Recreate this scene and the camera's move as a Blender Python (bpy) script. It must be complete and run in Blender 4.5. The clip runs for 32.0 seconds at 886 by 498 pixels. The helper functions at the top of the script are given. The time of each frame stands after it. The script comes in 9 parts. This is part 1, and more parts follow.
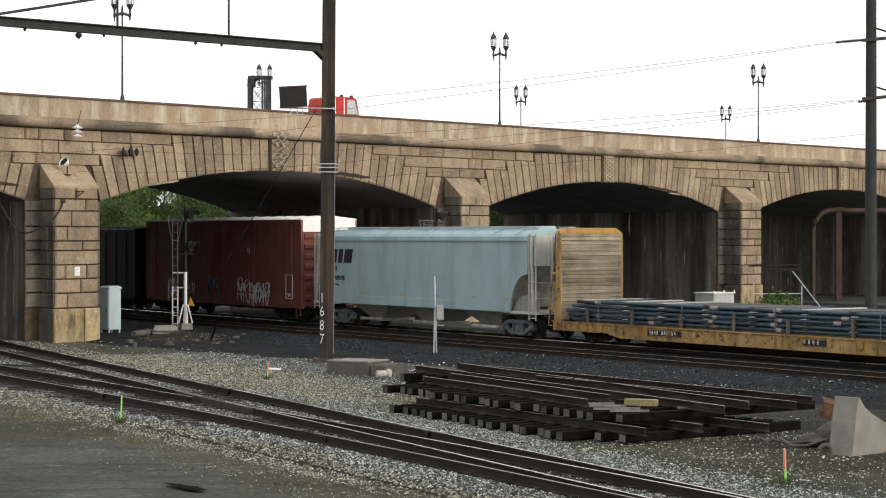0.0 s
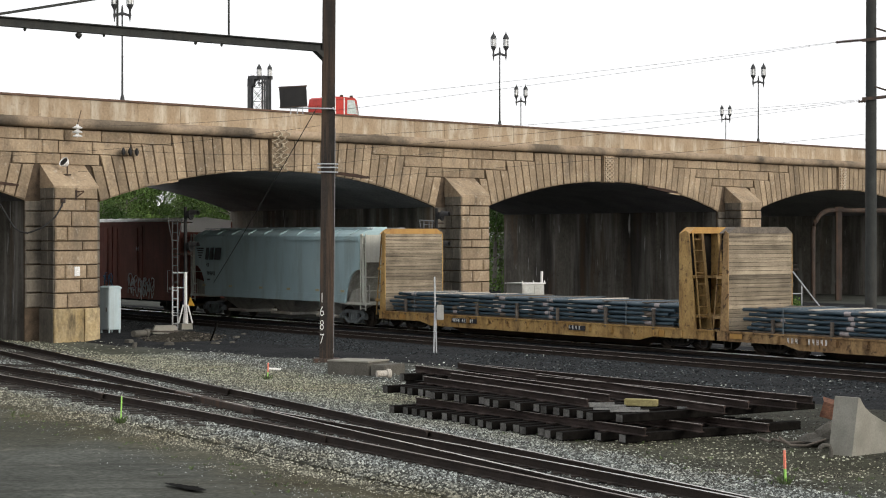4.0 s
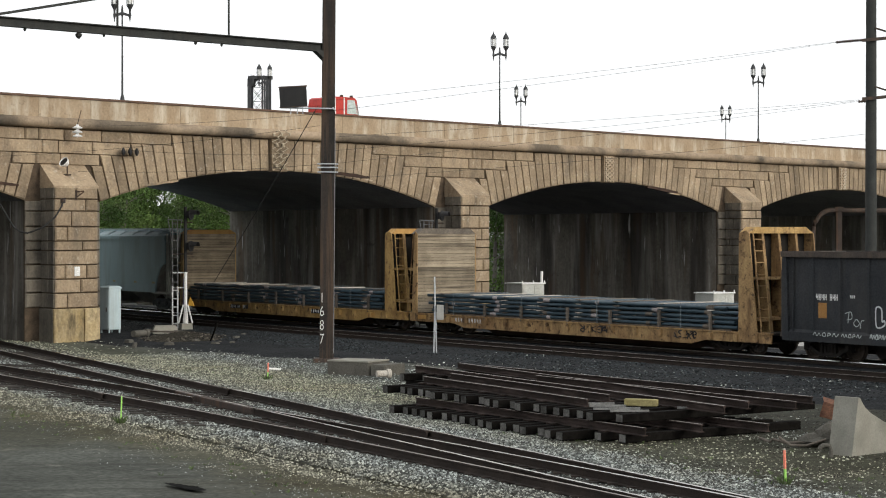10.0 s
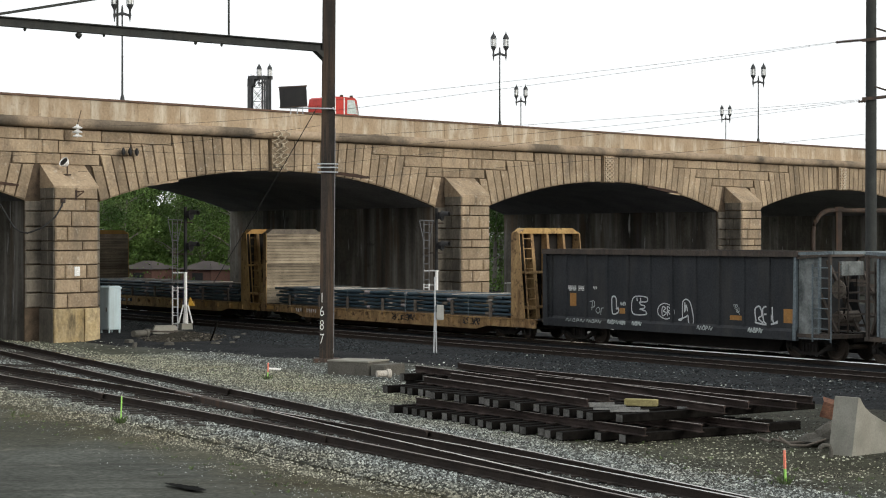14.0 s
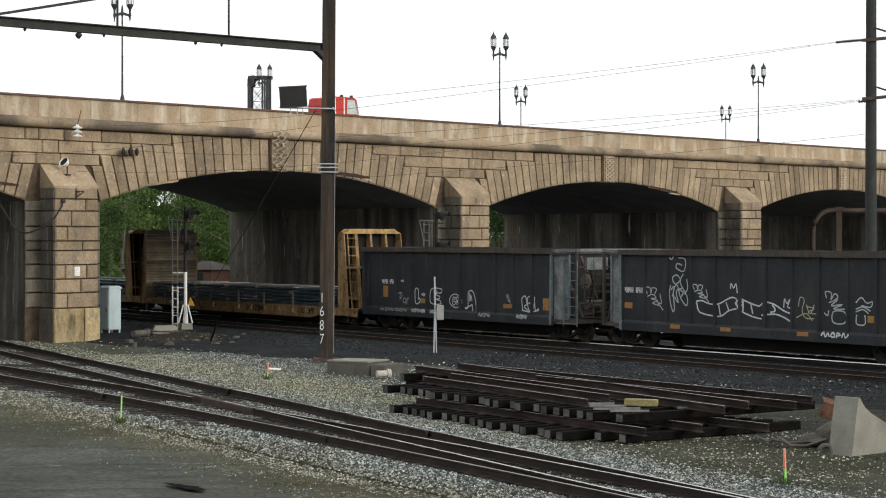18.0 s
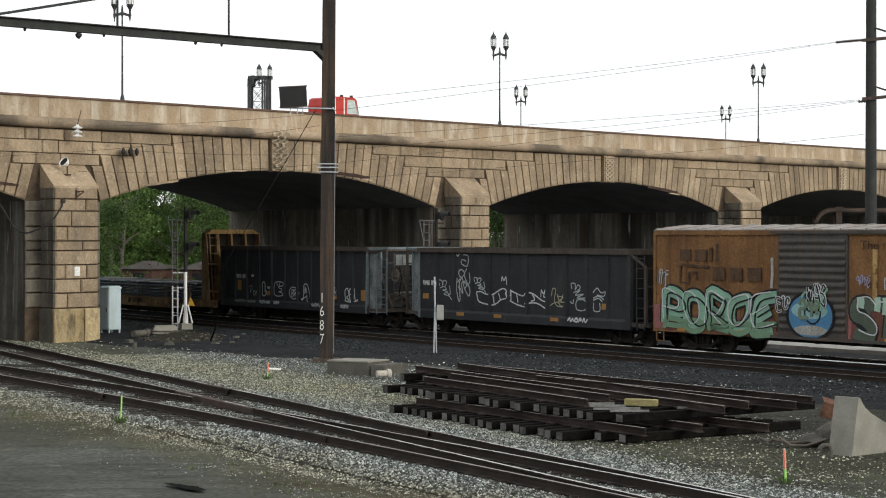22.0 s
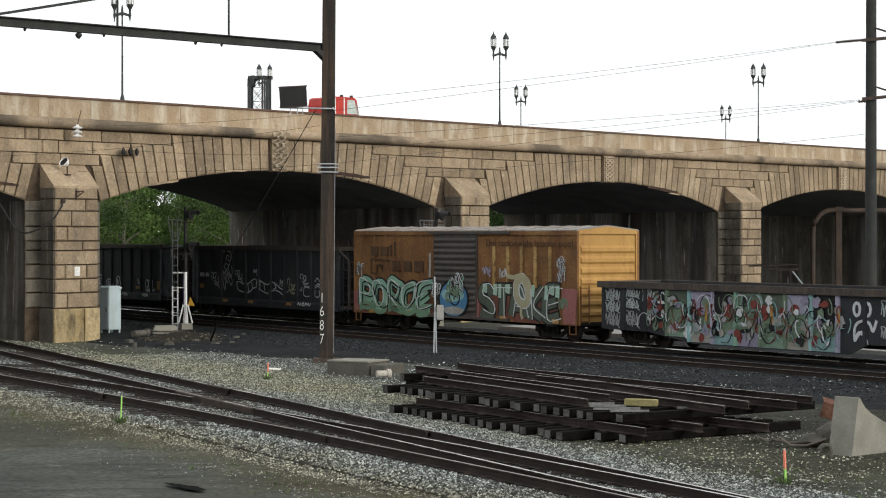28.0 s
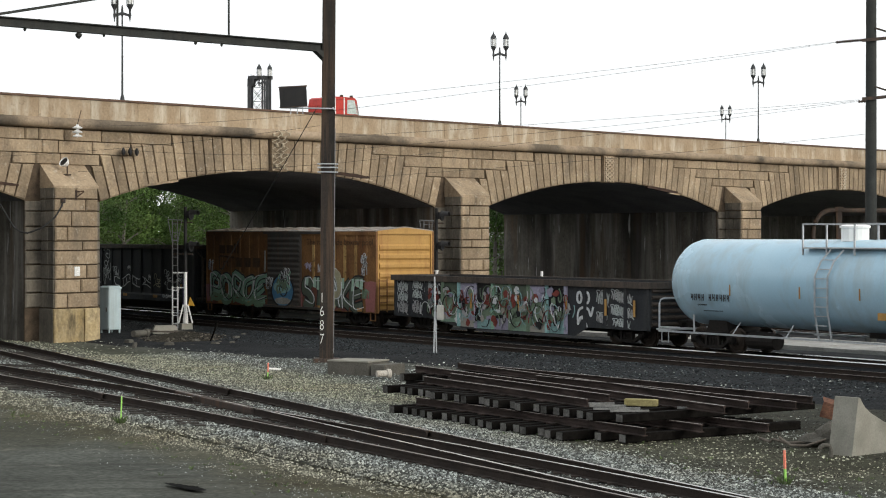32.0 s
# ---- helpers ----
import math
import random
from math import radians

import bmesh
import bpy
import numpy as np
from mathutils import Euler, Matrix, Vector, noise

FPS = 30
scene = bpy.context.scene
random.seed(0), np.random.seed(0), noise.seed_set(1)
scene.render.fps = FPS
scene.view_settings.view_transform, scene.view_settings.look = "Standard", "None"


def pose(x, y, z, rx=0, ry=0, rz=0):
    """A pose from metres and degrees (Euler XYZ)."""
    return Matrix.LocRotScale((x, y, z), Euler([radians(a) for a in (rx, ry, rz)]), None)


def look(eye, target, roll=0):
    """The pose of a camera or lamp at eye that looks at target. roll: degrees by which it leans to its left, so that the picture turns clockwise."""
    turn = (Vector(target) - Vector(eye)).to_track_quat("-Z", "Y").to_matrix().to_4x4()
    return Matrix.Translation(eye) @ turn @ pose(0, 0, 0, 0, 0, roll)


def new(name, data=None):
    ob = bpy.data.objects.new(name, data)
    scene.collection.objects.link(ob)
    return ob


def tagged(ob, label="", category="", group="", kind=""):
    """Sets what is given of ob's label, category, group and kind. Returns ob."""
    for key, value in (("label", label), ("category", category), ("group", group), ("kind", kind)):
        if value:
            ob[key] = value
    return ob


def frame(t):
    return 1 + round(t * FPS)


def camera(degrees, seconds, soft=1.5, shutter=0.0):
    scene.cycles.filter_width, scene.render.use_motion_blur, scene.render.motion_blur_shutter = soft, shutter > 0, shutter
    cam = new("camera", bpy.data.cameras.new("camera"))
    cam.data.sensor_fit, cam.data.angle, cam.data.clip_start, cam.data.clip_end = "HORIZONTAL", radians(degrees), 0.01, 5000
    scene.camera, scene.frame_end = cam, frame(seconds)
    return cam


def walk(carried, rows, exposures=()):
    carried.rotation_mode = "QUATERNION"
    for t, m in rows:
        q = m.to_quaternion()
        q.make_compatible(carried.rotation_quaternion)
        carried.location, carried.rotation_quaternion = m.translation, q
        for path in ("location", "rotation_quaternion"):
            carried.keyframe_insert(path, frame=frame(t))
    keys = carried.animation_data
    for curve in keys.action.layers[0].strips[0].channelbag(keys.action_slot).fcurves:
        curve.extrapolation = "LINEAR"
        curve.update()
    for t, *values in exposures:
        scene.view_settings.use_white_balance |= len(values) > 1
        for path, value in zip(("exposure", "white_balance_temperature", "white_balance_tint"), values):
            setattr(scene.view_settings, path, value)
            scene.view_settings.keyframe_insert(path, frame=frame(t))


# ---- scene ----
SECONDS = 32.0
EYE = Vector((0.0, 0.0, 4.05))
cam = camera(26.0, SECONDS, soft=1.05)
VIEW = look(EYE, (0.0, 100.0, 3.315))
walk(cam, [(0.0, VIEW), (SECONDS, VIEW)], exposures=[(0.0, -0.04, 6500, 10), (9.0, -0.05, 6450, 8.5), (14.0, -0.09, 6400, 7), (32.0, -0.09, 6400, 7)])

# ---- light: a bright, nearly even overcast sky ----
SUN_ELEVATION, SUN_TURN = 19.0, 52.0          # degrees; the sun stands behind the camera, to the right
world = bpy.data.worlds.new("overcast_sky")
scene.world = world
world.use_nodes = True
wn, wl = world.node_tree.nodes, world.node_tree.links
wn.clear()
sky = wn.new("ShaderNodeTexSky")
sky.sky_type, sky.sun_disc = "NISHITA", False
sky.sun_elevation, sky.sun_rotation = radians(SUN_ELEVATION), radians(180 - SUN_TURN)
sky.dust_density, sky.air_density = 6.0, 1.0
veil = wn.new("ShaderNodeMixRGB")
veil.inputs[0].default_value = 0.86
veil.inputs[2].default_value = (13.0, 13.05, 13.2, 1)
back = wn.new("ShaderNodeBackground")
back.inputs[1].default_value = 0.1
wout = wn.new("ShaderNodeOutputWorld")
wl.new(sky.outputs[0], veil.inputs[1])
wl.new(veil.outputs[0], back.inputs[0])
wl.new(back.outputs[0], wout.inputs[0])
sun_data = bpy.data.lights.new("sun", "SUN")
sun_data.energy, sun_data.angle, sun_data.color = 1.65, radians(22), (1.0, 0.94, 0.84)
sun = new("sun", sun_data)
sun.matrix_basis = look((0, 0, 60), (-40 * math.sin(radians(SUN_TURN)), 40 * math.cos(radians(SUN_TURN)), 60 - 40 * math.tan(radians(SUN_ELEVATION))))

# ---- the plan ----
TRAIN = Vector((-0.571, 0.821, 0)).normalized()      # the way the train goes
ACROSS = Vector((TRAIN.y, -TRAIN.x, 0))               # across it, away from the camera
SIDE = Vector((5.02, 71.4, 0))                        # a point on the near side of the train
BRIDGE = Vector((-15.0, 78.6, 0))                     # a point on the bridge's face
ALONG = Vector((0.673, 0.7396, 0)).normalized()       # along the bridge
GROUND = -0.2
TURN = math.degrees(math.atan2(TRAIN.y, TRAIN.x))


def br(u, w, z):
    """u along the bridge's face, w into the bridge beside the tracks, z up."""
    p = BRIDGE + ALONG * u + TRAIN * w
    return Vector((p.x, p.y, z))


def yard(s, off, z):
    """s along the train's track, off across it from the train's near side."""
    p = SIDE + TRAIN * s + ACROSS * off
    return Vector((p.x, p.y, z))


# ---- materials ----
def mat(name, a, b, rough=0.85, metal=0.0, scale=1.5, fine=30.0, bump=0.25, depth=0.01, streak=None, amount=0.5, stretch=(4.0, 4.0, 0.25),
        vary=0.0, island=0.0, grainy=1.0, fleck=None, flecks=0.6, spec=0.25, chip=0.5):
    """A painted, cast or weathered surface: two tones in broad patches, fine grain, streaks or rust with a shape of their own."""
    m = bpy.data.materials.new(name)
    m.use_nodes = True
    n, l = m.node_tree.nodes, m.node_tree.links
    bsdf = n["Principled BSDF"]
    co = n.new("ShaderNodeTexCoord")
    big = n.new("ShaderNodeTexNoise")
    big.inputs["Scale"].default_value, big.inputs["Detail"].default_value = scale, 6.0
    big.inputs["Roughness"].default_value = 0.6
    small = n.new("ShaderNodeTexNoise")
    small.inputs["Scale"].default_value, small.inputs["Detail"].default_value = fine, 5.0
    l.new(co.outputs["Object"], big.inputs["Vector"])
    l.new(co.outputs["Object"], small.inputs["Vector"])
    ramp = n.new("ShaderNodeValToRGB")
    ramp.color_ramp.elements[0].position, ramp.color_ramp.elements[1].position = 0.32, 0.68
    ramp.color_ramp.elements[0].color, ramp.color_ramp.elements[1].color = (*a, 1), (*b, 1)
    l.new(big.outputs[0], ramp.inputs[0])
    colour = ramp.outputs[0]

    def blend(colour, other, fac, kind="MIX"):
        x = n.new("ShaderNodeMixRGB")
        x.blend_type = kind
        l.new(colour, x.inputs[1])
        if isinstance(other, tuple):
            x.inputs[2].default_value = (*other, 1)
        else:
            l.new(other, x.inputs[2])
        if isinstance(fac, float):
            x.inputs[0].default_value = fac
        else:
            l.new(fac, x.inputs[0])
        return x.outputs[0]

    def band(value, low, high, top=1.0):
        x = n.new("ShaderNodeMapRange")
        x.inputs["From Min"].default_value, x.inputs["From Max"].default_value = low, high
        x.inputs["To Max"].default_value = top
        l.new(value, x.inputs["Value"])
        return x.outputs[0]

    grain = n.new("ShaderNodeMapRange")
    grain.inputs["From Min"].default_value, grain.inputs["From Max"].default_value = 0.3, 0.7
    grain.inputs["To Min"].default_value, grain.inputs["To Max"].default_value = 1 - 0.28 * grainy, 1 + 0.22 * grainy
    l.new(small.outputs[0], grain.inputs["Value"])
    gray = n.new("ShaderNodeCombineColor")
    for k in range(3):
        l.new(grain.outputs[0], gray.inputs[k])
    colour = blend(colour, gray.outputs[0], 1.0, "MULTIPLY")
    if streak:
        mapping = n.new("ShaderNodeMapping")
        mapping.inputs["Scale"].default_value = stretch
        run = n.new("ShaderNodeTexNoise")
        run.inputs["Scale"].default_value, run.inputs["Detail"].default_value = 1.0, 6.0
        run.inputs["Roughness"].default_value = 0.65
        l.new(co.outputs["Object"], mapping.inputs["Vector"])
        l.new(mapping.outputs[0], run.inputs["Vector"])
        colour = blend(colour, streak, band(run.outputs[0], 0.48, 0.7, amount))
    if fleck:
        spots = n.new("ShaderNodeTexNoise")
        spots.inputs["Scale"].default_value, spots.inputs["Detail"].default_value = scale * 5.0, 8.0
        spots.inputs["Roughness"].default_value = 0.7
        l.new(co.outputs["Object"], spots.inputs["Vector"])
        colour = blend(colour, fleck, band(spots.outputs[0], chip + 0.04, chip + 0.12, flecks))
    for amount_of, kind in ((vary, "object"), (island, "island")):
        if amount_of:
            src = n.new("ShaderNodeObjectInfo").outputs["Random"] if kind == "object" else n.new("ShaderNodeNewGeometry").outputs["Random Per Island"]
            if amount_of > 0.8:
                skew = n.new("ShaderNodeMath")
                skew.operation = "POWER"
                skew.inputs[1].default_value = 2.6
                l.new(src, skew.inputs[0])
                src = skew.outputs[0]
            shift = n.new("ShaderNodeMapRange")
            shift.inputs["To Min"].default_value, shift.inputs["To Max"].default_value = max(0.2, 1 - amount_of), 1 + amount_of * (1.7 if amount_of > 0.8 else 1.0)
            l.new(src, shift.inputs["Value"])
            hsv = n.new("ShaderNodeHueSaturation")
            l.new(shift.outputs[0], hsv.inputs["Value"])
            l.new(colour, hsv.inputs["Color"])
            colour = hsv.outputs[0]
    l.new(colour, bsdf.inputs["Base Color"])
    bsdf.inputs["Metallic"].default_value = metal
    bsdf.inputs["Specular IOR Level"].default_value = spec
    gloss = n.new("ShaderNodeMapRange")
    gloss.inputs["To Min"].default_value, gloss.inputs["To Max"].default_value = max(0.05, rough - 0.15), min(1.0, rough + 0.12)
    l.new(big.outputs[0], gloss.inputs["Value"])
    l.new(gloss.outputs[0], bsdf.inputs["Roughness"])
    if bump:
        bm_ = n.new("ShaderNodeBump")
        bm_.inputs["Strength"].default_value, bm_.inputs["Distance"].default_value = bump, depth
        l.new(small.outputs[0], bm_.inputs["Height"])
        l.new(bm_.outputs[0], bsdf.inputs["Normal"])
    return m


SANDSTONE = mat("sandstone", (0.24, 0.18, 0.12), (0.378, 0.292, 0.198), 0.9, scale=0.8, fine=10, grainy=0.7, bump=0.9, depth=0.03, streak=(0.1, 0.086, 0.07), amount=0.6, stretch=(1.2, 1.2, 0.45), vary=0.2, spec=0.2, fleck=(0.52, 0.46, 0.37), flecks=0.5, chip=0.54)
# sooty stone, with the shade on side and recessed faces put into its colour
SANDSTONE_SOOT_SHADE = mat("soot_and_shade_sandstone", (0.1, 0.09, 0.075), (0.2, 0.175, 0.14), 0.92, scale=1.1, fine=9, grainy=0.6, bump=0.7, depth=0.02, streak=(0.06, 0.055, 0.05), amount=0.7, stretch=(1.5, 1.5, 0.4), vary=0.22, spec=0.2)
SANDSTONE_YELLOW = mat("yellow_sandstone", (0.34, 0.25, 0.12), (0.45, 0.36, 0.22), 0.9, scale=1.4, fine=9, grainy=0.8, bump=0.7, depth=0.03, streak=(0.1, 0.08, 0.05), amount=0.9, stretch=(2.5, 2.5, 1.0), vary=0.1, spec=0.2)
MORTAR = mat("dark_joint", (0.06, 0.044, 0.031), (0.13, 0.096, 0.066), 0.95, scale=3, fine=40)
COPING = mat("dark_coping", (0.1, 0.06, 0.045), (0.16, 0.1, 0.07), 0.8, scale=2, fine=30)
PANEL = mat("parapet_stone", (0.315, 0.232, 0.15), (0.42, 0.325, 0.225), 0.9, scale=0.7, fine=10, grainy=0.5, bump=0.4, streak=(0.62, 0.56, 0.46), amount=0.8, stretch=(1.5, 1.5, 0.35), vary=0.1, spec=0.2, fleck=(0.17, 0.13, 0.09), flecks=0.45, chip=0.54)
ROLL = mat("moulding_stone", (0.31, 0.235, 0.16), (0.4, 0.31, 0.22), 0.88, scale=0.6, fine=10, grainy=0.5, streak=(0.055, 0.05, 0.044), amount=0.95, stretch=(0.3, 0.3, 0.5), vary=0.1, spec=0.2, fleck=(0.2, 0.16, 0.11), flecks=0.5, chip=0.53)
SOOT = mat("sooty_concrete", (0.1, 0.09, 0.076), (0.25, 0.225, 0.19), 0.95, scale=0.3, fine=6, grainy=0.7, bump=0.4, streak=(0.5, 0.475, 0.43), amount=0.75, stretch=(1.1, 1.1, 0.1), spec=0.15, fleck=(0.055, 0.048, 0.04), flecks=0.6, chip=0.55)
VAULT = mat("sooty_vault", (0.2, 0.196, 0.206), (0.31, 0.302, 0.312), 0.97, scale=0.5, fine=9, bump=0.3)
DIRT = mat("packed_dirt", (0.05, 0.053, 0.046), (0.1, 0.105, 0.092), 0.97, spec=0.06, scale=0.3, fine=9, grainy=1.3, bump=0.8, depth=0.03, streak=(0.036, 0.036, 0.031), amount=0.8, stretch=(0.5, 1.6, 0.5), fleck=(0.17, 0.168, 0.145), flecks=0.5, chip=0.55)


def runs(m, colour, stretch, low, high, amount):
    """Long narrow runs of soot or lime down a wall."""
    n, l = m.node_tree.nodes, m.node_tree.links
    bsdf = n["Principled BSDF"]
    before = bsdf.inputs["Base Color"].links[0].from_socket
    co = n.new("ShaderNodeTexCoord")
    place = n.new("ShaderNodeMapping")
    place.inputs["Scale"].default_value = stretch
    grain = n.new("ShaderNodeTexNoise")
    grain.inputs["Scale"].default_value, grain.inputs["Detail"].default_value = 1.0, 4.0
    share = n.new("ShaderNodeMapRange")
    for key, v in (("From Min", low), ("From Max", high), ("To Min", 0.0), ("To Max", amount)):
        share.inputs[key].default_value = v
    x = n.new("ShaderNodeMixRGB")
    x.inputs[2].default_value = (*colour, 1)
    l.new(co.outputs["Object"], place.inputs["Vector"])
    l.new(place.outputs[0], grain.inputs["Vector"])
    l.new(grain.outputs[0], share.inputs["Value"])
    l.new(share.outputs[0], x.inputs[0])
    l.new(before, x.inputs[1])
    l.new(x.outputs[0], bsdf.inputs["Base Color"])


runs(SOOT, (0.045, 0.04, 0.036), (0.5, 0.5, 0.05), 0.5, 0.62, 0.8)
runs(SOOT, (0.16, 0.105, 0.065), (0.8, 0.8, 0.15), 0.56, 0.68, 0.6)
runs(SOOT, (0.7, 0.69, 0.66), (4.0, 4.0, 0.5), 0.66, 0.74, 0.9)


def earthy(m, centre, size, colour, seed):
    """Browner earth in one patch of the yard, with an uneven edge."""
    n, l = m.node_tree.nodes, m.node_tree.links
    bsdf = n["Principled BSDF"]
    before = bsdf.inputs["Base Color"].links[0].from_socket
    co = n.new("ShaderNodeTexCoord")
    place = n.new("ShaderNodeMapping")
    place.inputs["Location"].default_value = (-centre[0] / size[0], -centre[1] / size[1], 0)
    place.inputs["Scale"].default_value = (1 / size[0], 1 / size[1], 0)
    far = n.new("ShaderNodeVectorMath")
    far.operation = "LENGTH"
    edge = n.new("ShaderNodeTexNoise")
    edge.inputs["Scale"].default_value, edge.inputs["Detail"].default_value, edge.inputs["Roughness"].default_value = 0.7 + seed * 0.05, 8.0, 0.7
    add = n.new("ShaderNodeMath")
    add.operation = "ADD"
    amount = n.new("ShaderNodeMapRange")
    for k, v in (("From Min", 1.75), ("From Max", 1.25), ("To Min", 0.0), ("To Max", 0.9)):
        amount.inputs[k].default_value = v
    x = n.new("ShaderNodeMixRGB")
    soil = n.new("ShaderNodeMixRGB")
    soil.blend_type = "MULTIPLY"
    soil.inputs[0].default_value = 1.0
    soil.inputs[2].default_value = (*colour, 1)
    l.new(co.outputs["Object"], place.inputs["Vector"])
    l.new(place.outputs[0], far.inputs[0])
    l.new(co.outputs["Object"], edge.inputs["Vector"])
    l.new(far.outputs["Value"], add.inputs[0])
    l.new(edge.outputs[0], add.inputs[1])
    l.new(add.outputs[0], amount.inputs["Value"])
    l.new(before, soil.inputs[1])
    l.new(amount.outputs[0], x.inputs[0])
    l.new(before, x.inputs[1])
    l.new(soil.outputs[0], x.inputs[2])
    l.new(x.outputs[0], bsdf.inputs["Base Color"])


def soil_band(m, normal, middle, half, colour, ragged):
    """A band of other soil along the tracks with a ragged edge; the band lies where normal . place is near middle."""
    n, l = m.node_tree.nodes, m.node_tree.links
    bsdf = n["Principled BSDF"]
    before = bsdf.inputs["Base Color"].links[0].from_socket
    co = n.new("ShaderNodeTexCoord")
    dot = n.new("ShaderNodeVectorMath")
    dot.operation = "DOT_PRODUCT"
    dot.inputs[1].default_value = (normal[0], normal[1], 0)
    edge = n.new("ShaderNodeTexNoise")
    edge.inputs["Scale"].default_value, edge.inputs["Detail"].default_value, edge.inputs["Roughness"].default_value = 0.8, 9.0, 0.7
    wander = n.new("ShaderNodeMapRange")
    wander.inputs["To Min"].default_value, wander.inputs["To Max"].default_value = -middle - ragged, -middle + ragged
    total = n.new("ShaderNodeMath")
    total.operation = "ADD"
    size = n.new("ShaderNodeMath")
    size.operation = "ABSOLUTE"
    amount = n.new("ShaderNodeMapRange")
    for key, v in (("From Min", half), ("From Max", half * 0.3), ("To Min", 0.0), ("To Max", 0.95)):
        amount.inputs[key].default_value = v
    soil = n.new("ShaderNodeMixRGB")
    soil.blend_type = "MULTIPLY"
    soil.inputs[0].default_value = 1.0
    soil.inputs[2].default_value = (*colour, 1)
    x = n.new("ShaderNodeMixRGB")
    l.new(co.outputs["Object"], dot.inputs[0])
    l.new(co.outputs["Object"], edge.inputs["Vector"])
    l.new(edge.outputs[0], wander.inputs["Value"])
    l.new(dot.outputs["Value"], total.inputs[0])
    l.new(wander.outputs[0], total.inputs[1])
    l.new(total.outputs[0], size.inputs[0])
    l.new(size.outputs[0], amount.inputs["Value"])
    l.new(before, soil.inputs[1])
    l.new(amount.outputs[0], x.inputs[0])
    l.new(before, x.inputs[1])
    l.new(soil.outputs[0], x.inputs[2])
    l.new(x.outputs[0], bsdf.inputs["Base Color"])


BAND = Vector((0.863, 0.506, 0))       # across the near tracks' front edge
soil_band(DIRT, BAND, BAND.dot(Vector((-6.2, 40.8, 0))), 1.7, (1.08, 1.0, 0.82), 1.5)
soil_band(DIRT, BAND, BAND.dot(Vector((-3.2, 53.0, 0))), 3.2, (1.12, 1.1, 0.94), 1.8)
for stain, reach in ((2.3, 2.0), (8.6, 0.9), (16.2, 1.6), (30.0, 1.3), (-4.5, 1.6)):
    p = br(stain, -0.35, 8.6)
    earthy(ROLL, (p.x, p.y), (reach, reach), (0.36, 0.38, 0.41), stain)
earthy(DIRT, (9.0, 44.0), (8.5, 12.0), (0.54, 0.52, 0.46), 1)
earthy(DIRT, (-8.0, 45.0), (4.0, 6.0), (0.9, 0.85, 0.72), 3)
earthy(DIRT, (1.0, 33.0), (5.0, 3.5), (0.82, 0.76, 0.66), 5)
STEEL_DARK = mat("weathered_steel", (0.045, 0.036, 0.032), (0.085, 0.066, 0.056), 0.75, 0.2, scale=1.2, fine=25, streak=(0.16, 0.085, 0.045), amount=0.55)
RAIL_RUST = mat("rusty_rail", (0.022, 0.017, 0.0145), (0.045, 0.034, 0.028), 0.85, 0.15, scale=2, fine=30)
RAIL_TOP = mat("polished_railhead", (0.42, 0.4, 0.38), (0.62, 0.6, 0.57), 0.28, 0.9, scale=0.5, fine=20, bump=0.05)
RAIL_SHINE = mat("bright_worn_railhead", (0.78, 0.78, 0.77), (0.88, 0.88, 0.87), 0.3, 0.95, scale=0.5, fine=20, bump=0.03)
RAIL_TOP_DULL = mat("dull_railhead", (0.16, 0.13, 0.11), (0.27, 0.24, 0.22), 0.5, 0.6, scale=0.5, fine=20, bump=0.05)
TIE = mat("creosoted_timber", (0.024, 0.022, 0.02), (0.06, 0.054, 0.048), 0.92, spec=0.1, scale=3, fine=40, bump=0.5, vary=0.25)
GALV = mat("galvanised_steel", (0.42, 0.44, 0.46), (0.58, 0.6, 0.62), 0.5, 0.55, scale=4, fine=60, bump=0.1)
WHITE = mat("white_paint", (0.76, 0.76, 0.75), (0.86, 0.86, 0.85), 0.6, scale=3, fine=30, bump=0.1, streak=(0.35, 0.32, 0.28), amount=0.3)
CONCRETE = mat("cast_concrete", (0.2, 0.195, 0.165), (0.3, 0.29, 0.25), 0.92, grainy=0.45, scale=1.6, fine=30, bump=0.35, streak=(0.22, 0.2, 0.17), amount=0.5, stretch=(2.5, 2.5, 0.5))
BLACK = mat("black_paint", (0.016, 0.016, 0.017), (0.032, 0.031, 0.031), 0.7, scale=2, fine=30, bump=0.15)
CABLE = mat("dark_cable", (0.02, 0.02, 0.02), (0.04, 0.038, 0.036), 0.8)


# ---- building blocks ----
def box(bm, x0, x1, y0, y1, z0, z1, m=None):
    c = [Vector((x, y, z)) for z in (z0, z1) for x, y in ((x0, y0), (x1, y0), (x1, y1), (x0, y1))]
    v = [bm.verts.new(m @ p if m else p) for p in c]
    for f in ((3, 2, 1, 0), (4, 5, 6, 7), (0, 1, 5, 4), (1, 2, 6, 5), (2, 3, 7, 6), (3, 0, 4, 7)):
        bm.faces.new([v[k] for k in f])
    return bm


def prism(bm, rings):
    """A solid through rings of equally many points, closed at both ends."""
    vs = [[bm.verts.new(p) for p in r] for r in rings]
    n = len(vs[0])
    for a, b in zip(vs, vs[1:]):
        for k in range(n):
            bm.faces.new((a[k], a[(k + 1) % n], b[(k + 1) % n], b[k]))
    bm.faces.new(vs[0][::-1])
    bm.faces.new(vs[-1])
    return bm


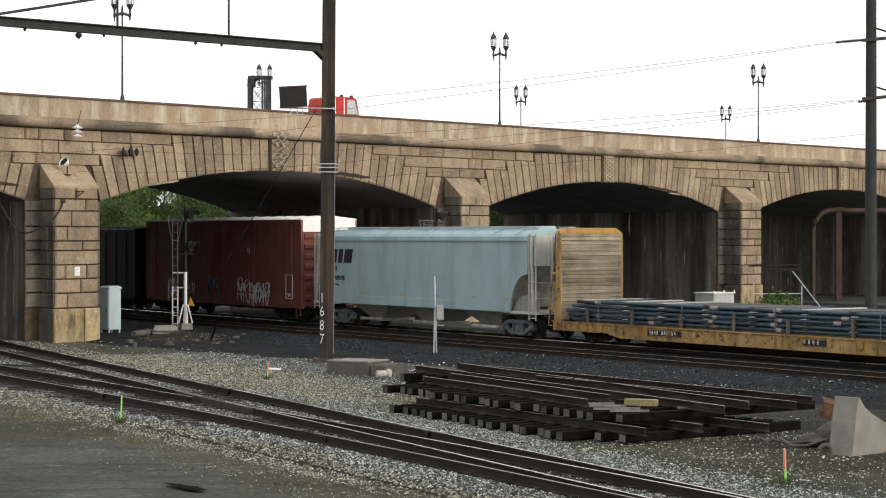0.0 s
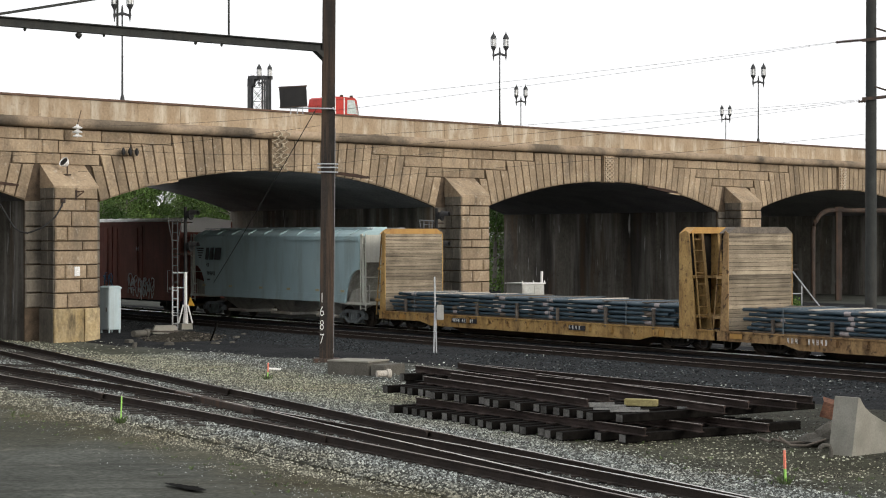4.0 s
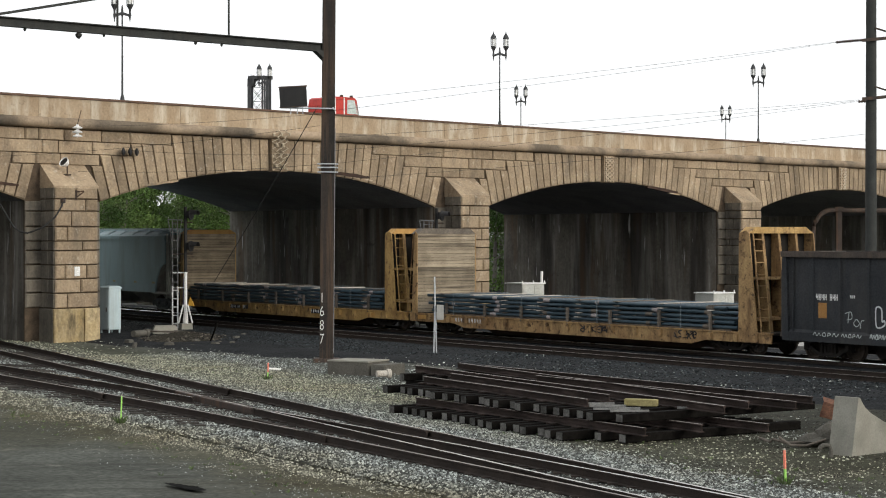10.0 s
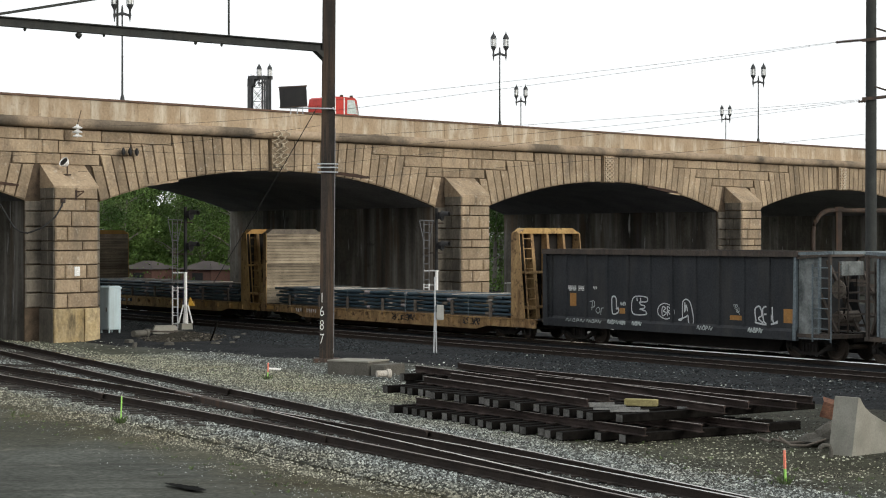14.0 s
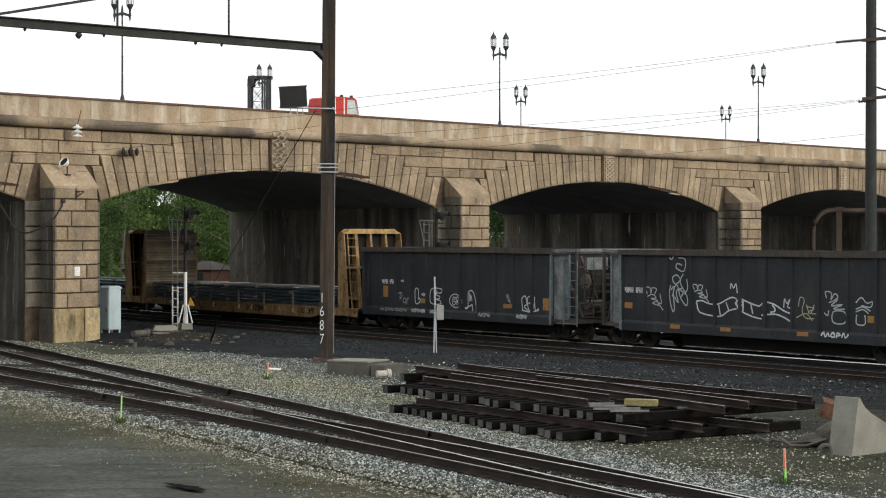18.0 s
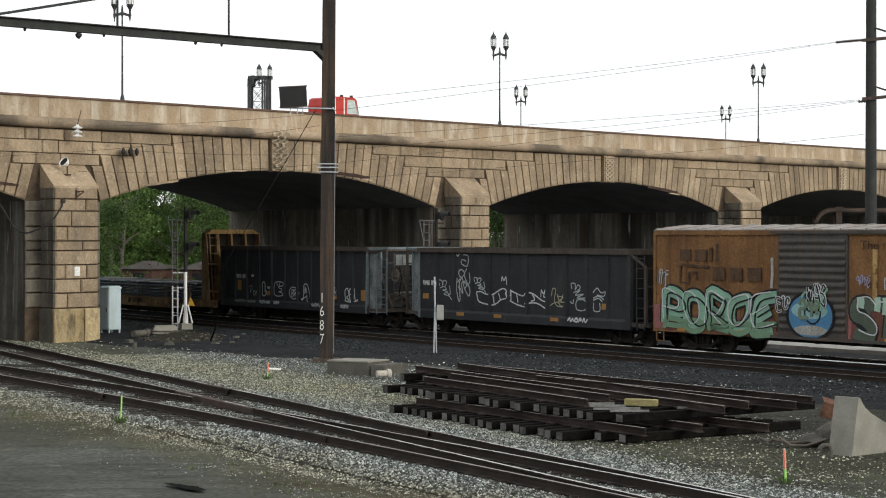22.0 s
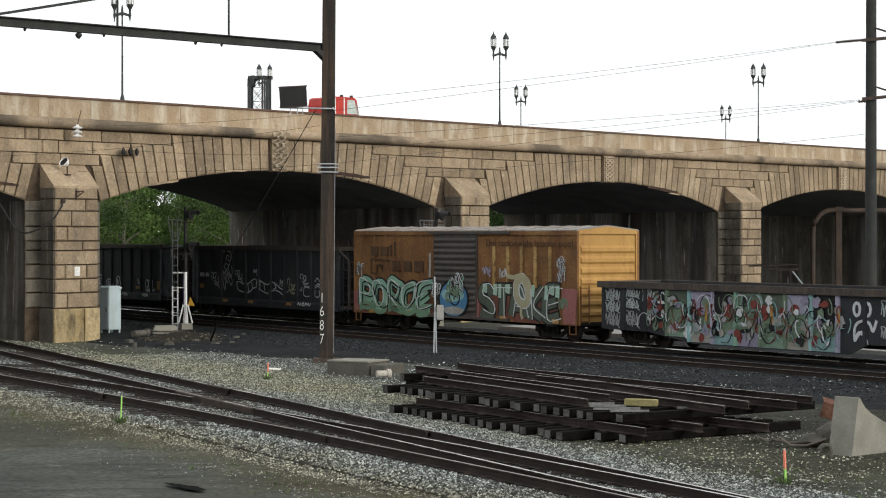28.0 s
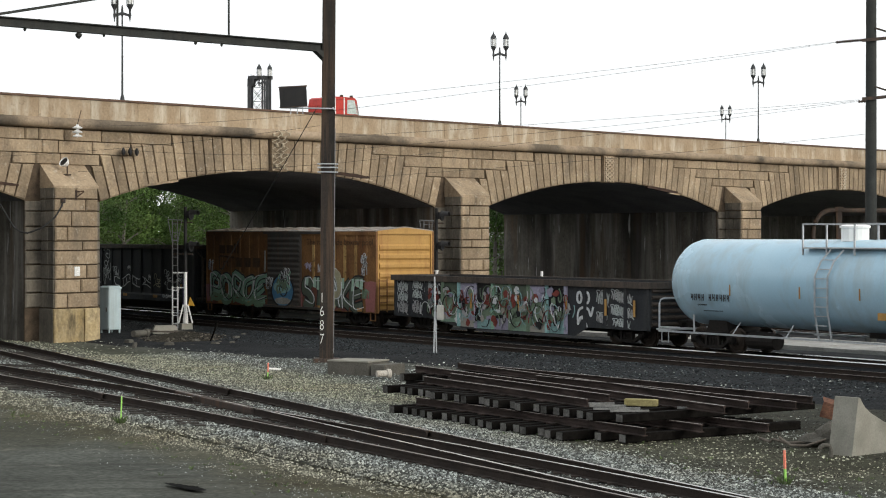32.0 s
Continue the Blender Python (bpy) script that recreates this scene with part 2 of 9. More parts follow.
def tube(bm, points, r, seg=8, r2=None):
    """A round bar along a line of points; it tapers to r2."""
    points = [Vector(p) for p in points]
    rings = []
    for k, p in enumerate(points):
        way = (points[min(k + 1, len(points) - 1)] - points[max(k - 1, 0)]).normalized()
        side = way.cross(Vector((0, 0, 1)) if abs(way.z) < 0.9 else Vector((1, 0, 0))).normalized()
        up = side.cross(way)
        rad = r if r2 is None else r + (r2 - r) * k / (len(points) - 1)
        rings.append([p + (side * math.cos(q) + up * math.sin(q)) * rad for q in (2 * math.pi * j / seg for j in range(seg))])
    return prism(bm, rings)


def bar(bm, a, b, w, h=None, up=(0, 0, 1)):
    """A rectangular bar from a to b."""
    a, b = Vector(a), Vector(b)
    h = w if h is None else h
    way = (b - a).normalized()
    up = Vector(up) if abs(way.dot(Vector(up))) < 0.95 else Vector((1, 0, 0))
    s = way.cross(up).normalized() * w / 2
    t = s.cross(way).normalized() * h / 2
    return prism(bm, [[p - s - t, p + s - t, p + s + t, p - s + t] for p in (a, b)])


def lathe(bm, profile, centre=(0, 0, 0), seg=12, axis="z"):
    """A turned solid; profile: rows of (radius, height)."""
    c = Vector(centre)
    rings = []
    for r, h in profile:
        r = max(r, 0.0005)
        ring = []
        for j in range(seg):
            q = 2 * math.pi * j / seg
            x, y = r * math.cos(q), r * math.sin(q)
            ring.append(c + (Vector((x, y, h)) if axis == "z" else Vector((x, h, y)) if axis == "y" else Vector((h, x, y))))
        rings.append(ring)
    return prism(bm, rings)


def part(name, bm, material, parent=None, label="", smooth=False):
    bmesh.ops.recalc_face_normals(bm, faces=bm.faces)
    me = bpy.data.meshes.new(name)
    bm.to_mesh(me)
    bm.free()
    me.materials.append(material)
    if smooth:
        me.shade_smooth()
        me.set_sharp_from_angle(angle=radians(35))
    ob = new(name, me)
    ob.parent = parent
    if label:
        tagged(ob, label)
    return ob


def thing(name, label, category, m=None, group="", kind=""):
    ob = new(name)
    ob.empty_display_size = 0.3
    if m is not None:
        ob.matrix_basis = m
    return tagged(ob, label, category, group, kind)


def B():
    return bmesh.new()


def block(bm, back, front_push, inset):
    """A dressed stone: the outline `back` (a loop of points), drawn in and pushed out by the vector front_push."""
    c = sum(back, Vector()) / len(back)
    front = []
    for p in back:
        d = c - p
        front.append(p + front_push + d * min(0.4, inset / max(d.length, 0.01)))
    mid = [p + front_push * 0.55 for p in back]
    return prism(bm, [back, mid, front])

# ---- the stone arch bridge ----
PIERS = (-25.2, -0.72, 23.5, 48.1, 72.6, 97.1)
HALF = 1.85
SPRING, CROWN, TOP, DEEP = 5.42, 6.95, 8.36, 21.0
OUT = -TRAIN
bridge = thing("stone_bridge", "long sandstone road bridge with shallow arches, streaked with soot", "bridge", kind="structure")
rnd = random.Random(5)


def arch_of(k):
    a, b = PIERS[k] + HALF, PIERS[k + 1] - HALF
    half, rise = (b - a) / 2, CROWN - SPRING
    radius = (half * half + rise * rise) / (2 * rise)
    return (a + b) / 2, CROWN - radius, radius, math.asin(half / radius)


# vaults, dark inside, with the fill above them
for k in range(len(PIERS) - 1):
    uc, zc, rad, lim = arch_of(k)
    bm = B()
    steps = 28
    rings = []
    for w in (0.1, DEEP):
        low = [br(uc + rad * math.sin(q), w, zc + rad * math.cos(q)) for q in (lim * (2 * j / steps - 1) for j in range(steps + 1))]
        high = [br(uc + rad * math.sin(q), w, 8.3) for q in (lim * (1 - 2 * j / steps) for j in range(steps + 1))]
        rings.append(low + high)
    front, rear = [[bm.verts.new(p) for p in r] for r in rings]
    n = len(front)
    for j in range(n):
        bm.faces.new((front[j], front[(j + 1) % n], rear[(j + 1) % n], rear[j]))
    for loop in (front, rear):
        for j in range(steps):
            bm.faces.new((loop[j], loop[j + 1], loop[n - 2 - j], loop[n - 1 - j]))
    part("vault", bm, VAULT, bridge, "soot-blackened arch vault")

# piers
for c in PIERS:
    bm = B()
    prism(bm, [[br(c - HALF, 0.1, z), br(c + HALF, 0.1, z), br(c + HALF, DEEP, z), br(c - HALF, DEEP, z)] for z in (-0.6, 8.3)])
    part("pier", bm, SOOT, bridge, "streaked dark concrete pier wall")

# deck, road and far parapet
bm = B()
prism(bm, [[br(-60, 0.0, z), br(150, 0.0, z), br(150, DEEP + 0.3, z), br(-60, DEEP + 0.3, z)] for z in (8.3, 8.62)])
part("deck", bm, MORTAR, bridge)
bm = B()
prism(bm, [[br(-60, DEEP - 0.1, z), br(150, DEEP - 0.1, z), br(150, DEEP + 0.4, z), br(-60, DEEP + 0.4, z)] for z in (8.62, 9.62)])
part("far_parapet", bm, PANEL, bridge)

# the face: a dark joint layer behind the stones
face = B()
for k in range(len(PIERS) - 1):
    uc, zc, rad, lim = arch_of(k)
    steps = 28
    for j in range(steps):
        q0, q1 = lim * (2 * j / steps - 1), lim * (2 * (j + 1) / steps - 1)
        a, b = uc + rad * math.sin(q0), uc + rad * math.sin(q1)
        prism(face, [[br(a, w, zc + rad * math.cos(q0)), br(b, w, zc + rad * math.cos(q1)), br(b, w, TOP), br(a, w, TOP)] for w in (0.0, 0.1)])
for c in PIERS:
    prism(face, [[br(c - HALF, w, -0.5), br(c + HALF, w, -0.5), br(c + HALF, w, TOP), br(c - HALF, w, TOP)] for w in (0.0, 0.1)])
spandrel = part("spandrel_wall", face, MORTAR, bridge, "recessed dark joints between the stones")

ROPE = mat("pale_lime_crusted_stone", (0.42, 0.35, 0.25), (0.56, 0.48, 0.37), 0.9, scale=3, fine=20, streak=(0.16, 0.12, 0.09), amount=0.6, stretch=(3, 3, 3))
COURSES = (6.9, 7.36, 7.88, TOP)
GAP = 0.02


def stone(name, loop, parent, push=0.1, inset=0.07, material=SANDSTONE):
    bm = B()
    out = OUT * (push + rnd.uniform(-0.012, 0.012))
    block(bm, [p + OUT * 0.005 for p in loop], out, inset)
    return part(name, bm, material, parent)


STEPS_LEFT = (6.9,) + (7.36,) * 3 + (7.88,) * 4       # heights of the ring stones from the springing on
STEPS_RIGHT = (6.9,) * 2 + (7.36,) * 3 + (7.88,) * 4
LEFT_COUNT, RIGHT_COUNT = 18, 19


def ring_joints(k):
    """The joints of arch k: angles from the left springing to the keystone, and from the keystone to the right one."""
    uc, zc, rad, lim = arch_of(k)
    qa, qb = math.asin(-0.8 / rad), math.asin(0.2 / rad)
    left = [-lim + (qa + lim) * j / LEFT_COUNT for j in range(LEFT_COUNT + 1)]
    right = [lim + (qb - lim) * j / RIGHT_COUNT for j in range(RIGHT_COUNT + 1)]
    return left, right


for k in range(len(PIERS) - 1):
    if k == 4:
        continue
    uc, zc, rad, lim = arch_of(k)

    def at(q, z):
        return br(uc + (z - zc) * math.tan(q), 0, z)

    for joints, steps in zip(ring_joints(k), (STEPS_LEFT, STEPS_RIGHT)):
        for j in range(len(joints) - 1):
            q0, q1 = sorted((joints[j], joints[j + 1]))
            if k == 0 and uc + rad * math.sin(q1) < -7.0 or k == 3 and uc + rad * math.sin(q0) > 68.5:
                continue
            top = steps[j] if j < len(steps) else TOP
            g = GAP / rad
            low = [br(uc + rad * math.sin(q), 0, zc + rad * math.cos(q)) for q in (q0 + g, q1 - g)]
            stone("voussoir", [low[0], low[1], at(q1 - g, top - GAP * 0.4), at(q0 + g, top - GAP * 0.4)], spandrel, push=0.11)
    # the carved keystone
    w0, w1 = uc - 0.78, uc + 0.18
    bm = B()
    block(bm, [br(w0, 0, CROWN - 0.06), br(w1, 0, CROWN - 0.06), br(w1, 0, TOP + 0.02), br(w0, 0, TOP + 0.02)], OUT * 0.3, 0.03)
    key = part("keystone", bm, SANDSTONE, spandrel, "projecting keystone with a carved lattice")
    bm = B()
    for row in range(6):
        z0 = CROWN + 0.02 + row * 0.22
        for col in range(2):
            a = w0 + 0.1 + col * 0.37
            for s in (0, 1):
                bar(bm, br(a + (0.33 if s else 0), -0.33, z0), br(a + (0 if s else 0.33), -0.33, z0 + 0.22), 0.07, 0.08)
    if k == 1:
        bm.free()
        bm = B()
        for strand in range(4):
            a = w0 + 0.16 + strand * 0.2
            pts = [br(a + (0.13 if (j + strand) % 2 else -0.13) + 0.03 * math.sin(j * 3 + strand), -0.36 - (0.14 if j > 8 else 0) - 0.02 * strand, CROWN + 0.0 + j * 0.16 + (0.05 * (strand % 2))) for j in range(12)]
            tube(bm, pts, 0.03, 6)
            for j in range(1, 12, 3):
                lathe(bm, [(0.01, -0.1), (0.045, -0.05), (0.05, 0.03), (0.01, 0.09)], pts[j], 6)
        part("carving", bm, ROPE, spandrel, "pale rope-like lattice hanging over the keystone")
    elif not (k == 0):
        part("carving", bm, PANEL, spandrel, "carved stone lattice on the keystone")
    else:
        bm.free()

# courses over the piers, with their upright joints from the lowest course to the highest
CUTS = {1: ((-2.04, -0.85), (-1.74, -0.94, 0.76), (-2.57, -1.9, -0.66, 1.22, 2.72)),
        2: ((22.17, 23.45), (22.1, 24.15, 25.15), (19.15, 20.55, 22.25, 24.4, 26.0, 27.8)),
        3: ((46.35, 47.8), (46.3, 48.5), (43.1, 44.5, 46.05, 48.3, 50.7, 52.8)),
        4: ((71.1, 72.4), (70.9, 73.0), (67.5, 69.5, 71.6, 73.6, 75.9))}
for i, row_cuts in CUTS.items():
    for z0, z1, cuts in zip(COURSES, COURSES[1:], row_cuts):
        ends = []
        for k, steps, side in ((i - 1, STEPS_RIGHT, 1), (i, STEPS_LEFT, 0)):
            uc, zc, rad, lim = arch_of(k)
            q = ring_joints(k)[side][sum(1 for z in steps if z <= z0 + 0.01)]
            ends.append((uc + (z0 - zc) * math.tan(q), uc + (z1 - zc) * math.tan(q)))
        lo, hi = ends
        low = [lo[0]] + list(cuts) + [hi[0]]
        high = [max(lo)] + list(cuts) + [min(hi)]
        for a, b, c, d in zip(low, low[1:], high, high[1:]):
            a, b, c, d = max(a, c), min(b, d), max(a, c), min(b, d)
            stone("stone_block", [br(a + GAP, 0, z0 + GAP * 0.6), br(b - GAP, 0, z0 + GAP * 0.6), br(b - GAP, 0, z1 - GAP * 0.6), br(a + GAP, 0, z1 - GAP * 0.6)], spandrel, push=0.1)

# pilasters in front of the piers
ROWS = (1.12, 1.72, 2.28, 2.85, 3.42, 3.8, 4.37, 5.0, 5.48, 5.96)
PW, PD = 1.04, 1.32
FACE_CUTS = ((0.29,), (0.6,), (0.23, 0.74), (), (0.64,), (0.28,), (0.38,), (0.72,), (0.49,))      # upright joints of each row, from the foot up
for i, c in enumerate(PIERS[:5]):
    bm = B()
    prism(bm, [[br(c - PW, w, -0.5), br(c + PW, w, -0.5), br(c + PW, w, 5.96), br(c - PW, w, 5.96)] for w in (-PD, 0.0)])
    pil = part("pilaster", bm, MORTAR, bridge, "square stone pilaster with a sloping cap")
    bm = B()
    p = PW + 0.07
    prism(bm, [[br(s, -PD - 0.07, 5.93), br(s, 0, 5.93), br(s, 0, 6.92), br(s, -PD - 0.07, 6.0)] for s in (c - p, c + p)])
    part("cap_stone", bm, SANDSTONE, pil, "sloping sandstone cap")
    if i == 0:
        continue
    for r, (z0, z1) in enumerate(zip(ROWS, ROWS[1:])):
        marks = [c - PW] + [c - PW + 2 * PW * (f if i % 2 else 1 - f) for f in sorted(FACE_CUTS[r], reverse=not i % 2)] + [c + PW]
        for a, b in zip(marks, marks[1:]):
            loop = [br(a + GAP * (a > c - PW), -PD, z0 + GAP), br(b - GAP * (b < c + PW), -PD, z0 + GAP), br(b - GAP * (b < c + PW), -PD, z1 - GAP), br(a + GAP * (a > c - PW), -PD, z1 - GAP)]
            stone("stone_block", loop, pil, push=0.11)
        # side and recessed faces take the darker stone, soot and painted shade together
        mid = -PD * rnd.uniform(0.3, 0.7)
        for a, b in ((-PD, mid), (mid, 0.0)):
            bm = B()
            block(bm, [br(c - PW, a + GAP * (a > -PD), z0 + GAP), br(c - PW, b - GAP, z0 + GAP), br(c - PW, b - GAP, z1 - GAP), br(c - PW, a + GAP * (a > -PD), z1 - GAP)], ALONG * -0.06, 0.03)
            part("stone_block", bm, SANDSTONE_SOOT_SHADE, pil, "side stone darkened by soot and by shade put into its colour")
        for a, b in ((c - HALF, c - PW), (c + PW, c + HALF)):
            stone("stone_block", [br(a + 0.01, 0, z0 + GAP), br(b, 0, z0 + GAP), br(b, 0, min(z1, SPRING) - GAP), br(a + 0.01, 0, min(z1, SPRING) - GAP)], pil, material=SANDSTONE_SOOT_SHADE) if z0 < SPRING - 0.2 else None
    # the plinth of larger, yellower stones
    q = PW + 0.1
    for a, b in ((c - q, c + 0.35), (c + 0.37, c + q)):
        bm = B()
        block(bm, [br(a, -PD, -0.4), br(b, -PD, -0.4), br(b, -PD, 1.1), br(a, -PD, 1.1)], OUT * 0.14, 0.03)
        part("plinth_stone", bm, SANDSTONE_YELLOW, pil, "yellowish plinth stone")
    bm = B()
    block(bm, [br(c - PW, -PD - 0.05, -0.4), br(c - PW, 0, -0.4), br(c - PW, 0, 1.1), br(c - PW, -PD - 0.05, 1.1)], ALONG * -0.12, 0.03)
    part("plinth_stone", bm, SANDSTONE_SOOT_SHADE, pil)

# string moulding, parapet panels, coping
cuts = [-60.0, -25.6, -1.6, 22.4, 46.9, 71.4, 150.0]
for a, b in zip(cuts, cuts[1:]):
    bm = B()
    rings = []
    for u in (a + 0.006, b - 0.006):
        rings.append([br(u, 0.1, 8.8), br(u, 0.1, 8.38)] + [br(u, -0.22 - 0.22 * math.cos(q), 8.585 + 0.215 * math.sin(q)) for q in (radians(d) for d in range(-90, 91, 20))])
    prism(bm, rings)
    part("roll_moulding", bm, ROLL, bridge, "rounded stone string course", smooth=True)
cuts = [-60.0] + [-9.4 + 2.45 * j + rnd.uniform(-0.25, 0.25) for j in range(36)] + [150.0]
for a, b in zip(cuts, cuts[1:]):
    bm = B()
    block(bm, [br(a + 0.002, 0.25, 8.8), br(b - 0.002, 0.25, 8.8), br(b - 0.002, 0.25, 9.6), br(a + 0.002, 0.25, 9.6)], OUT * (0.4 + rnd.uniform(-0.004, 0.004)), 0.005)
    part("parapet_panel", bm, PANEL, bridge)
bm = B()
prism(bm, [[br(-60, -0.22, z), br(150, -0.22, z), br(150, 0.35, z), br(-60, 0.35, z)] for z in (9.6, 9.68)])
part("coping", bm, COPING, bridge, "thin dark coping")
# torn lining hanging below the arch rings
LINING = mat("rotten_brown_lining", (0.035, 0.022, 0.017), (0.075, 0.045, 0.032), 0.9, scale=3, fine=25)
for u0, u1, z0, z1, thick, material in ((14.6, 17.0, 6.93, 6.77, 0.17, LINING), (16.5, 17.2, 6.72, 6.62, 0.06, PANEL), (39.2, 42.1, 6.75, 6.46, 0.17, LINING), (41.3, 42.3, 6.42, 6.34, 0.07, PANEL),
                                        (3.3, 5.3, 6.14, 6.36, 0.1, SANDSTONE), (7.9, 9.2, 6.86, 6.9, 0.07, PANEL), (-4.6, -2.9, 6.2, 6.02, 0.12, LINING)):
    bm = B()
    n = 5
    pts = [br(u0 + (u1 - u0) * j / n, -0.12, z0 + (z1 - z0) * j / n + rnd.uniform(-0.02, 0.02)) for j in range(n + 1)]
    prism(bm, [[p + OUT * a + Vector((0, 0, b * thick * (0.35 + 0.65 * min(1, 1.4 - abs(2 * j / n - 1))))) for a, b in ((-0.2, -0.5), (0.02, -0.5), (0.02, 0.5), (-0.2, 0.5))] for j, p in enumerate(pts)])
    part("lining_strip", bm, material, bridge, "loose strip of torn lining at the arch")

# ---- ground, ballast and tracks ----
def ground_height(x, y):
    return GROUND - 0.03 + 0.05 * noise.noise((x * 0.12, y * 0.12, 0.3)) + 0.025 * noise.noise((x * 0.6, y * 0.6, 2.0))


bm = B()
xs = [-3000, -900, -300, -120, -60] + [-40 + 1.0 * k for k in range(91)] + [70, 120, 300, 900, 3000]
ys = [-300, -100, -20, 10] + [20 + 1.0 * k for k in range(116)] + [150, 180, 300, 900, 3500]
grid = [[bm.verts.new((x, y, ground_height(x, y))) for x in xs] for y in ys]
for r0, r1 in zip(grid, grid[1:]):
    for k in range(len(xs) - 1):
        bm.faces.new((r0[k], r0[k + 1], r1[k + 1], r1[k]))
ground = tagged(part("ground", bm, DIRT, smooth=True), "packed brown-grey dirt mixed with gravel", "ground", kind="structure")

BALLAST = mat("grey_ballast", (0.036, 0.038, 0.034), (0.078, 0.082, 0.073), 0.97, spec=0.08, scale=0.7, fine=22, bump=0.9, depth=0.05, fleck=(0.27, 0.265, 0.25), flecks=0.7, chip=0.53, island=0.4)
BALLAST_DARK = mat("dark_ballast", (0.011, 0.0118, 0.0128), (0.024, 0.0252, 0.0268), 0.97, spec=0.05, scale=0.7, fine=22, bump=0.9, depth=0.05, fleck=(0.07, 0.073, 0.078), flecks=0.5, chip=0.56, island=0.45)
SWITCH = Vector((-0.444, 0.896, 0)).normalized()        # the way of the near straight track
SWITCH_OUT = Vector((SWITCH.y, -SWITCH.x, 0))           # across it, away from the camera
SWITCH_AT = Vector((0.2, 38.8, 0))                      # a point on its far rail


def spread(s):
    """How far the branching rail has left the far rail."""
    s = max(s, -13.0)
    return max(0.07, 0.19 + 0.0505 * (s + 10) + 0.0011 * (s + 10) ** 2)


def near_track(s, off, z):
    p = SWITCH_AT + SWITCH * s + SWITCH_OUT * off
    return Vector((p.x, p.y, z))


def bed(name, path, half, top, material, label, lip=0.9):
    """A ballast bed along a path of (left, right) points with sloping shoulders."""
    bm = B()
    rows = []
    for a, b in path:
        side = (b - a).normalized()
        lo = []
        for k in range(13):
            f = k / 12
            p = a - side * lip + (b - a + side * 2 * lip) * f
            edge = min(f, 1 - f) * ((b - a).length + 2 * lip)
            z = GROUND - 0.12 + (top - GROUND + 0.12) * min(1.0, edge / lip) ** 0.8
            z += 0.03 * noise.noise((p.x * 1.7, p.y * 1.7, 0.0))
            lo.append(bm.verts.new((p.x, p.y, z)))
        rows.append(lo)
    for r0, r1 in zip(rows, rows[1:]):
        for k in range(12):
            bm.faces.new((r0[k], r0[k + 1], r1[k + 1], r1[k]))
    return tagged(part(name, bm, material, smooth=True), label, "ballast", kind="structure")


STATIONS = [-40 + 1.2 * k for k in range(75)]
bed("ballast_near", [(near_track(s, -spread(s) - 1.435 - 1.1, 0), near_track(s, 1.3, 0)) for s in STATIONS], 2, -0.205, BALLAST, "light grey crushed stone ballast under the near tracks")
bed("ballast_yard", [(yard(s, -8.8 + 0.6 * math.sin(s * 0.35) - 3.4 * min(1, max(0, (s + 3) / 6)), 0), yard(s, 6.3, 0)) for s in [-45 + 1.5 * k for k in range(110)]], 2, -0.15, BALLAST_DARK, "soot-dark ballast under the train's tracks")
bed("ballast_far", [(yard(s, 10.6, 0), yard(s, 44.0, 0)) for s in [-45 + 1.5 * k for k in range(110)]], 2, -0.15, BALLAST_DARK, "dark ballast of the tracks beyond the train")

RAIL = [(-0.068, 0.0), (0.068, 0.0), (0.068, 0.012), (0.012, 0.03), (0.012, 0.128), (0.036, 0.14), (0.036, 0.17), (-0.036, 0.17), (-0.036, 0.14), (-0.012, 0.128), (-0.012, 0.03), (-0.068, 0.012)]


RAIL_WORN = [(-0.068, 0.0), (0.068, 0.0), (0.068, 0.012), (0.012, 0.03), (0.012, 0.128), (0.037, 0.138), (0.037, 0.14), (0.026, 0.17), (-0.026, 0.17), (-0.037, 0.14), (-0.037, 0.138), (-0.012, 0.128), (-0.012, 0.03), (-0.068, 0.012)]


def rail(points, z, material, parent, name="rail", head=None, section=RAIL):
    """A rail of true section along points; z is the height of its foot."""
    bm = B()
    rings = []
    for k, p in enumerate(points):
        way = points[min(k + 1, len(points) - 1)] - points[max(k - 1, 0)]
        side = Vector((way.y, -way.x, 0)).normalized()
        rings.append([p + side * a + Vector((0, 0, z + b)) for a, b in section])
    prism(bm, rings)
    ob = part(name, bm, material, parent)
    if head:
        ob.data.materials.append(head)
        for f in ob.data.polygons:
            if f.normal.z > 0.9 and f.center.z > z + 0.16 or section is RAIL_WORN and f.center.z > z + 0.145:
                f.material_index = 1
    return ob


def tie(parent, mesh_box, a, b, z, material=TIE):
    """One sleeper from a to b, its top at z."""
    bm = B()
    a, b = Vector(a), Vector(b)
    bar(bm, (a.x, a.y, z - 0.09), (b.x, b.y, z - 0.09), 0.23, 0.18)
    bmesh.ops.bevel(bm, geom=bm.edges[:], offset=0.012, segments=1, affect="EDGES")
    return part("sleeper", bm, material, parent)


turnout = thing("railway_turnout", "railway switch with worn bright railheads on dark sleepers", "railway track", kind="structure")
fine = [-14 + 1.0 * k for k in range(75)]
rail([near_track(s, 0, 0) for s in (-40, 0, 60)], -0.17, RAIL_RUST, turnout, "stock_rail", RAIL_TOP)
rail([near_track(s, -1.435, 0) for s in (-40, 0, 9.5)], -0.17, RAIL_RUST, turnout, "closure_rail", RAIL_TOP)
rail([near_track(s, -1.435, 0) for s in (11.2, 20, 60)], -0.17, RAIL_RUST, turnout, "closure_rail", RAIL_TOP_DULL)
rail([near_track(s, -spread(s), 0) for s in fine if s < 8.8], -0.17, RAIL_RUST, turnout, "closure_rail", RAIL_TOP)
rail([near_track(s, -spread(s), 0) for s in fine if s > 10], -0.17, RAIL_RUST, turnout, "frog_rail", RAIL_TOP)
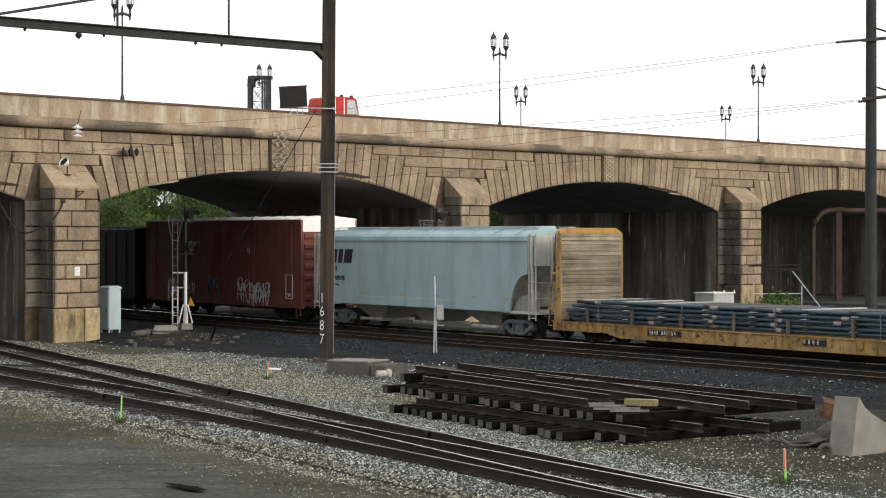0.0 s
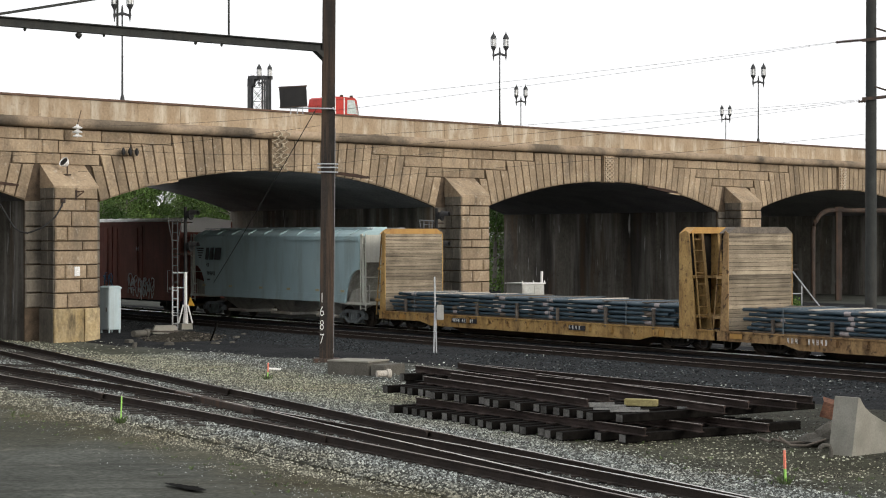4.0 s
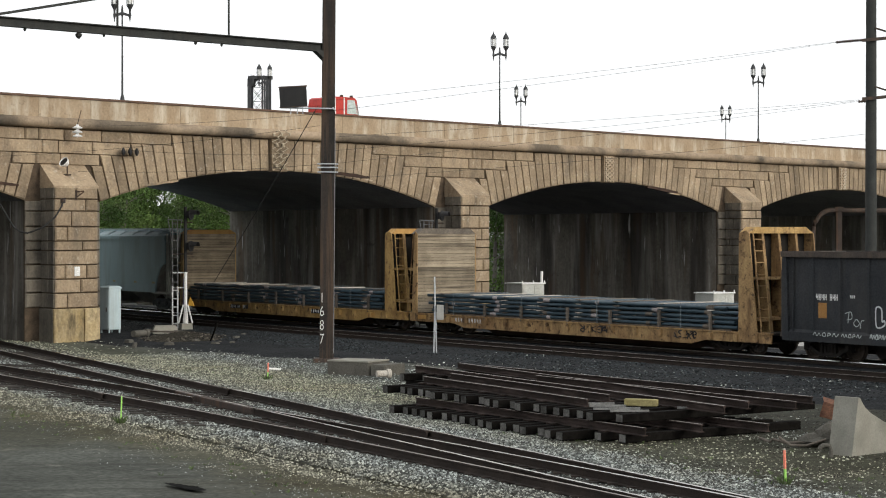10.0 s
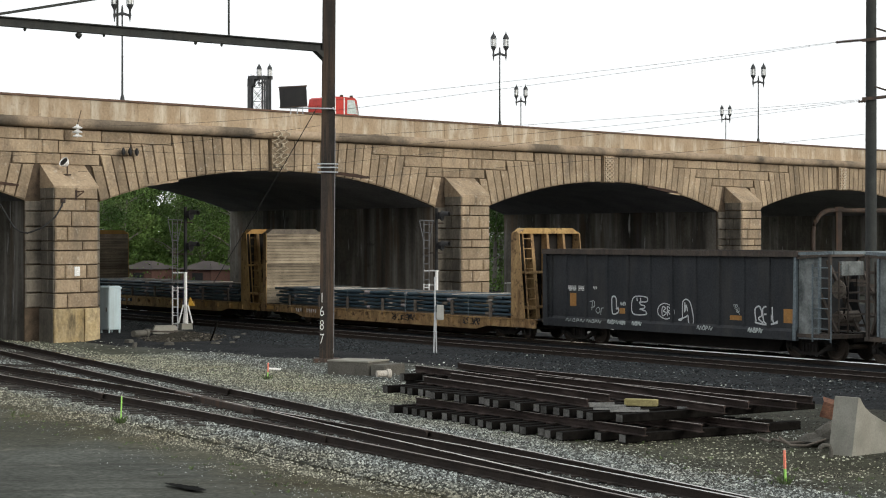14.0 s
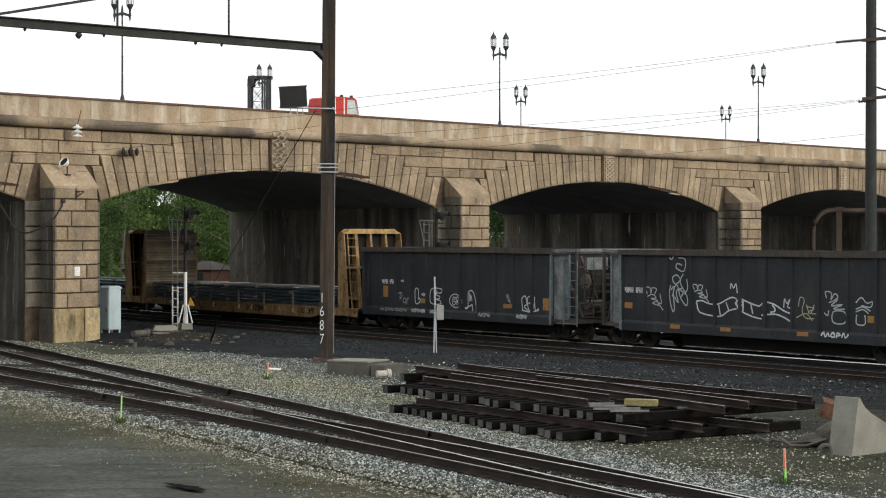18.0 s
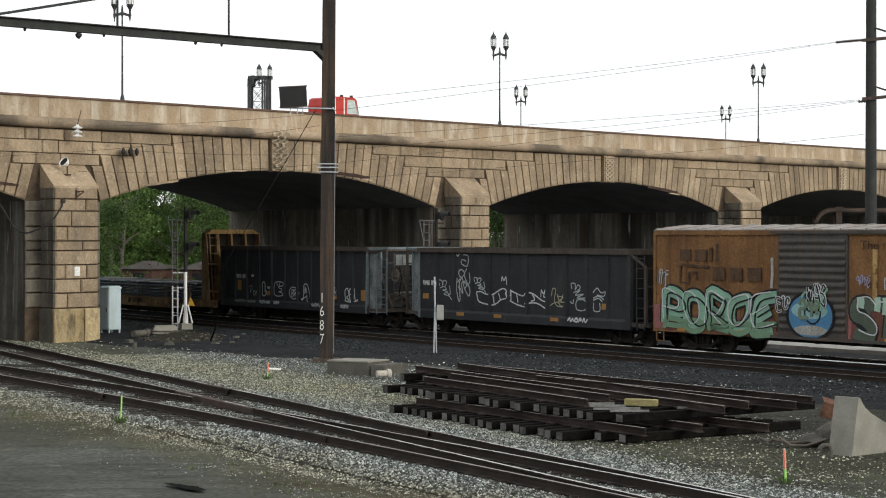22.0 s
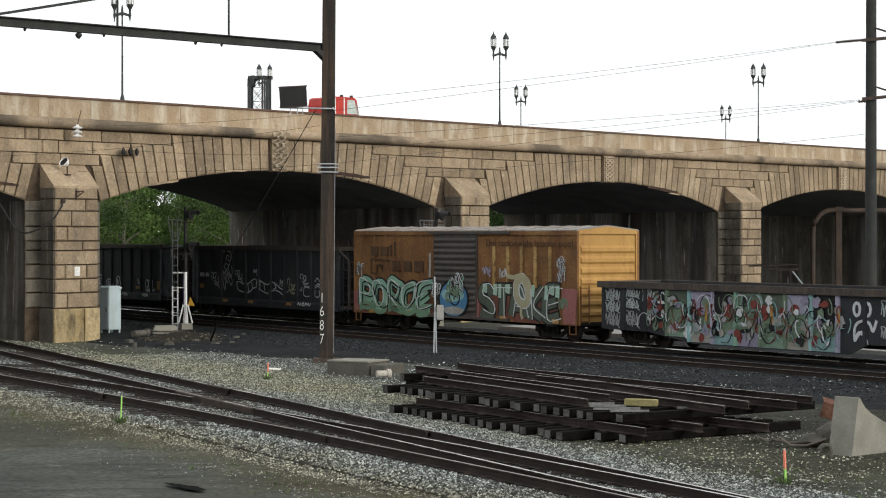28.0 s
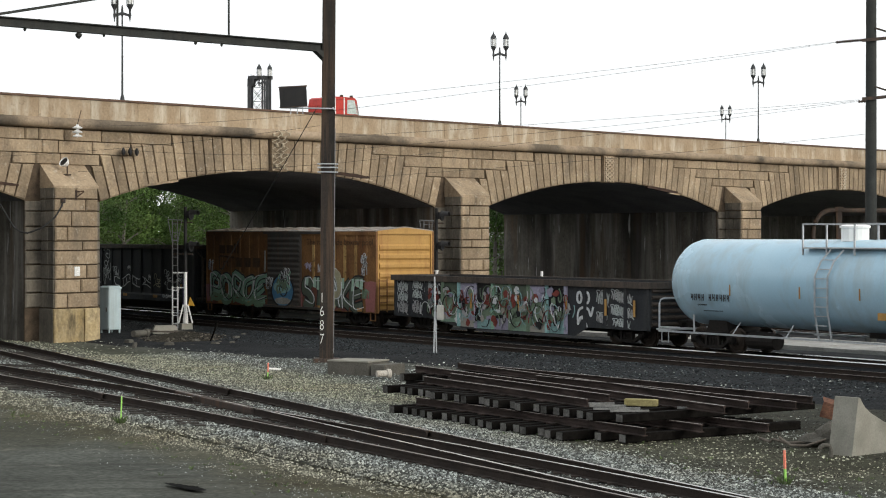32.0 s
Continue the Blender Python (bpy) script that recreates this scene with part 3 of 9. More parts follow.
rail([near_track(s, -spread(s) - 1.435, 0) for s in [-40] + fine], -0.17, RAIL_RUST, turnout, "stock_rail", RAIL_TOP_DULL)
frog = B()
for off in (-0.06, 0.06):
    pts = [near_track(s, -1.435 + off, 0) for s in (7.5, 9.0, 11.0, 13.0)]
    prism(frog, [[p + Vector((a, 0, b)) for a, b in ((-0.05, -0.16), (0.05, -0.16), (0.05, -0.004), (-0.05, -0.004))] for p in pts])
part("frog", frog, STEEL_DARK, turnout, "cast steel crossing where two rails meet")
for s in (3.0, 15.0):
    for off in (-0.09, -spread(s) - 1.435 + 0.09):
        rail([near_track(s - 2, off, 0), near_track(s + 2, off, 0)], -0.17, RAIL_RUST, turnout, "guard_rail")
for k in range(112):
    s = -17 + 0.56 * k
    tie(turnout, None, near_track(s, 0.6, 0), near_track(s, -spread(s) - 1.435 - 0.62 - 0.3 * ((k * 7) % 5) / 5, 0), -0.165)
plates = B()
for k in range(112):
    s = -17 + 0.56 * k
    for off in (0.0, -1.435, -spread(s), -spread(s) - 1.435):
        p = near_track(s, off, -0.163)
        box(plates, p.x - 0.17, p.x + 0.17, p.y - 0.09, p.y + 0.09, p.z, p.z + 0.02)
tagged(part("tie_plates", plates, RAIL_RUST, turnout), kind="stuff")

for centre, name in ((1.52, "yard_track"), (-2.8, "yard_track"), (14.5, "yard_track")):
    track = thing(name, "railway track with rusty rails on soot-dark sleepers", "railway track", group="yard tracks", kind="structure")
    head, section = (RAIL_SHINE, RAIL_WORN) if centre == 1.52 else (RAIL_TOP_DULL, RAIL)
    for off in (-0.7175, 0.7175):
        rail([yard(s, centre + off, 0) for s in (-42, 0, 120)], -0.17, RAIL_RUST, track, "rail", head, section)
    me = None
    for k in range(88 if centre < 3 else 40):
        s = -24 + 0.6 * k if centre < 3 else -30 + 1.2 * k
        if me is None:
            first = tie(track, None, (0, -1.3, 0), (0, 1.3, 0), -0.165)
            me = first.data
            ob = first
        else:
            ob = new("sleeper", me)
            ob.parent = track
        p = yard(s, centre, 0)
        ob.matrix_basis = pose(p.x, p.y, 0, 0, 0, TURN)

PALE = mat("pale_worn_concrete", (0.24, 0.236, 0.222), (0.37, 0.362, 0.342), 0.92, scale=0.7, fine=14, bump=0.3, streak=(0.17, 0.155, 0.13), amount=0.6, stretch=(0.6, 0.6, 0.6))
walkway = thing("concrete_walkway", "pale worn concrete strip beside the far rail", "pavement", kind="structure")
for k in range(24):
    s = -44 + 2.4 * k
    bm = B()
    prism(bm, [[yard(a, o, z) for a, o in ((s, 6.35), (s + 2.38, 6.35), (s + 2.38, 10.5), (s, 10.5))] for z in (-0.3, -0.06 + 0.01 * (k % 3))])
    part("slab", bm, PALE, walkway)


def pebbles(name, count, where, size, material, label, seed):
    """Loose stones, each a small uneven solid, lying on the ground."""
    r = random.Random(seed)
    verts, faces = [], []
    for _ in range(count):
        p, z = where(r)
        h = r.uniform(*size)
        base = len(verts)
        a0 = r.uniform(0, 6.28)
        for j in range(4):
            q = a0 + j * 1.571 + r.uniform(-0.4, 0.4)
            d = h * r.uniform(0.7, 1.2)
            verts.append((p.x + d * math.cos(q), p.y + d * math.sin(q), z + h * r.uniform(-0.3, 0.35)))
        verts.append((p.x + h * r.uniform(-0.4, 0.4), p.y + h * r.uniform(-0.4, 0.4), z + h * r.uniform(0.6, 1.0)))
        for j in range(4):
            faces.append((base + j, base + (j + 1) % 4, base + 4))
    me = bpy.data.meshes.new(name)
    me.from_pydata(verts, [], faces)
    me.materials.append(material)
    return tagged(new(name, me), label, "gravel", kind="stuff")


def on_near_bed(r):
    s = r.uniform(-14, 30) if r.random() < 0.9 else r.uniform(30, 44)
    wide = spread(s) + 1.435
    off = r.uniform(-wide - 2.4, 2.4)
    p = near_track(s, off, 0)
    edge = min(off + wide + 2.0, 2.2 - off)
    z = -0.205 if edge > 0.9 else -0.205 - 0.06 * (0.9 - edge)
    if off < -wide - 0.2 and s < 6 + 3 * noise.noise((s * 0.7, off, 0.0)) and edge > 0.3:
        z += 0.04
    elif -wide + 0.2 < off < -0.2 and noise.noise((s * 0.35, off * 0.8, 3.0)) > -0.1:
        z += 0.03
    return p, max(z, ground_height(p.x, p.y) - 0.002) - 0.006


STONE = mat("crushed_stone", (0.125, 0.137, 0.131), (0.29, 0.31, 0.295), 0.9, spec=0.25, scale=3, fine=30, bump=0.3, island=0.85, streak=(0.2, 0.185, 0.14), amount=0.45, stretch=(0.25, 0.25, 0.25))
soil_band(STONE, BAND, BAND.dot(Vector((-3.0, 53.0, 0))), 3.0, (1.12, 1.05, 0.84), 1.6)
soil_band(STONE, BAND, BAND.dot(Vector((-6.2, 40.8, 0))), 1.5, (0.95, 0.86, 0.7), 1.2)
STONE_DARK = mat("dark_crushed_stone", (0.018, 0.022, 0.0245), (0.043, 0.05, 0.053), 0.9, spec=0.15, scale=3, fine=30, bump=0.3, island=0.82)
pebbles("ballast_stones", 150000, on_near_bed, (0.017, 0.043), STONE, "loose pale crushed stones along the near tracks", 3)


def in_middle(r):
    s = r.uniform(-14, 32)
    p = near_track(s, 1.6 + abs(r.gauss(0, 2.9)), 0)
    if p.x > 2.6 and p.y < 40 and r.random() < 0.75:
        p = near_track(r.uniform(2, 26), 1.6 + abs(r.gauss(0, 1.8)), 0)
    return p, ground_height(p.x, p.y) - 0.005


pebbles("gravel", 88000, in_middle, (0.014, 0.038), STONE, "scattered pale gravel on the dirt between the tracks", 4)


def in_yard(r):
    s = r.uniform(-22, 30)
    p = yard(s, r.uniform(-8.5, -0.2), 0)
    return p, -0.165


pebbles("yard_stones", 22000, in_yard, (0.025, 0.06), STONE_DARK, "loose dark ballast stones beside the train", 6)


def across_yard(r):
    s = r.uniform(-20, 34)
    p = yard(s, r.uniform(-15.0, -0.6), 0)
    return p, max(ground_height(p.x, p.y), -0.165 if s < 0 else -0.2)


pebbles("scattered_stones", 5200, across_yard, (0.014, 0.05), STONE, "odd pale stones strewn over the dark yard", 12)


def in_front(r):
    s = r.uniform(-12, 26)
    p = near_track(s, -spread(s) - 1.435 - 2.0 - abs(r.gauss(0, 0.9)), 0)
    return p, ground_height(p.x, p.y) - 0.008


pebbles("dirt_stones", 26000, in_front, (0.007, 0.024), STONE, "small stones scattered on the packed dirt", 7)


# bare brown dirt in the middle of the yard, under the panels and the barrier
DIRT_BROWN = mat("brown_dirt", (0.024, 0.022, 0.017), (0.052, 0.047, 0.035), 0.97, spec=0.06, scale=0.6, fine=14, bump=0.8, depth=0.03, streak=(0.03, 0.026, 0.021), amount=0.6, stretch=(0.8, 0.8, 0.8), fleck=(0.12, 0.112, 0.092), flecks=0.45, chip=0.55)


RUBBLE = mat("dull_brown_rubble", (0.035, 0.031, 0.025), (0.085, 0.076, 0.062), 0.95, scale=3, fine=30, island=0.82)


def on_dirt(r):
    x, y = r.uniform(2.0, 12.5), r.uniform(32, 47)
    return Vector((x, y, 0)), ground_height(x, y) + 0.012


pebbles("dirt_litter", 9000, on_dirt, (0.007, 0.024), RUBBLE, "small stones and litter on the brown dirt", 8)


def on_mound(r):
    x, y = r.gauss(-10.6, 1.2), r.gauss(77.8, 2.2)
    d = math.hypot((x + 10.56) / 2.94, (y - 78.25) / 5.25)
    return Vector((x, y, 0)), GROUND - 0.12 + 0.4 * max(0, 1 - d) ** 1.2 + 0.02


pebbles("mound_rubble", 1500, on_mound, (0.02, 0.08), RUBBLE, "small rubble on the dirt mound", 9)

# ---- the freight train ----
RED = mat("oxide_red_paint", (0.165, 0.055, 0.042), (0.23, 0.082, 0.062), 0.75, grainy=0.5, scale=0.8, fine=20, bump=0.12, streak=(0.07, 0.03, 0.024), amount=0.55, stretch=(2, 2, 0.3))
# near-black brown: the bridge's shade is put into this car's colour
DARK_CAR = mat("shade_dark_brown_car", (0.012, 0.009, 0.008), (0.022, 0.016, 0.014), 0.8, scale=0.8, fine=20, bump=0.12)
PALE_BLUE = mat("pale_grey_blue_paint", (0.33, 0.455, 0.48), (0.4, 0.53, 0.55), 0.5, grainy=0.3, scale=0.5, fine=18, bump=0.05, streak=(0.2, 0.21, 0.19), amount=0.45, stretch=(1.5, 1.5, 0.25))
CLEAN_WHITE = mat("clean_white_paint", (0.85, 0.85, 0.83), (0.9, 0.9, 0.89), 0.6, scale=0.8, fine=18, grainy=0.12, bump=0.03)
HOPPER_END = mat("pale_cream_paint", (0.46, 0.47, 0.42), (0.58, 0.58, 0.52), 0.7, grainy=0.25, scale=1.2, fine=18, bump=0.05, streak=(0.3, 0.26, 0.19), amount=0.5)
TANK_WHITE = mat("pale_tank_paint", (0.35, 0.53, 0.65), (0.42, 0.6, 0.71), 0.25, spec=0.5, grainy=0.12, scale=0.4, fine=18, bump=0.03, streak=(0.3, 0.33, 0.33), amount=0.5, stretch=(1.2, 1.2, 0.25))
GREY_END = mat("dusty_grey_paint", (0.3, 0.3, 0.27), (0.42, 0.41, 0.37), 0.75, scale=1.5, fine=18, bump=0.1, streak=(0.16, 0.13, 0.1), amount=0.6)
YELLOW = mat("faded_yellow_paint", (0.33, 0.195, 0.065), (0.5, 0.335, 0.135), 0.65, grainy=0.7, scale=0.8, fine=14, bump=0.12, streak=(0.11, 0.062, 0.03), amount=0.85, stretch=(2.2, 2.2, 0.7), fleck=(0.08, 0.045, 0.028), flecks=0.85, chip=0.51)
YELLOW_CLEAN = mat("bright_yellow_paint", (0.4, 0.225, 0.065), (0.48, 0.285, 0.09), 0.55, grainy=0.35, scale=0.6, fine=18, bump=0.04, streak=(0.26, 0.11, 0.04), amount=0.55, stretch=(3, 3, 0.4))
RUSTY_ORANGE = mat("rusted_orange_paint", (0.15, 0.077, 0.034), (0.265, 0.137, 0.054), 0.8, scale=0.9, fine=18, bump=0.2, streak=(0.1, 0.04, 0.018), amount=0.75, stretch=(1.6, 1.6, 0.3), fleck=(0.36, 0.18, 0.065), flecks=0.5, chip=0.57)
ROOF_GREY = mat("rusty_galvanised_roof", (0.19, 0.175, 0.16), (0.31, 0.295, 0.28), 0.65, 0.1, scale=0.9, fine=18, streak=(0.22, 0.12, 0.07), amount=0.6, stretch=(0.8, 2, 1))
DOOR_GREY = mat("dark_grey_door_paint", (0.055, 0.052, 0.048), (0.09, 0.085, 0.078), 0.75, scale=1.2, fine=18, streak=(0.13, 0.07, 0.04), amount=0.4)
GON_BLACK = mat("matt_black_car_paint", (0.02088, 0.02349, 0.02697), (0.03828, 0.04089, 0.04524), 0.75, scale=0.7, fine=18, bump=0.12, streak=(0.075, 0.068, 0.06), amount=0.4, stretch=(1.5, 1.5, 0.3))
GON_BROWN = mat("brown_gondola_paint", (0.046, 0.038, 0.033), (0.08, 0.066, 0.056), 0.8, scale=1.2, fine=18, bump=0.15, streak=(0.15, 0.11, 0.08), amount=0.4)
UNDER = mat("grimy_running_gear", (0.012, 0.0105, 0.0095), (0.028, 0.024, 0.021), 0.85, 0.1, scale=2, fine=25)
DUSTY = mat("dusty_blackish_paint", (0.06, 0.068, 0.068), (0.25, 0.27, 0.265), 0.8, scale=2.5, fine=18, streak=(0.28, 0.29, 0.28), amount=0.5, stretch=(2, 2, 0.4))
LADDER_BLUE = mat("dull_blue_grey_paint", (0.11, 0.135, 0.15), (0.19, 0.225, 0.24), 0.7, scale=2, fine=18)
WHEEL = mat("wheel_steel", (0.045, 0.036, 0.03), (0.085, 0.068, 0.056), 0.6, 0.6, scale=2, fine=25, bump=0.1)
GEAR_BLUE = mat("dusty_bluish_running_gear", (0.13, 0.15, 0.155), (0.2, 0.22, 0.225), 0.8, scale=3, fine=25, streak=(0.06, 0.05, 0.045), amount=0.6)
WOOD = mat("weathered_plank", (0.2, 0.163, 0.115), (0.36, 0.3, 0.22), 0.9, scale=1.2, fine=26, bump=0.4, streak=(0.06, 0.05, 0.04), amount=0.85, stretch=(3, 0.3, 8), vary=0.3, grainy=0.7)
PIPE = mat("blue_grey_steel_pipe", (0.03, 0.055, 0.075), (0.065, 0.1, 0.125), 0.45, 0.2, grainy=0.5, scale=1.2, fine=18, bump=0.08, vary=0.18)
OLD_WOOD = mat("grey_old_timber", (0.1, 0.085, 0.07), (0.17, 0.145, 0.12), 0.9, scale=3, fine=25, vary=0.25)
DUNNAGE = mat("pale_timber_dunnage", (0.42, 0.37, 0.31), (0.6, 0.56, 0.5), 0.9, scale=3, fine=25, vary=0.2)
STENCIL = mat("white_stencil", (0.62, 0.62, 0.6), (0.78, 0.78, 0.76), 0.7, scale=5, fine=30, bump=0)
STENCIL_DARK = mat("black_stencil", (0.02, 0.02, 0.022), (0.04, 0.04, 0.045), 0.7, scale=5, fine=30, bump=0)
REFLECT = mat("yellow_reflector", (0.5, 0.28, 0.03), (0.62, 0.36, 0.06), 0.5, scale=5, fine=30, bump=0)
paint_of = {}


def spray(name, r, g, b):
    """A sprayed colour, a little uneven."""
    if name not in paint_of:
        paint_of[name] = mat("spray_" + name, (r * 0.8, g * 0.8, b * 0.8), (r, g, b), 0.6, scale=1.3, fine=16, bump=0.05, grainy=0.6, fleck=(r * 0.5, g * 0.48, b * 0.45), flecks=0.5, chip=0.56)
    return paint_of[name]


MINT, SAGE, WHITISH, INK, BLUE, PINK, CREAM, REDDISH, VIOLET, AQUA = (spray("mint", 0.27, 0.46, 0.34), spray("sage", 0.17, 0.23, 0.16), spray("white", 0.62, 0.64, 0.65), spray("ink", 0.02, 0.02, 0.022),
    spray("blue", 0.09, 0.24, 0.42), spray("pink", 0.32, 0.13, 0.125), spray("cream", 0.42, 0.39, 0.26), spray("red", 0.32, 0.045, 0.035), spray("violet", 0.38, 0.36, 0.47), spray("aqua", 0.3, 0.5, 0.5))

SIDE_Y = 1.52       # the near side of the cars, from the track's middle
WHEELS, CARS = [], []


def ribbon(bm, pts, width, y, thick=0.004):
    """A painted stroke on the near side of a car: pts are (x, z)."""
    vs = []
    n = len(pts)
    closed = n > 2 and abs(pts[0][0] - pts[-1][0]) < 1e-6 and abs(pts[0][1] - pts[-1][1]) < 1e-6
    for k, (x, z) in enumerate(pts):
        x0, z0 = pts[k - 1] if k else (pts[-2] if closed else pts[0])
        x1, z1 = pts[k + 1] if k < n - 1 else (pts[1] if closed else pts[-1])
        dx, dz = x1 - x0, z1 - z0
        d = math.hypot(dx, dz) or 1.0
        nx, nz = -dz / d * width / 2, dx / d * width / 2
        vs.append([bm.verts.new((x + nx, y, z + nz)), bm.verts.new((x - nx, y, z - nz)), bm.verts.new((x - nx, y - thick - 0.02, z - nz)), bm.verts.new((x + nx, y - thick - 0.02, z + nz))])
    for a, b in zip(vs, vs[1:]):
        for j in range(4):
            bm.faces.new((a[j], a[(j + 1) % 4], b[(j + 1) % 4], b[j]))
    return bm


GLYPHS = [
    [[(.9, .85), (.6, 1), (.2, .9), (.12, .62), (.5, .5), (.85, .35), (.82, .1), (.5, 0), (.1, .12)]],
    [[(-.05, .95), (1.05, 1)], [(.5, 1), (.45, 0)]],
    [[(.0, 0), (.3, .95), (.6, 1), (1, 0)], [(.2, .38), (.85, .38)]],
    [[(.15, 0), (.12, 1)], [(.95, 1), (.25, .5), (1, 0)]],
    [[(.95, .95), (.15, 1), (.1, .05), (.95, 0)], [(.12, .5), (.75, .5)]],
    [[(.15, 0), (.12, .95), (.7, 1), (.92, .75), (.65, .45), (.15, .42)]],
    [[(.5, 0), (.12, .25), (.1, .75), (.5, 1), (.88, .75), (.9, .25), (.5, 0)]],
    [[(.15, 0), (.12, .95), (.7, 1), (.9, .75), (.6, .48), (.2, .45), (.95, 0)]],
    [[(.05, .1), (.3, .9), (.5, .2), (.7, .9), (.95, .05)]],
    [[(.1, .9), (.15, .2), (.5, .0), (.85, .2), (.9, .95)]],
]


def flowing(pts, n=4):
    """The same line with its corners rounded."""
    if len(pts) < 3:
        return pts
    shut = abs(pts[0][0] - pts[-1][0]) < 1e-6 and abs(pts[0][1] - pts[-1][1]) < 1e-6
    out = []
    for k in range(len(pts) - 1):
        p0 = pts[k - 1] if k else (pts[-2] if shut else pts[0])
        p1, p2 = pts[k], pts[k + 1]
        p3 = pts[k + 2] if k + 2 < len(pts) else (pts[1] if shut else pts[-1])
        for j in range(n):
            q = j / n
            out.append(tuple(0.5 * (2 * p1[c] + (p2[c] - p0[c]) * q + (2 * p0[c] - 5 * p1[c] + 4 * p2[c] - p3[c]) * q * q + (3 * p1[c] - p0[c] - 3 * p2[c] + p3[c]) * q ** 3) for c in (0, 1)))
    return out + [pts[-1]]


def letters(car, row, x0, x1, z0, z1, fill, line=INK, fat=0.2, edge=0.05, y=None, name="graffiti", label="sprayed graffiti letters", wilder=0.3):
    """Fat sprayed letter shapes between x0 (towards the front) and x1, one part for each colour."""
    y = SIDE_Y if y is None else y
    n = len(row)
    r = random.Random(n * 7 + int(abs(x0) * 10))
    low, high = B(), B()
    step = (x1 - x0) / n
    k = 0
    for j, g in enumerate(row):
        a, b = x0 + step * (j + 0.04), x0 + step * (j + 0.96)
        dz = r.uniform(-0.05, 0.05) * (z1 - z0)
        lean, flip, wild = r.uniform(-0.5, 0.5) * wilder, wilder > 0.6 and r.random() < 0.5, 1 + r.uniform(-0.2, 0.25) * wilder
        extra = [[(r.random(), r.random()) for _ in range(3)], [(r.uniform(-0.2, 0.4), r.uniform(0.6, 1.2)), (r.uniform(0.3, 0.7), r.uniform(0.2, 0.8)), (r.uniform(0.6, 1.2), r.uniform(-0.1, 0.4))]]
        for s in GLYPHS[g] + (extra if wilder > 0.6 else []):
            pts = [(a + (b - a) * (((1 - px) if flip else px) * wild + lean * (pz - 0.5)), z0 + dz + (z1 - z0) * min(1.05, max(-0.02, pz + 0.3 * wilder * math.sin(px * 5 + j)))) for px, pz in s]
            pts = flowing(pts)
            k += 1
            if edge:
                ribbon(low, pts, fat + edge * 2, y + 0.008 + k * 0.0004)
            ribbon(high, pts, fat, y + 0.02 + k * 0.0004)
    if edge:
        part(name, low, line, car, "dark sprayed outline")
    else:
        low.free()
    return part(name, high, fill, car, label)


def scrawl(car, x, z, w, h, seed, material, y=None, fat=0.03, loops=5):
    """A quick sprayed tag: hollow rounded letter shapes and a looping flourish, running front to rear."""
    y = SIDE_Y if y is None else y
    r = random.Random(seed)
    line, inner = B(), B()
    if h > 1.2 * w:
        rows_ = 2 if h < 2 * w else 3
        for q in range(rows_):
            scrawl(car, x + r.uniform(-0.05, 0.05), z + h * ((q + 0.5) / rows_ - 0.5), w, h / rows_ * 0.95, seed * 5 + q, material, y + 0.002 * q, fat, loops)
        line.free()
        inner.free()
        return None
    n = max(1, min(round(w / max(0.16, h * 0.42)), loops))
    step = w / n
    hollow = fat < 0.045 and h > 0.35
    k = 0
    for j in range(n):
        a = x + w / 2 - step * j
        lean, hh, dz = r.uniform(-0.25, 0.25), h * r.uniform(0.7, 1.05), r.uniform(-0.12, 0.12) * h
        swap, over = r.random() < 0.5, r.random() < 0.35
        for s in GLYPHS[r.randrange(len(GLYPHS))]:
            pts = flowing([(a - step * (0.08 + 0.84 * (1 - px if swap else px) + lean * (pz - 0.5)) + r.uniform(-0.13, 0.13) * step, z + dz + hh * ((1 - pz if over else pz) - 0.5) + r.uniform(-0.13, 0.13) * h) for px, pz in s])
            k += 1
            if hollow:
                body = min(step, hh) * r.uniform(0.16, 0.24)
                ribbon(line, pts, body + fat * 1.2, y + 0.008 + k * 0.0003)
                ribbon(inner, pts, body - fat * 0.5, y + 0.016 + k * 0.0003)
            else:
                ribbon(line, pts, fat, y + 0.008 + k * 0.0003)
    for j in range(1 + n // 2):
        cx, cz, a0, g = x + r.uniform(-0.45, 0.45) * w, z + r.uniform(-0.1, 0.5) * h, r.uniform(0, 6.28), r.uniform(3.5, 7.5)
        rx = min(w, h) * r.uniform(0.12, 0.28)
        ribbon(line, [(cx + rx * math.cos(a0 + g * q / 16) - 0.5 * rx * q / 16, cz + rx * 1.2 * math.sin(a0 + g * q / 16)) for q in range(17)], fat * 0.8, y + 0.021 + j * 0.0004)
    if hollow:
        part("graffiti_tag", inner, INK, car, "dark hollow of a sprayed tag")
    else:
        inner.free()
    return part("graffiti_tag", line, material, car, "thin sprayed tag")


def tag(car, x0, x1, z0, z1, strokes, material, y, fat=0.045, label="sprayed tag"):
    """A tag between x0 (front) and x1, z0 and z1; its strokes are drawn in a unit square."""
    bm = B()
    for k, s in enumerate(strokes):
        ribbon(bm, flowing([(x0 + (x1 - x0) * a, z0 + (z1 - z0) * b) for a, b in s], 5), fat * 0.85, y + 0.004 + 0.0006 * k)
    return part("graffiti_tag", bm, material, car, label)


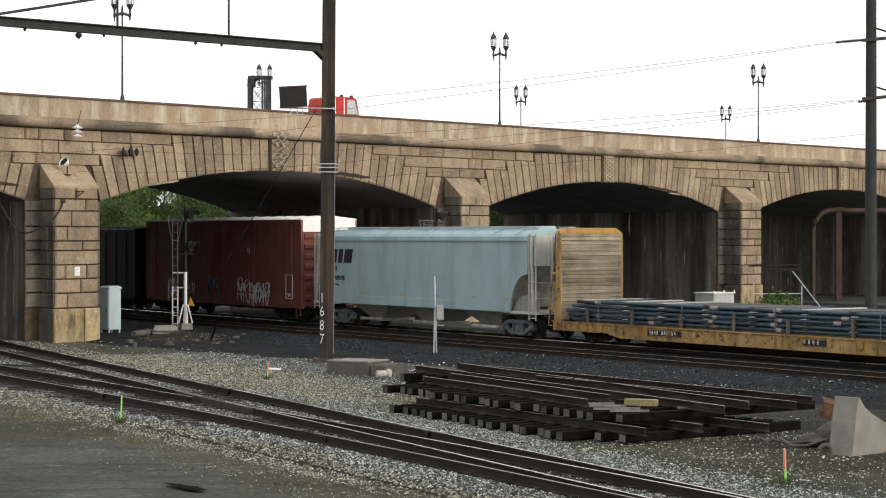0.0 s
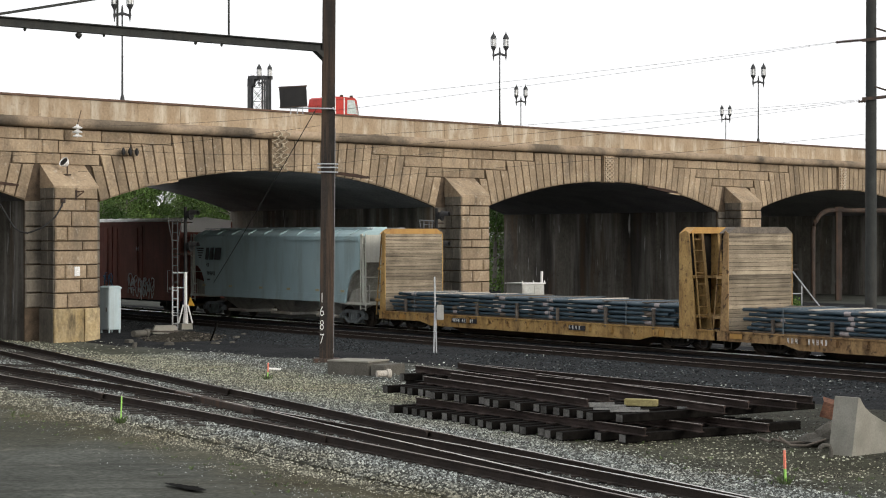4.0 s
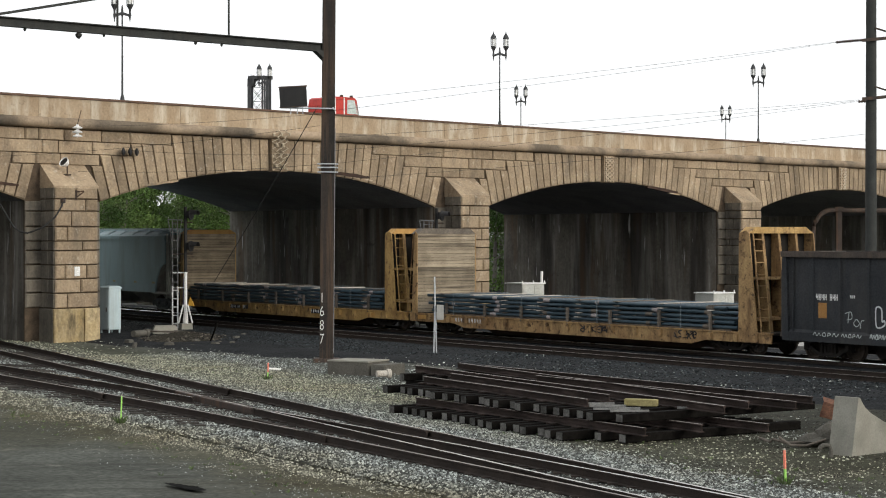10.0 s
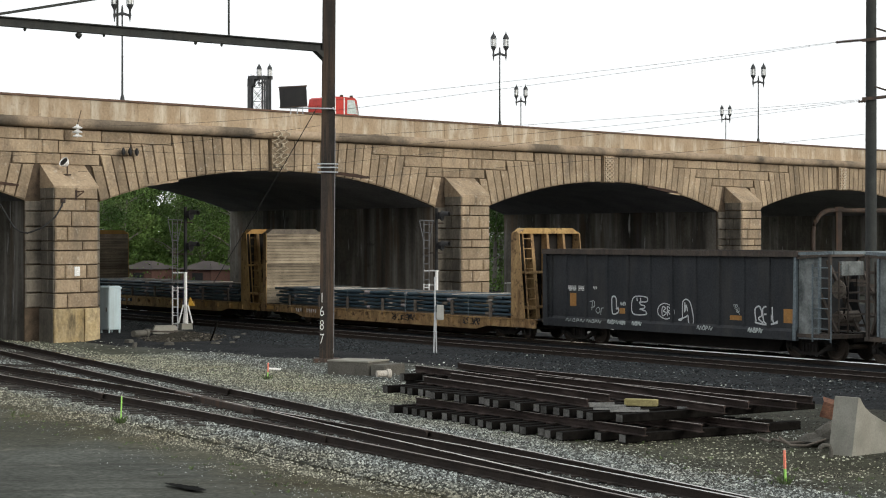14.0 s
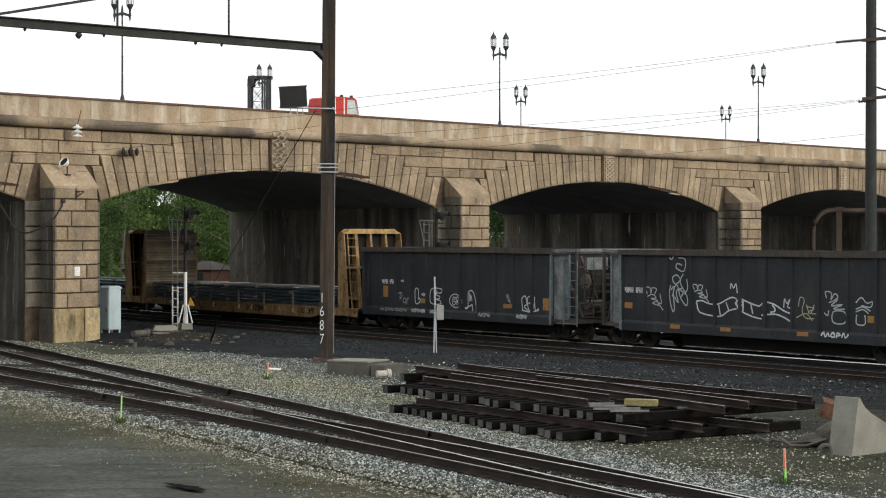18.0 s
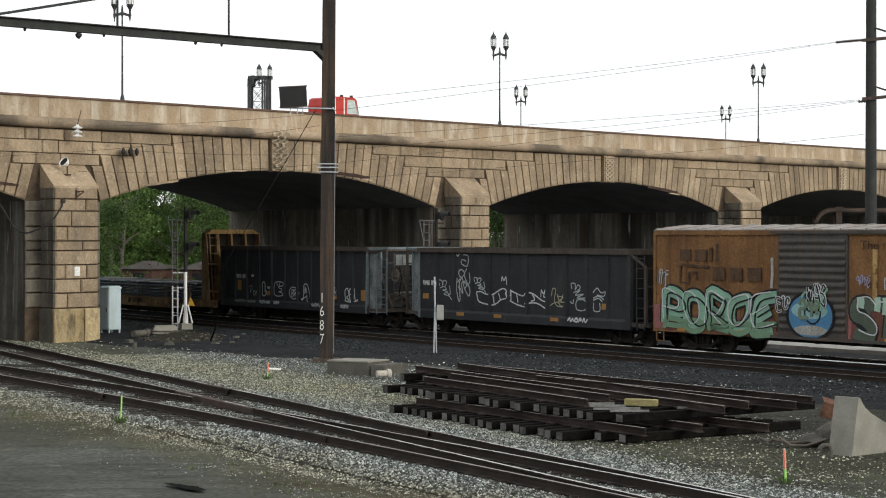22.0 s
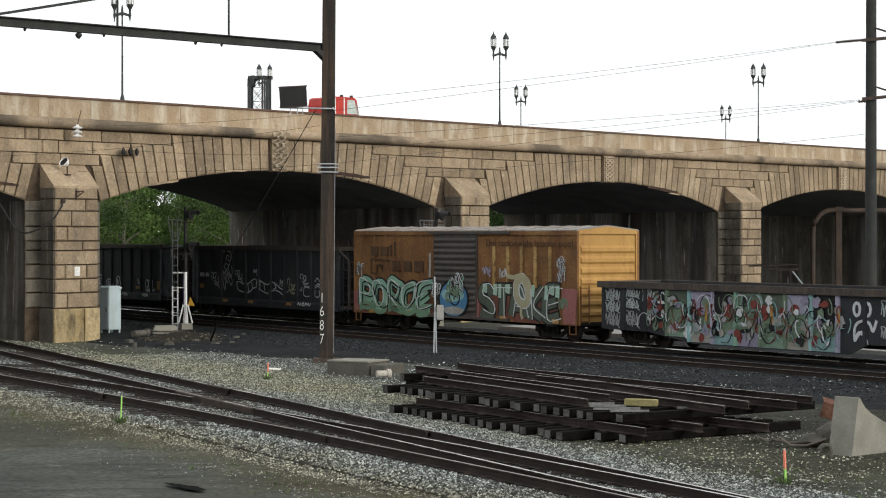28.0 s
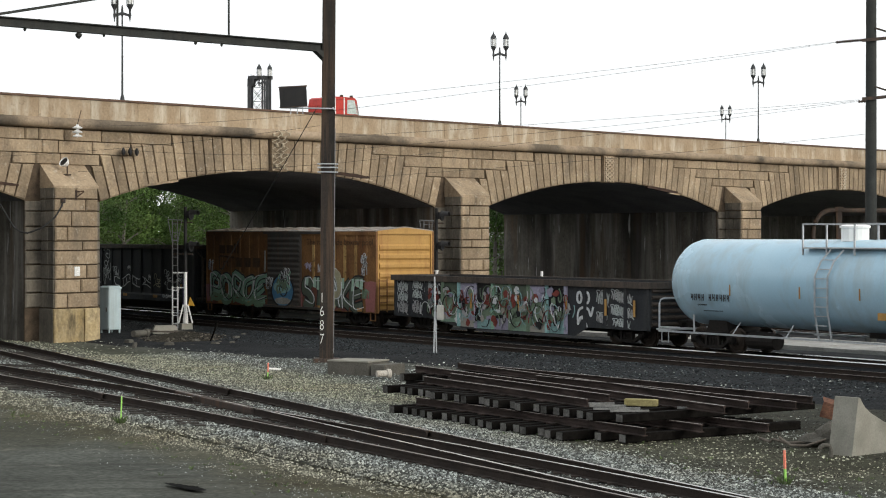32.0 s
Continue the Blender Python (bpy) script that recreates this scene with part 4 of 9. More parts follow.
def stencil(car, x, z, chars, h, material, y=None, gap=0.72):
    """A line of small marks too worn to read: a bar for each character, front to rear."""
    y = SIDE_Y if y is None else y
    bm = B()
    for k, c in enumerate(chars):
        if c == " ":
            continue
        xx = x - k * h * gap
        box(bm, xx - h * 0.5, xx - h * 0.36, y, y + 0.006, z, z + h)
        box(bm, xx - h * 0.18, xx - h * 0.04, y, y + 0.006, z + (0 if k % 2 else h * 0.3), z + h)
        box(bm, xx - h * 0.36, xx - h * 0.18, y, y + 0.006, z + h * 0.4, z + h * 0.58)
    return part("stencilled_marks", bm, material, car, "line of stencilled marks")


def plaque(car, x0, x1, z0, z1, material, y=None, name="reflector"):
    y = SIDE_Y if y is None else y
    bm = B()
    box(bm, x0, x1, y, y + 0.007, z0, z1)
    return part(name, bm, material, car)


def truck(car, x, gear=UNDER):
    """A two-axle truck: side frames, bolster and springs, with its wheelsets."""
    bm = B()
    for s in (-1, 1):
        y = 1.0 * s
        pts = [(-0.98, 0.5), (-0.62, 0.66), (0.62, 0.66), (0.98, 0.5)]
        for (a, b), (c, d) in zip(pts, pts[1:]):
            bar(bm, (a, y, b), (c, y, d), 0.14, 0.13)
        pts = [(-0.78, 0.42), (-0.4, 0.2), (0.4, 0.2), (0.78, 0.42)]
        for (a, b), (c, d) in zip(pts, pts[1:]):
            bar(bm, (a, y, b), (c, y, d), 0.14, 0.11)
        for a in (-0.3, 0.3):
            bar(bm, (a, y, 0.2), (a, y, 0.66), 0.13, 0.1, up=(1, 0, 0))
        for a in (-0.15, 0.0, 0.15):
            tube(bm, [(a, y, 0.24), (a, y, 0.52)], 0.06, 8)
        for a in (-0.89, 0.89):
            box(bm, a - 0.14, a + 0.14, y - 0.09, y + 0.1, 0.32, 0.55)
            lathe(bm, [(0.02, 0.0), (0.09, 0.0), (0.09, 0.05), (0.03, 0.07)], (a, y + 0.1 * s if s > 0 else y - 0.17, 0.42), 8, "y")
    box(bm, -0.2, 0.2, -1.0, 1.0, 0.48, 0.72)
    frame_ = part("truck", bm, gear, car, "cast steel truck frame with springs")
    frame_.matrix_basis = pose(x, 0, 0)
    for a in (-0.89, 0.89):
        bm = B()
        for s in (-1, 1):
            rows = [(0.02, 0.62), (0.12, 0.64), (0.15, 0.66), (0.34, 0.68), (0.4, 0.64), (0.455, 0.64), (0.455, 0.68), (0.42, 0.69), (0.415, 0.79), (0.36, 0.79), (0.33, 0.74), (0.16, 0.75), (0.13, 0.8), (0.02, 0.8)]
            lathe(bm, [(p, q * s) for p, q in rows], (0, 0, 0), 20, "y")
        tube(bm, [(0, -1.0, 0), (0, 1.0, 0)], 0.075, 8)
        ws = part("wheelset", bm, WHEEL, frame_, "steel wheels on an axle", smooth=True)
        ws.matrix_basis = pose(a, 0, 0.42)
        WHEELS.append((ws, a))


def coupler(car, x, s):
    bm = B()
    box(bm, min(x, x + 0.75 * s), max(x, x + 0.75 * s), -0.1, 0.1, 0.72, 0.92)
    box(bm, min(x + 0.5 * s, x + 0.82 * s), max(x + 0.5 * s, x + 0.82 * s), -0.2, 0.14, 0.66, 0.98)
    tube(bm, [(x, -0.3, 0.7), (x + 0.4 * s, -0.32, 0.45), (x + 0.75 * s, -0.28, 0.5)], 0.03, 6)
    part("coupler", bm, UNDER, car, "knuckle coupler with air hose")


def car_at(name, label, c):
    """An empty car frame; c is its middle along the track at the start."""
    ob = thing(name, label, "freight car", group="cars of the freight train")
    p = yard(c, SIDE_Y, 0)
    ob.matrix_basis = pose(p.x, p.y, 0, 0, 0, TURN)
    CARS.append((ob, c))
    return ob


def ladder(car, x, y, z0, z1, material, name="ladder", width=0.4, along="x", n=None):
    bm = B()
    for s in (-1, 1):
        p = (x + s * width / 2, y) if along == "x" else (x, y + s * width / 2)
        bar(bm, (*p, z0), (*p, z1), 0.04)
    n = n or max(2, round((z1 - z0) / 0.38))
    for k in range(n + 1):
        z = z0 + 0.1 + (z1 - z0 - 0.2) * k / n
        a, b = ((x - width / 2, y, z), (x + width / 2, y, z)) if along == "x" else ((x, y - width / 2, z), (x, y + width / 2, z))
        bar(bm, a, b, 0.03)
    return part(name, bm, material, car)


def boxcar(name, label, c0, c1, sill, eave, side, end, end_top, roof_mat, posts, door, door_mat, gear=UNDER):
    """c0: front end, c1: rear end. door: its (front, rear) place along the side."""
    car = car_at(name, label, (c0 + c1) / 2)
    h = (c0 - c1) / 2
    y = SIDE_Y
    for s in (-1, 1):
        bm = B()
        box(bm, -h, h, *sorted((s * (y - 0.09), s * (y - 0.05))), sill, eave)
        part("side_wall", bm, side, car)
    bm = B()
    for s in (-1, 1):
        ys = sorted((s * (y - 0.05), s * y))
        box(bm, -h, h, *ys, eave - 0.16, eave)
        box(bm, -h, h, *ys, sill, sill + 0.2)
        for x in (-h, h - 0.12):
            box(bm, x, x + 0.12, *ys, sill + 0.2, eave - 0.16)
    part("side_frame", bm, side, car)
    for x in posts:
        for s in (-1, 1):
            bm = B()
            prism(bm, [[(x - 0.09, s * (y - 0.05), z), (x + 0.09, s * (y - 0.05), z), (x + 0.05, s * (y - 0.005), z), (x - 0.05, s * (y - 0.005), z)] for z in (sill + 0.2, eave - 0.16)])
            part("side_post", bm, side, car)
    # ends with pressed ribs
    for s in (-1, 1):
        bm = B()
        x = s * h
        box(bm, *sorted((x - s * 0.12, x - s * 0.06)), -(y - 0.09), y - 0.09, sill, eave + 0.02)
        rows = 7
        ribs = []
        for k in range(rows):
            z = sill + 0.25 + (eave - sill - 0.75) * (k + 0.5) / rows
            hh = (eave - sill) / rows * 0.3
            ribs.append(prism(B(), [[(x - s * 0.06, yy, z - hh), (x, yy, z - hh * 0.4), (x, yy, z + hh * 0.4), (x - s * 0.06, yy, z + hh)] for yy in (-(y - 0.22), y - 0.22)]))
        for yy in (-1, 1):
            box(bm, *sorted((x - s * 0.12, x - s * 0.0)), *sorted((yy * (y - 0.1), yy * (y - 0.16))), sill, eave)
        wall = part("end_wall", bm, end, car, "pressed steel end with horizontal ribs")
        for rib in ribs:
            part("end_rib", rib, end, wall)
        bm = B()
        prism(bm, [[(xx, -(y - 0.1), eave - (0.55 if end_top is not end else 0.12)), (xx, y - 0.1, eave - (0.55 if end_top is not end else 0.12)), (xx, y - 0.1, eave + 0.02), (xx, 0, eave + 0.17), (xx, -(y - 0.1), eave + 0.02)] for xx in sorted((x - s * 0.05, x + s * 0.012))])
        part("end_gable", bm, end_top, car)
        ladder(car, x + s * 0.05, y - 0.35, sill + 0.05, sill + 1.5, side, along="y")
    # roof
    bm = B()
    prism(bm, [[(x, -y, eave), (x, y, eave), (x, y, eave + 0.03), (x, 0, eave + 0.19), (x, -y, eave + 0.03)] for x in (-h + 0.02, h - 0.02)])
    n = 14
    for k in range(n + 1):
        x = -h + 0.1 + (2 * h - 0.2) * k / n
        for s in (-1, 1):
            bar(bm, (x, s * (y - 0.02), eave + 0.045), (x, 0, eave + 0.2), 0.08, 0.04)
    part("roof", bm, roof_mat, car, "ribbed metal roof")
    if door:
        a, b = door
        for s in (-1, 1):
            bm = B()
            ys = sorted((s * (y - 0.05), s * (y + 0.02)))
            box(bm, b, a, *ys, sill + 0.12, eave - 0.1)
            leaf = part("sliding_door", bm, door_mat, car, "ribbed sliding door")
            n = 13
            for k in range(n):
                z = sill + 0.25 + (eave - sill - 0.5) * (k + 0.5) / n
                part("door_rib", prism(B(), [[(x, s * (y + 0.02), z - 0.1), (x, s * (y + 0.065), z - 0.02), (x, s * (y + 0.065), z + 0.02), (x, s * (y + 0.02), z + 0.1)] for x in (b + 0.08, a - 0.08)]), door_mat, leaf)
        for z in (sill + 0.06, eave - 0.06):
            part("door_track", box(B(), b - 2.2, a + 0.3, y, y + 0.09, z - 0.05, z + 0.05), door_mat, car)
    bm = B()
    box(bm, -h + 0.2, h - 0.2, -0.35, 0.35, 0.62, 0.95)
    box(bm, -h + 3.4, h - 3.4, -0.6, 0.6, 0.5, 0.7)
    box(bm, -h + 0.02, h - 0.02, -y + 0.15, y - 0.15, sill - 0.01, sill + 0.12)
    for x in (-h + 2.0, h - 2.0):
        box(bm, x - 0.25, x + 0.25, -y + 0.1, y - 0.1, 0.66, sill + 0.1)
    for x in (-3.0, -1.5, 0.0, 1.5, 3.0):
        box(bm, x - 0.06, x + 0.06, -y + 0.1, y - 0.1, 0.55, sill + 0.1)
    part("underframe", bm, UNDER, car)
    for x in (-h, h):
        s = 1 if x > 0 else -1
        bm = B()
        for xx in (x - s * 0.12, x - s * 0.5):
            bar(bm, (xx, y - 0.05, sill), (xx, y - 0.05, sill - 0.34), 0.035)
        bar(bm, (x - s * 0.12, y - 0.05, sill - 0.33), (x - s * 0.5, y - 0.05, sill - 0.33), 0.035)
        part("step", bm, side, car)
        truck(car, x - s * 2.05, gear)
        coupler(car, x, s)
    return car


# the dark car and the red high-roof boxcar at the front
boxcar("boxcar", "brown boxcar coloured near black for the shade of the bridge", 52.9, 37.5, 0.66, 4.3, DARK_CAR, DARK_CAR, DARK_CAR, DARK_CAR, [-6.5 + 1.3 * k for k in range(11)], None, None)
red = boxcar("boxcar", "tall oxide-red boxcar with white upper ends and graffiti", 36.15, 20.2, 0.66, 4.74, RED, RED, CLEAN_WHITE, CLEAN_WHITE, [-7.0, 7.0], None, None)
for x0, x1 in ((-3.6, -0.1), (0.1, 3.6)):
    bm = B()
    box(bm, x0, x1, SIDE_Y - 0.05, SIDE_Y - 0.01, 0.85, 4.5)
    for z in (1.3, 2.2, 3.1, 4.0):
        box(bm, x0 + 0.1, x1 - 0.1, SIDE_Y - 0.01, SIDE_Y + 0.015, z - 0.04, z + 0.04)
    for x in (x0 + 0.5, x1 - 0.5):
        tube(bm, [(x, SIDE_Y + 0.02, 0.9), (x, SIDE_Y + 0.02, 4.4)], 0.025, 6)
    part("plug_door", bm, RED, red, "plug door with locking rods")
for x, w, sd in ((-2.3, 0.9, 81), (-3.0, 1.0, 82), (-3.8, 1.0, 83), (-4.6, 0.9, 84), (5.0, 1.0, 85), (3.0, 0.8, 86)):
    scrawl(red, x, 1.3, w, 0.95, sd, WHITISH, fat=0.045, loops=5)
scrawl(red, 0.6, 1.35, 1.2, 0.9, 3, BLUE)
scrawl(red, 3.4, 1.3, 1.6, 0.8, 4, REDDISH, fat=0.06)
stencil(red, -6.75, 1.2, "HHH", 0.14, STENCIL)
stencil(red, -2.9, 3.2, "HH", 0.22, STENCIL)
bm = B()
ribbon(bm, [(-6.6, 1.1), (-6.6, 2.2), (-7.2, 2.2), (-7.2, 1.1), (-6.6, 1.1)], 0.03, SIDE_Y + 0.01)
part("stencilled_panel", bm, STENCIL, red)

# ---- covered hopper ----
hop = car_at("covered_hopper_car", "pale grey-blue three-bay covered hopper with black marks", 10.85)
HX, HS = 7.7, 1.42
Y = SIDE_Y
section = [(Y - 0.02, 3.98), (Y - 0.12, 4.08), (0.95, 4.28), (-0.95, 4.28), (-Y + 0.12, 4.08), (-Y + 0.02, 3.98)]
bm = B()
prism(bm, [[(x, y, z) for y, z in section] for x in (-HX, HX)])
part("roof", bm, PALE_BLUE, hop, "shallow sloping steel roof")
bm = B()
box(bm, -HX + 1.3, HX - 1.3, -Y + 0.1, Y - 0.1, HS, 3.98)
part("body", bm, PALE_BLUE, hop)
arc = [(math.cos(a), math.sin(a)) for a in (radians(d) for d in range(0, 91, 15))]
for q in (-1, 1):
    bm = B()
    loop = [(-HX + 1.1 * c, 1.04 + 1.5 * s) for c, s in arc] + [(-HX, 3.98), (HX, 3.98)] + [(HX - 1.1 * c, 1.04 + 1.5 * s) for c, s in arc[::-1]]
    prism(bm, [[(x, q * yy, z) for x, z in loop] for yy in (Y - 0.09, Y - 0.02)])
    part("side_sheet", bm, PALE_BLUE, hop, "smooth pale blue side with curved corner cut-outs")
    bm = B()
    box(bm, -HX, HX, *sorted((q * (Y - 0.02), q * (Y + 0.03))), 3.8, 3.88)
    part("side_rib", bm, PALE_BLUE, hop)
    bm = B()
    box(bm, -HX + 1.1, HX - 1.1, *sorted((q * (Y - 0.02), q * (Y + 0.02))), 1.04, 1.4)
    part("side_sill", bm, PALE_BLUE, hop)
for s in (-1, 1):
    # sloping end sheet, posts and platform
    bm = B()
    prism(bm, [[(s * (HX - 1.5), y, 1.2), (s * (HX - 1.42), y, 1.2), (s * (HX - 0.04), y, 2.9), (s * (HX - 0.04), y, 4.0), (s * (HX - 0.1), y, 4.0), (s * (HX - 0.1), y, 2.95)] for y in (-Y + 0.1, Y - 0.1)])
    part("end_sheet", bm, GREY_END, hop, "dusty sloping end sheet")
    bm = B()
    for y in (-Y + 0.06, -0.5, 0.5, Y - 0.06):
        bar(bm, (s * (HX + 0.35), y, 1.0), (s * (HX + 0.2), y, 4.1), 0.08)
    box(bm, *sorted((s * (HX - 1.6), s * (HX + 0.62))), -Y + 0.05, Y - 0.05, 0.98, 1.08)
    for z in (1.6, 2.2):
        bar(bm, (s * (HX + 0.33), -Y + 0.06, z), (s * (HX + 0.33), Y - 0.06, z), 0.04)
    part("end_frame", bm, HOPPER_END, hop)
    ladder(hop, s * (HX + 0.3), Y - 0.06, 0.75, 4.1, HOPPER_END, width=0.42)
    bm = B()
    box(bm, *sorted((s * (HX + 0.3), s * (HX + 0.34))), Y - 0.9, Y - 0.14, 2.85, 4.05)
    part("end_plate", bm, HOPPER_END, hop, "pale dusty plate at the end")
    bm = B()
    prism(bm, [[(s * (HX - 1.4), y, 1.0), (s * (HX + 0.4), y, 1.0), (s * (HX + 0.4), y, 1.85), (s * (HX - 1.0), y, 1.6)] for y in (Y - 0.35, Y - 0.31)])
    part("side_plate", bm, GREY_END, hop)
    truck(hop, s * (HX - 1.18), GEAR_BLUE)
    coupler(hop, s * (HX + 0.35), s)
# hopper bays
for x in (-4.2, 0.0, 4.2):
    bm = B()
    prism(bm, [[(x - 2.0, -Y + 0.15, HS), (x + 2.0, -Y + 0.15, HS), (x + 2.0, Y - 0.15, HS), (x - 2.0, Y - 0.15, HS)][::-1], [(x - 0.6, -0.6, 0.42), (x + 0.6, -0.6, 0.42), (x + 0.6, 0.6, 0.42), (x - 0.6, 0.6, 0.42)][::-1]])
    box(bm, x - 0.75, x + 0.75, -0.8, 0.8, 0.3, 0.42)
    part("hopper_bay", bm, GREY_END, hop, "dusty sloping discharge bay")
    bm = B()
    tube(bm, [(x - 0.9, 0.95, 0.38), (x + 0.9, 0.95, 0.38)], 0.07, 8)
    part("outlet_gate", bm, DUNNAGE, hop, "pale outlet tube below the bay")
# roof walk, hatches and rail
bm = B()
box(bm, -HX + 0.1, HX - 0.1, 0.62, 1.0, 4.34, 4.37)
box(bm, -HX + 0.1, HX - 0.1, -1.0, -0.62, 4.34, 4.37)
part("running_board", bm, GALV, hop)
for k in range(10):
    x = -HX + 0.75 + k * (2 * HX - 1.5) / 9
    bm = B()
    box(bm, x - 0.03, x + 0.03, -0.4, 0.4, 4.28, 4.4)
    for s in (-1, 1):
        part("roof_rib", bar(B(), (x, s * (Y - 0.05), 4.08), (x, s * 0.98, 4.3), 0.04), PALE_BLUE, hop)
    part("roof_bracket", bm, PALE_BLUE, hop)
bm = B()
prism(bm, [[(x, -0.4, 4.27), (x, 0.4, 4.27), (x, 0.36, 4.4), (x, -0.36, 4.4)] for x in (-HX + 0.6, HX - 0.6)])
part("hatch_cover", bm, PALE_BLUE, hop, "long trough hatch along the roof")
FADED_YELLOW = mat("faded_reflector", (0.42, 0.36, 0.2), (0.5, 0.44, 0.28), 0.6, scale=5, fine=30, bump=0)
# black emblem: five tapering bars and two bold strokes
bm = B()
for k in range(5):
    z = 3.28 - k * 0.115
    ribbon(bm, [(7.5 - k * 0.06, z + 0.1), (6.72 + 0.08 * k, z + 0.1)], 0.06, Y + 0.004)
part("emblem_bars", bm, STENCIL_DARK, hop, "black tapering bars of the emblem")
bm = B()
for x0, wide in ((6.5, 0.3), (6.05, 0.34), (5.55, 0.62)):
    prism(bm, [[(x0 + q, yy, z) for q, z in ((0.1, 2.82), (0.1 - wide, 2.82), (-0.04 - wide, 3.42), (-0.04, 3.42))] for yy in (Y - 0.01, Y + 0.005)])
part("emblem", bm, STENCIL_DARK, hop, "bold black emblem")
stencil(hop, 6.45, 2.46, "HH", 0.2, STENCIL_DARK, Y)
stencil(hop, 6.4, 2.05, "HHHHHH", 0.2, STENCIL_DARK, Y)
stencil(hop, 6.4, 1.8, "HHHHHH", 0.08, STENCIL_DARK, Y)
for x in (6.75, 4.0, 1.0, -1.6, -4.2, -6.35):
    plaque(hop, x - 0.16, x + 0.16, 1.5, 1.6, FADED_YELLOW, Y - 0.02)


# ---- bulkhead flat cars with pipes ----
YELLOW_RUST = mat("rust_eaten_yellow_paint", (0.25, 0.15, 0.07), (0.42, 0.28, 0.13), 0.75, grainy=0.8, scale=0.8, fine=14, bump=0.15, streak=(0.1, 0.058, 0.03), amount=0.9, stretch=(2.2, 2.2, 0.7), fleck=(0.065, 0.038, 0.024), flecks=0.9, chip=0.5)


BELLY_RUST = mat("dark_rusty_girder", (0.028, 0.016, 0.012), (0.05, 0.028, 0.02), 0.85, scale=1.5, fine=20)
CAP_PALE = mat("pale_pinkish_cap", (0.26, 0.23, 0.23), (0.42, 0.38, 0.38), 0.8, scale=4, fine=25)


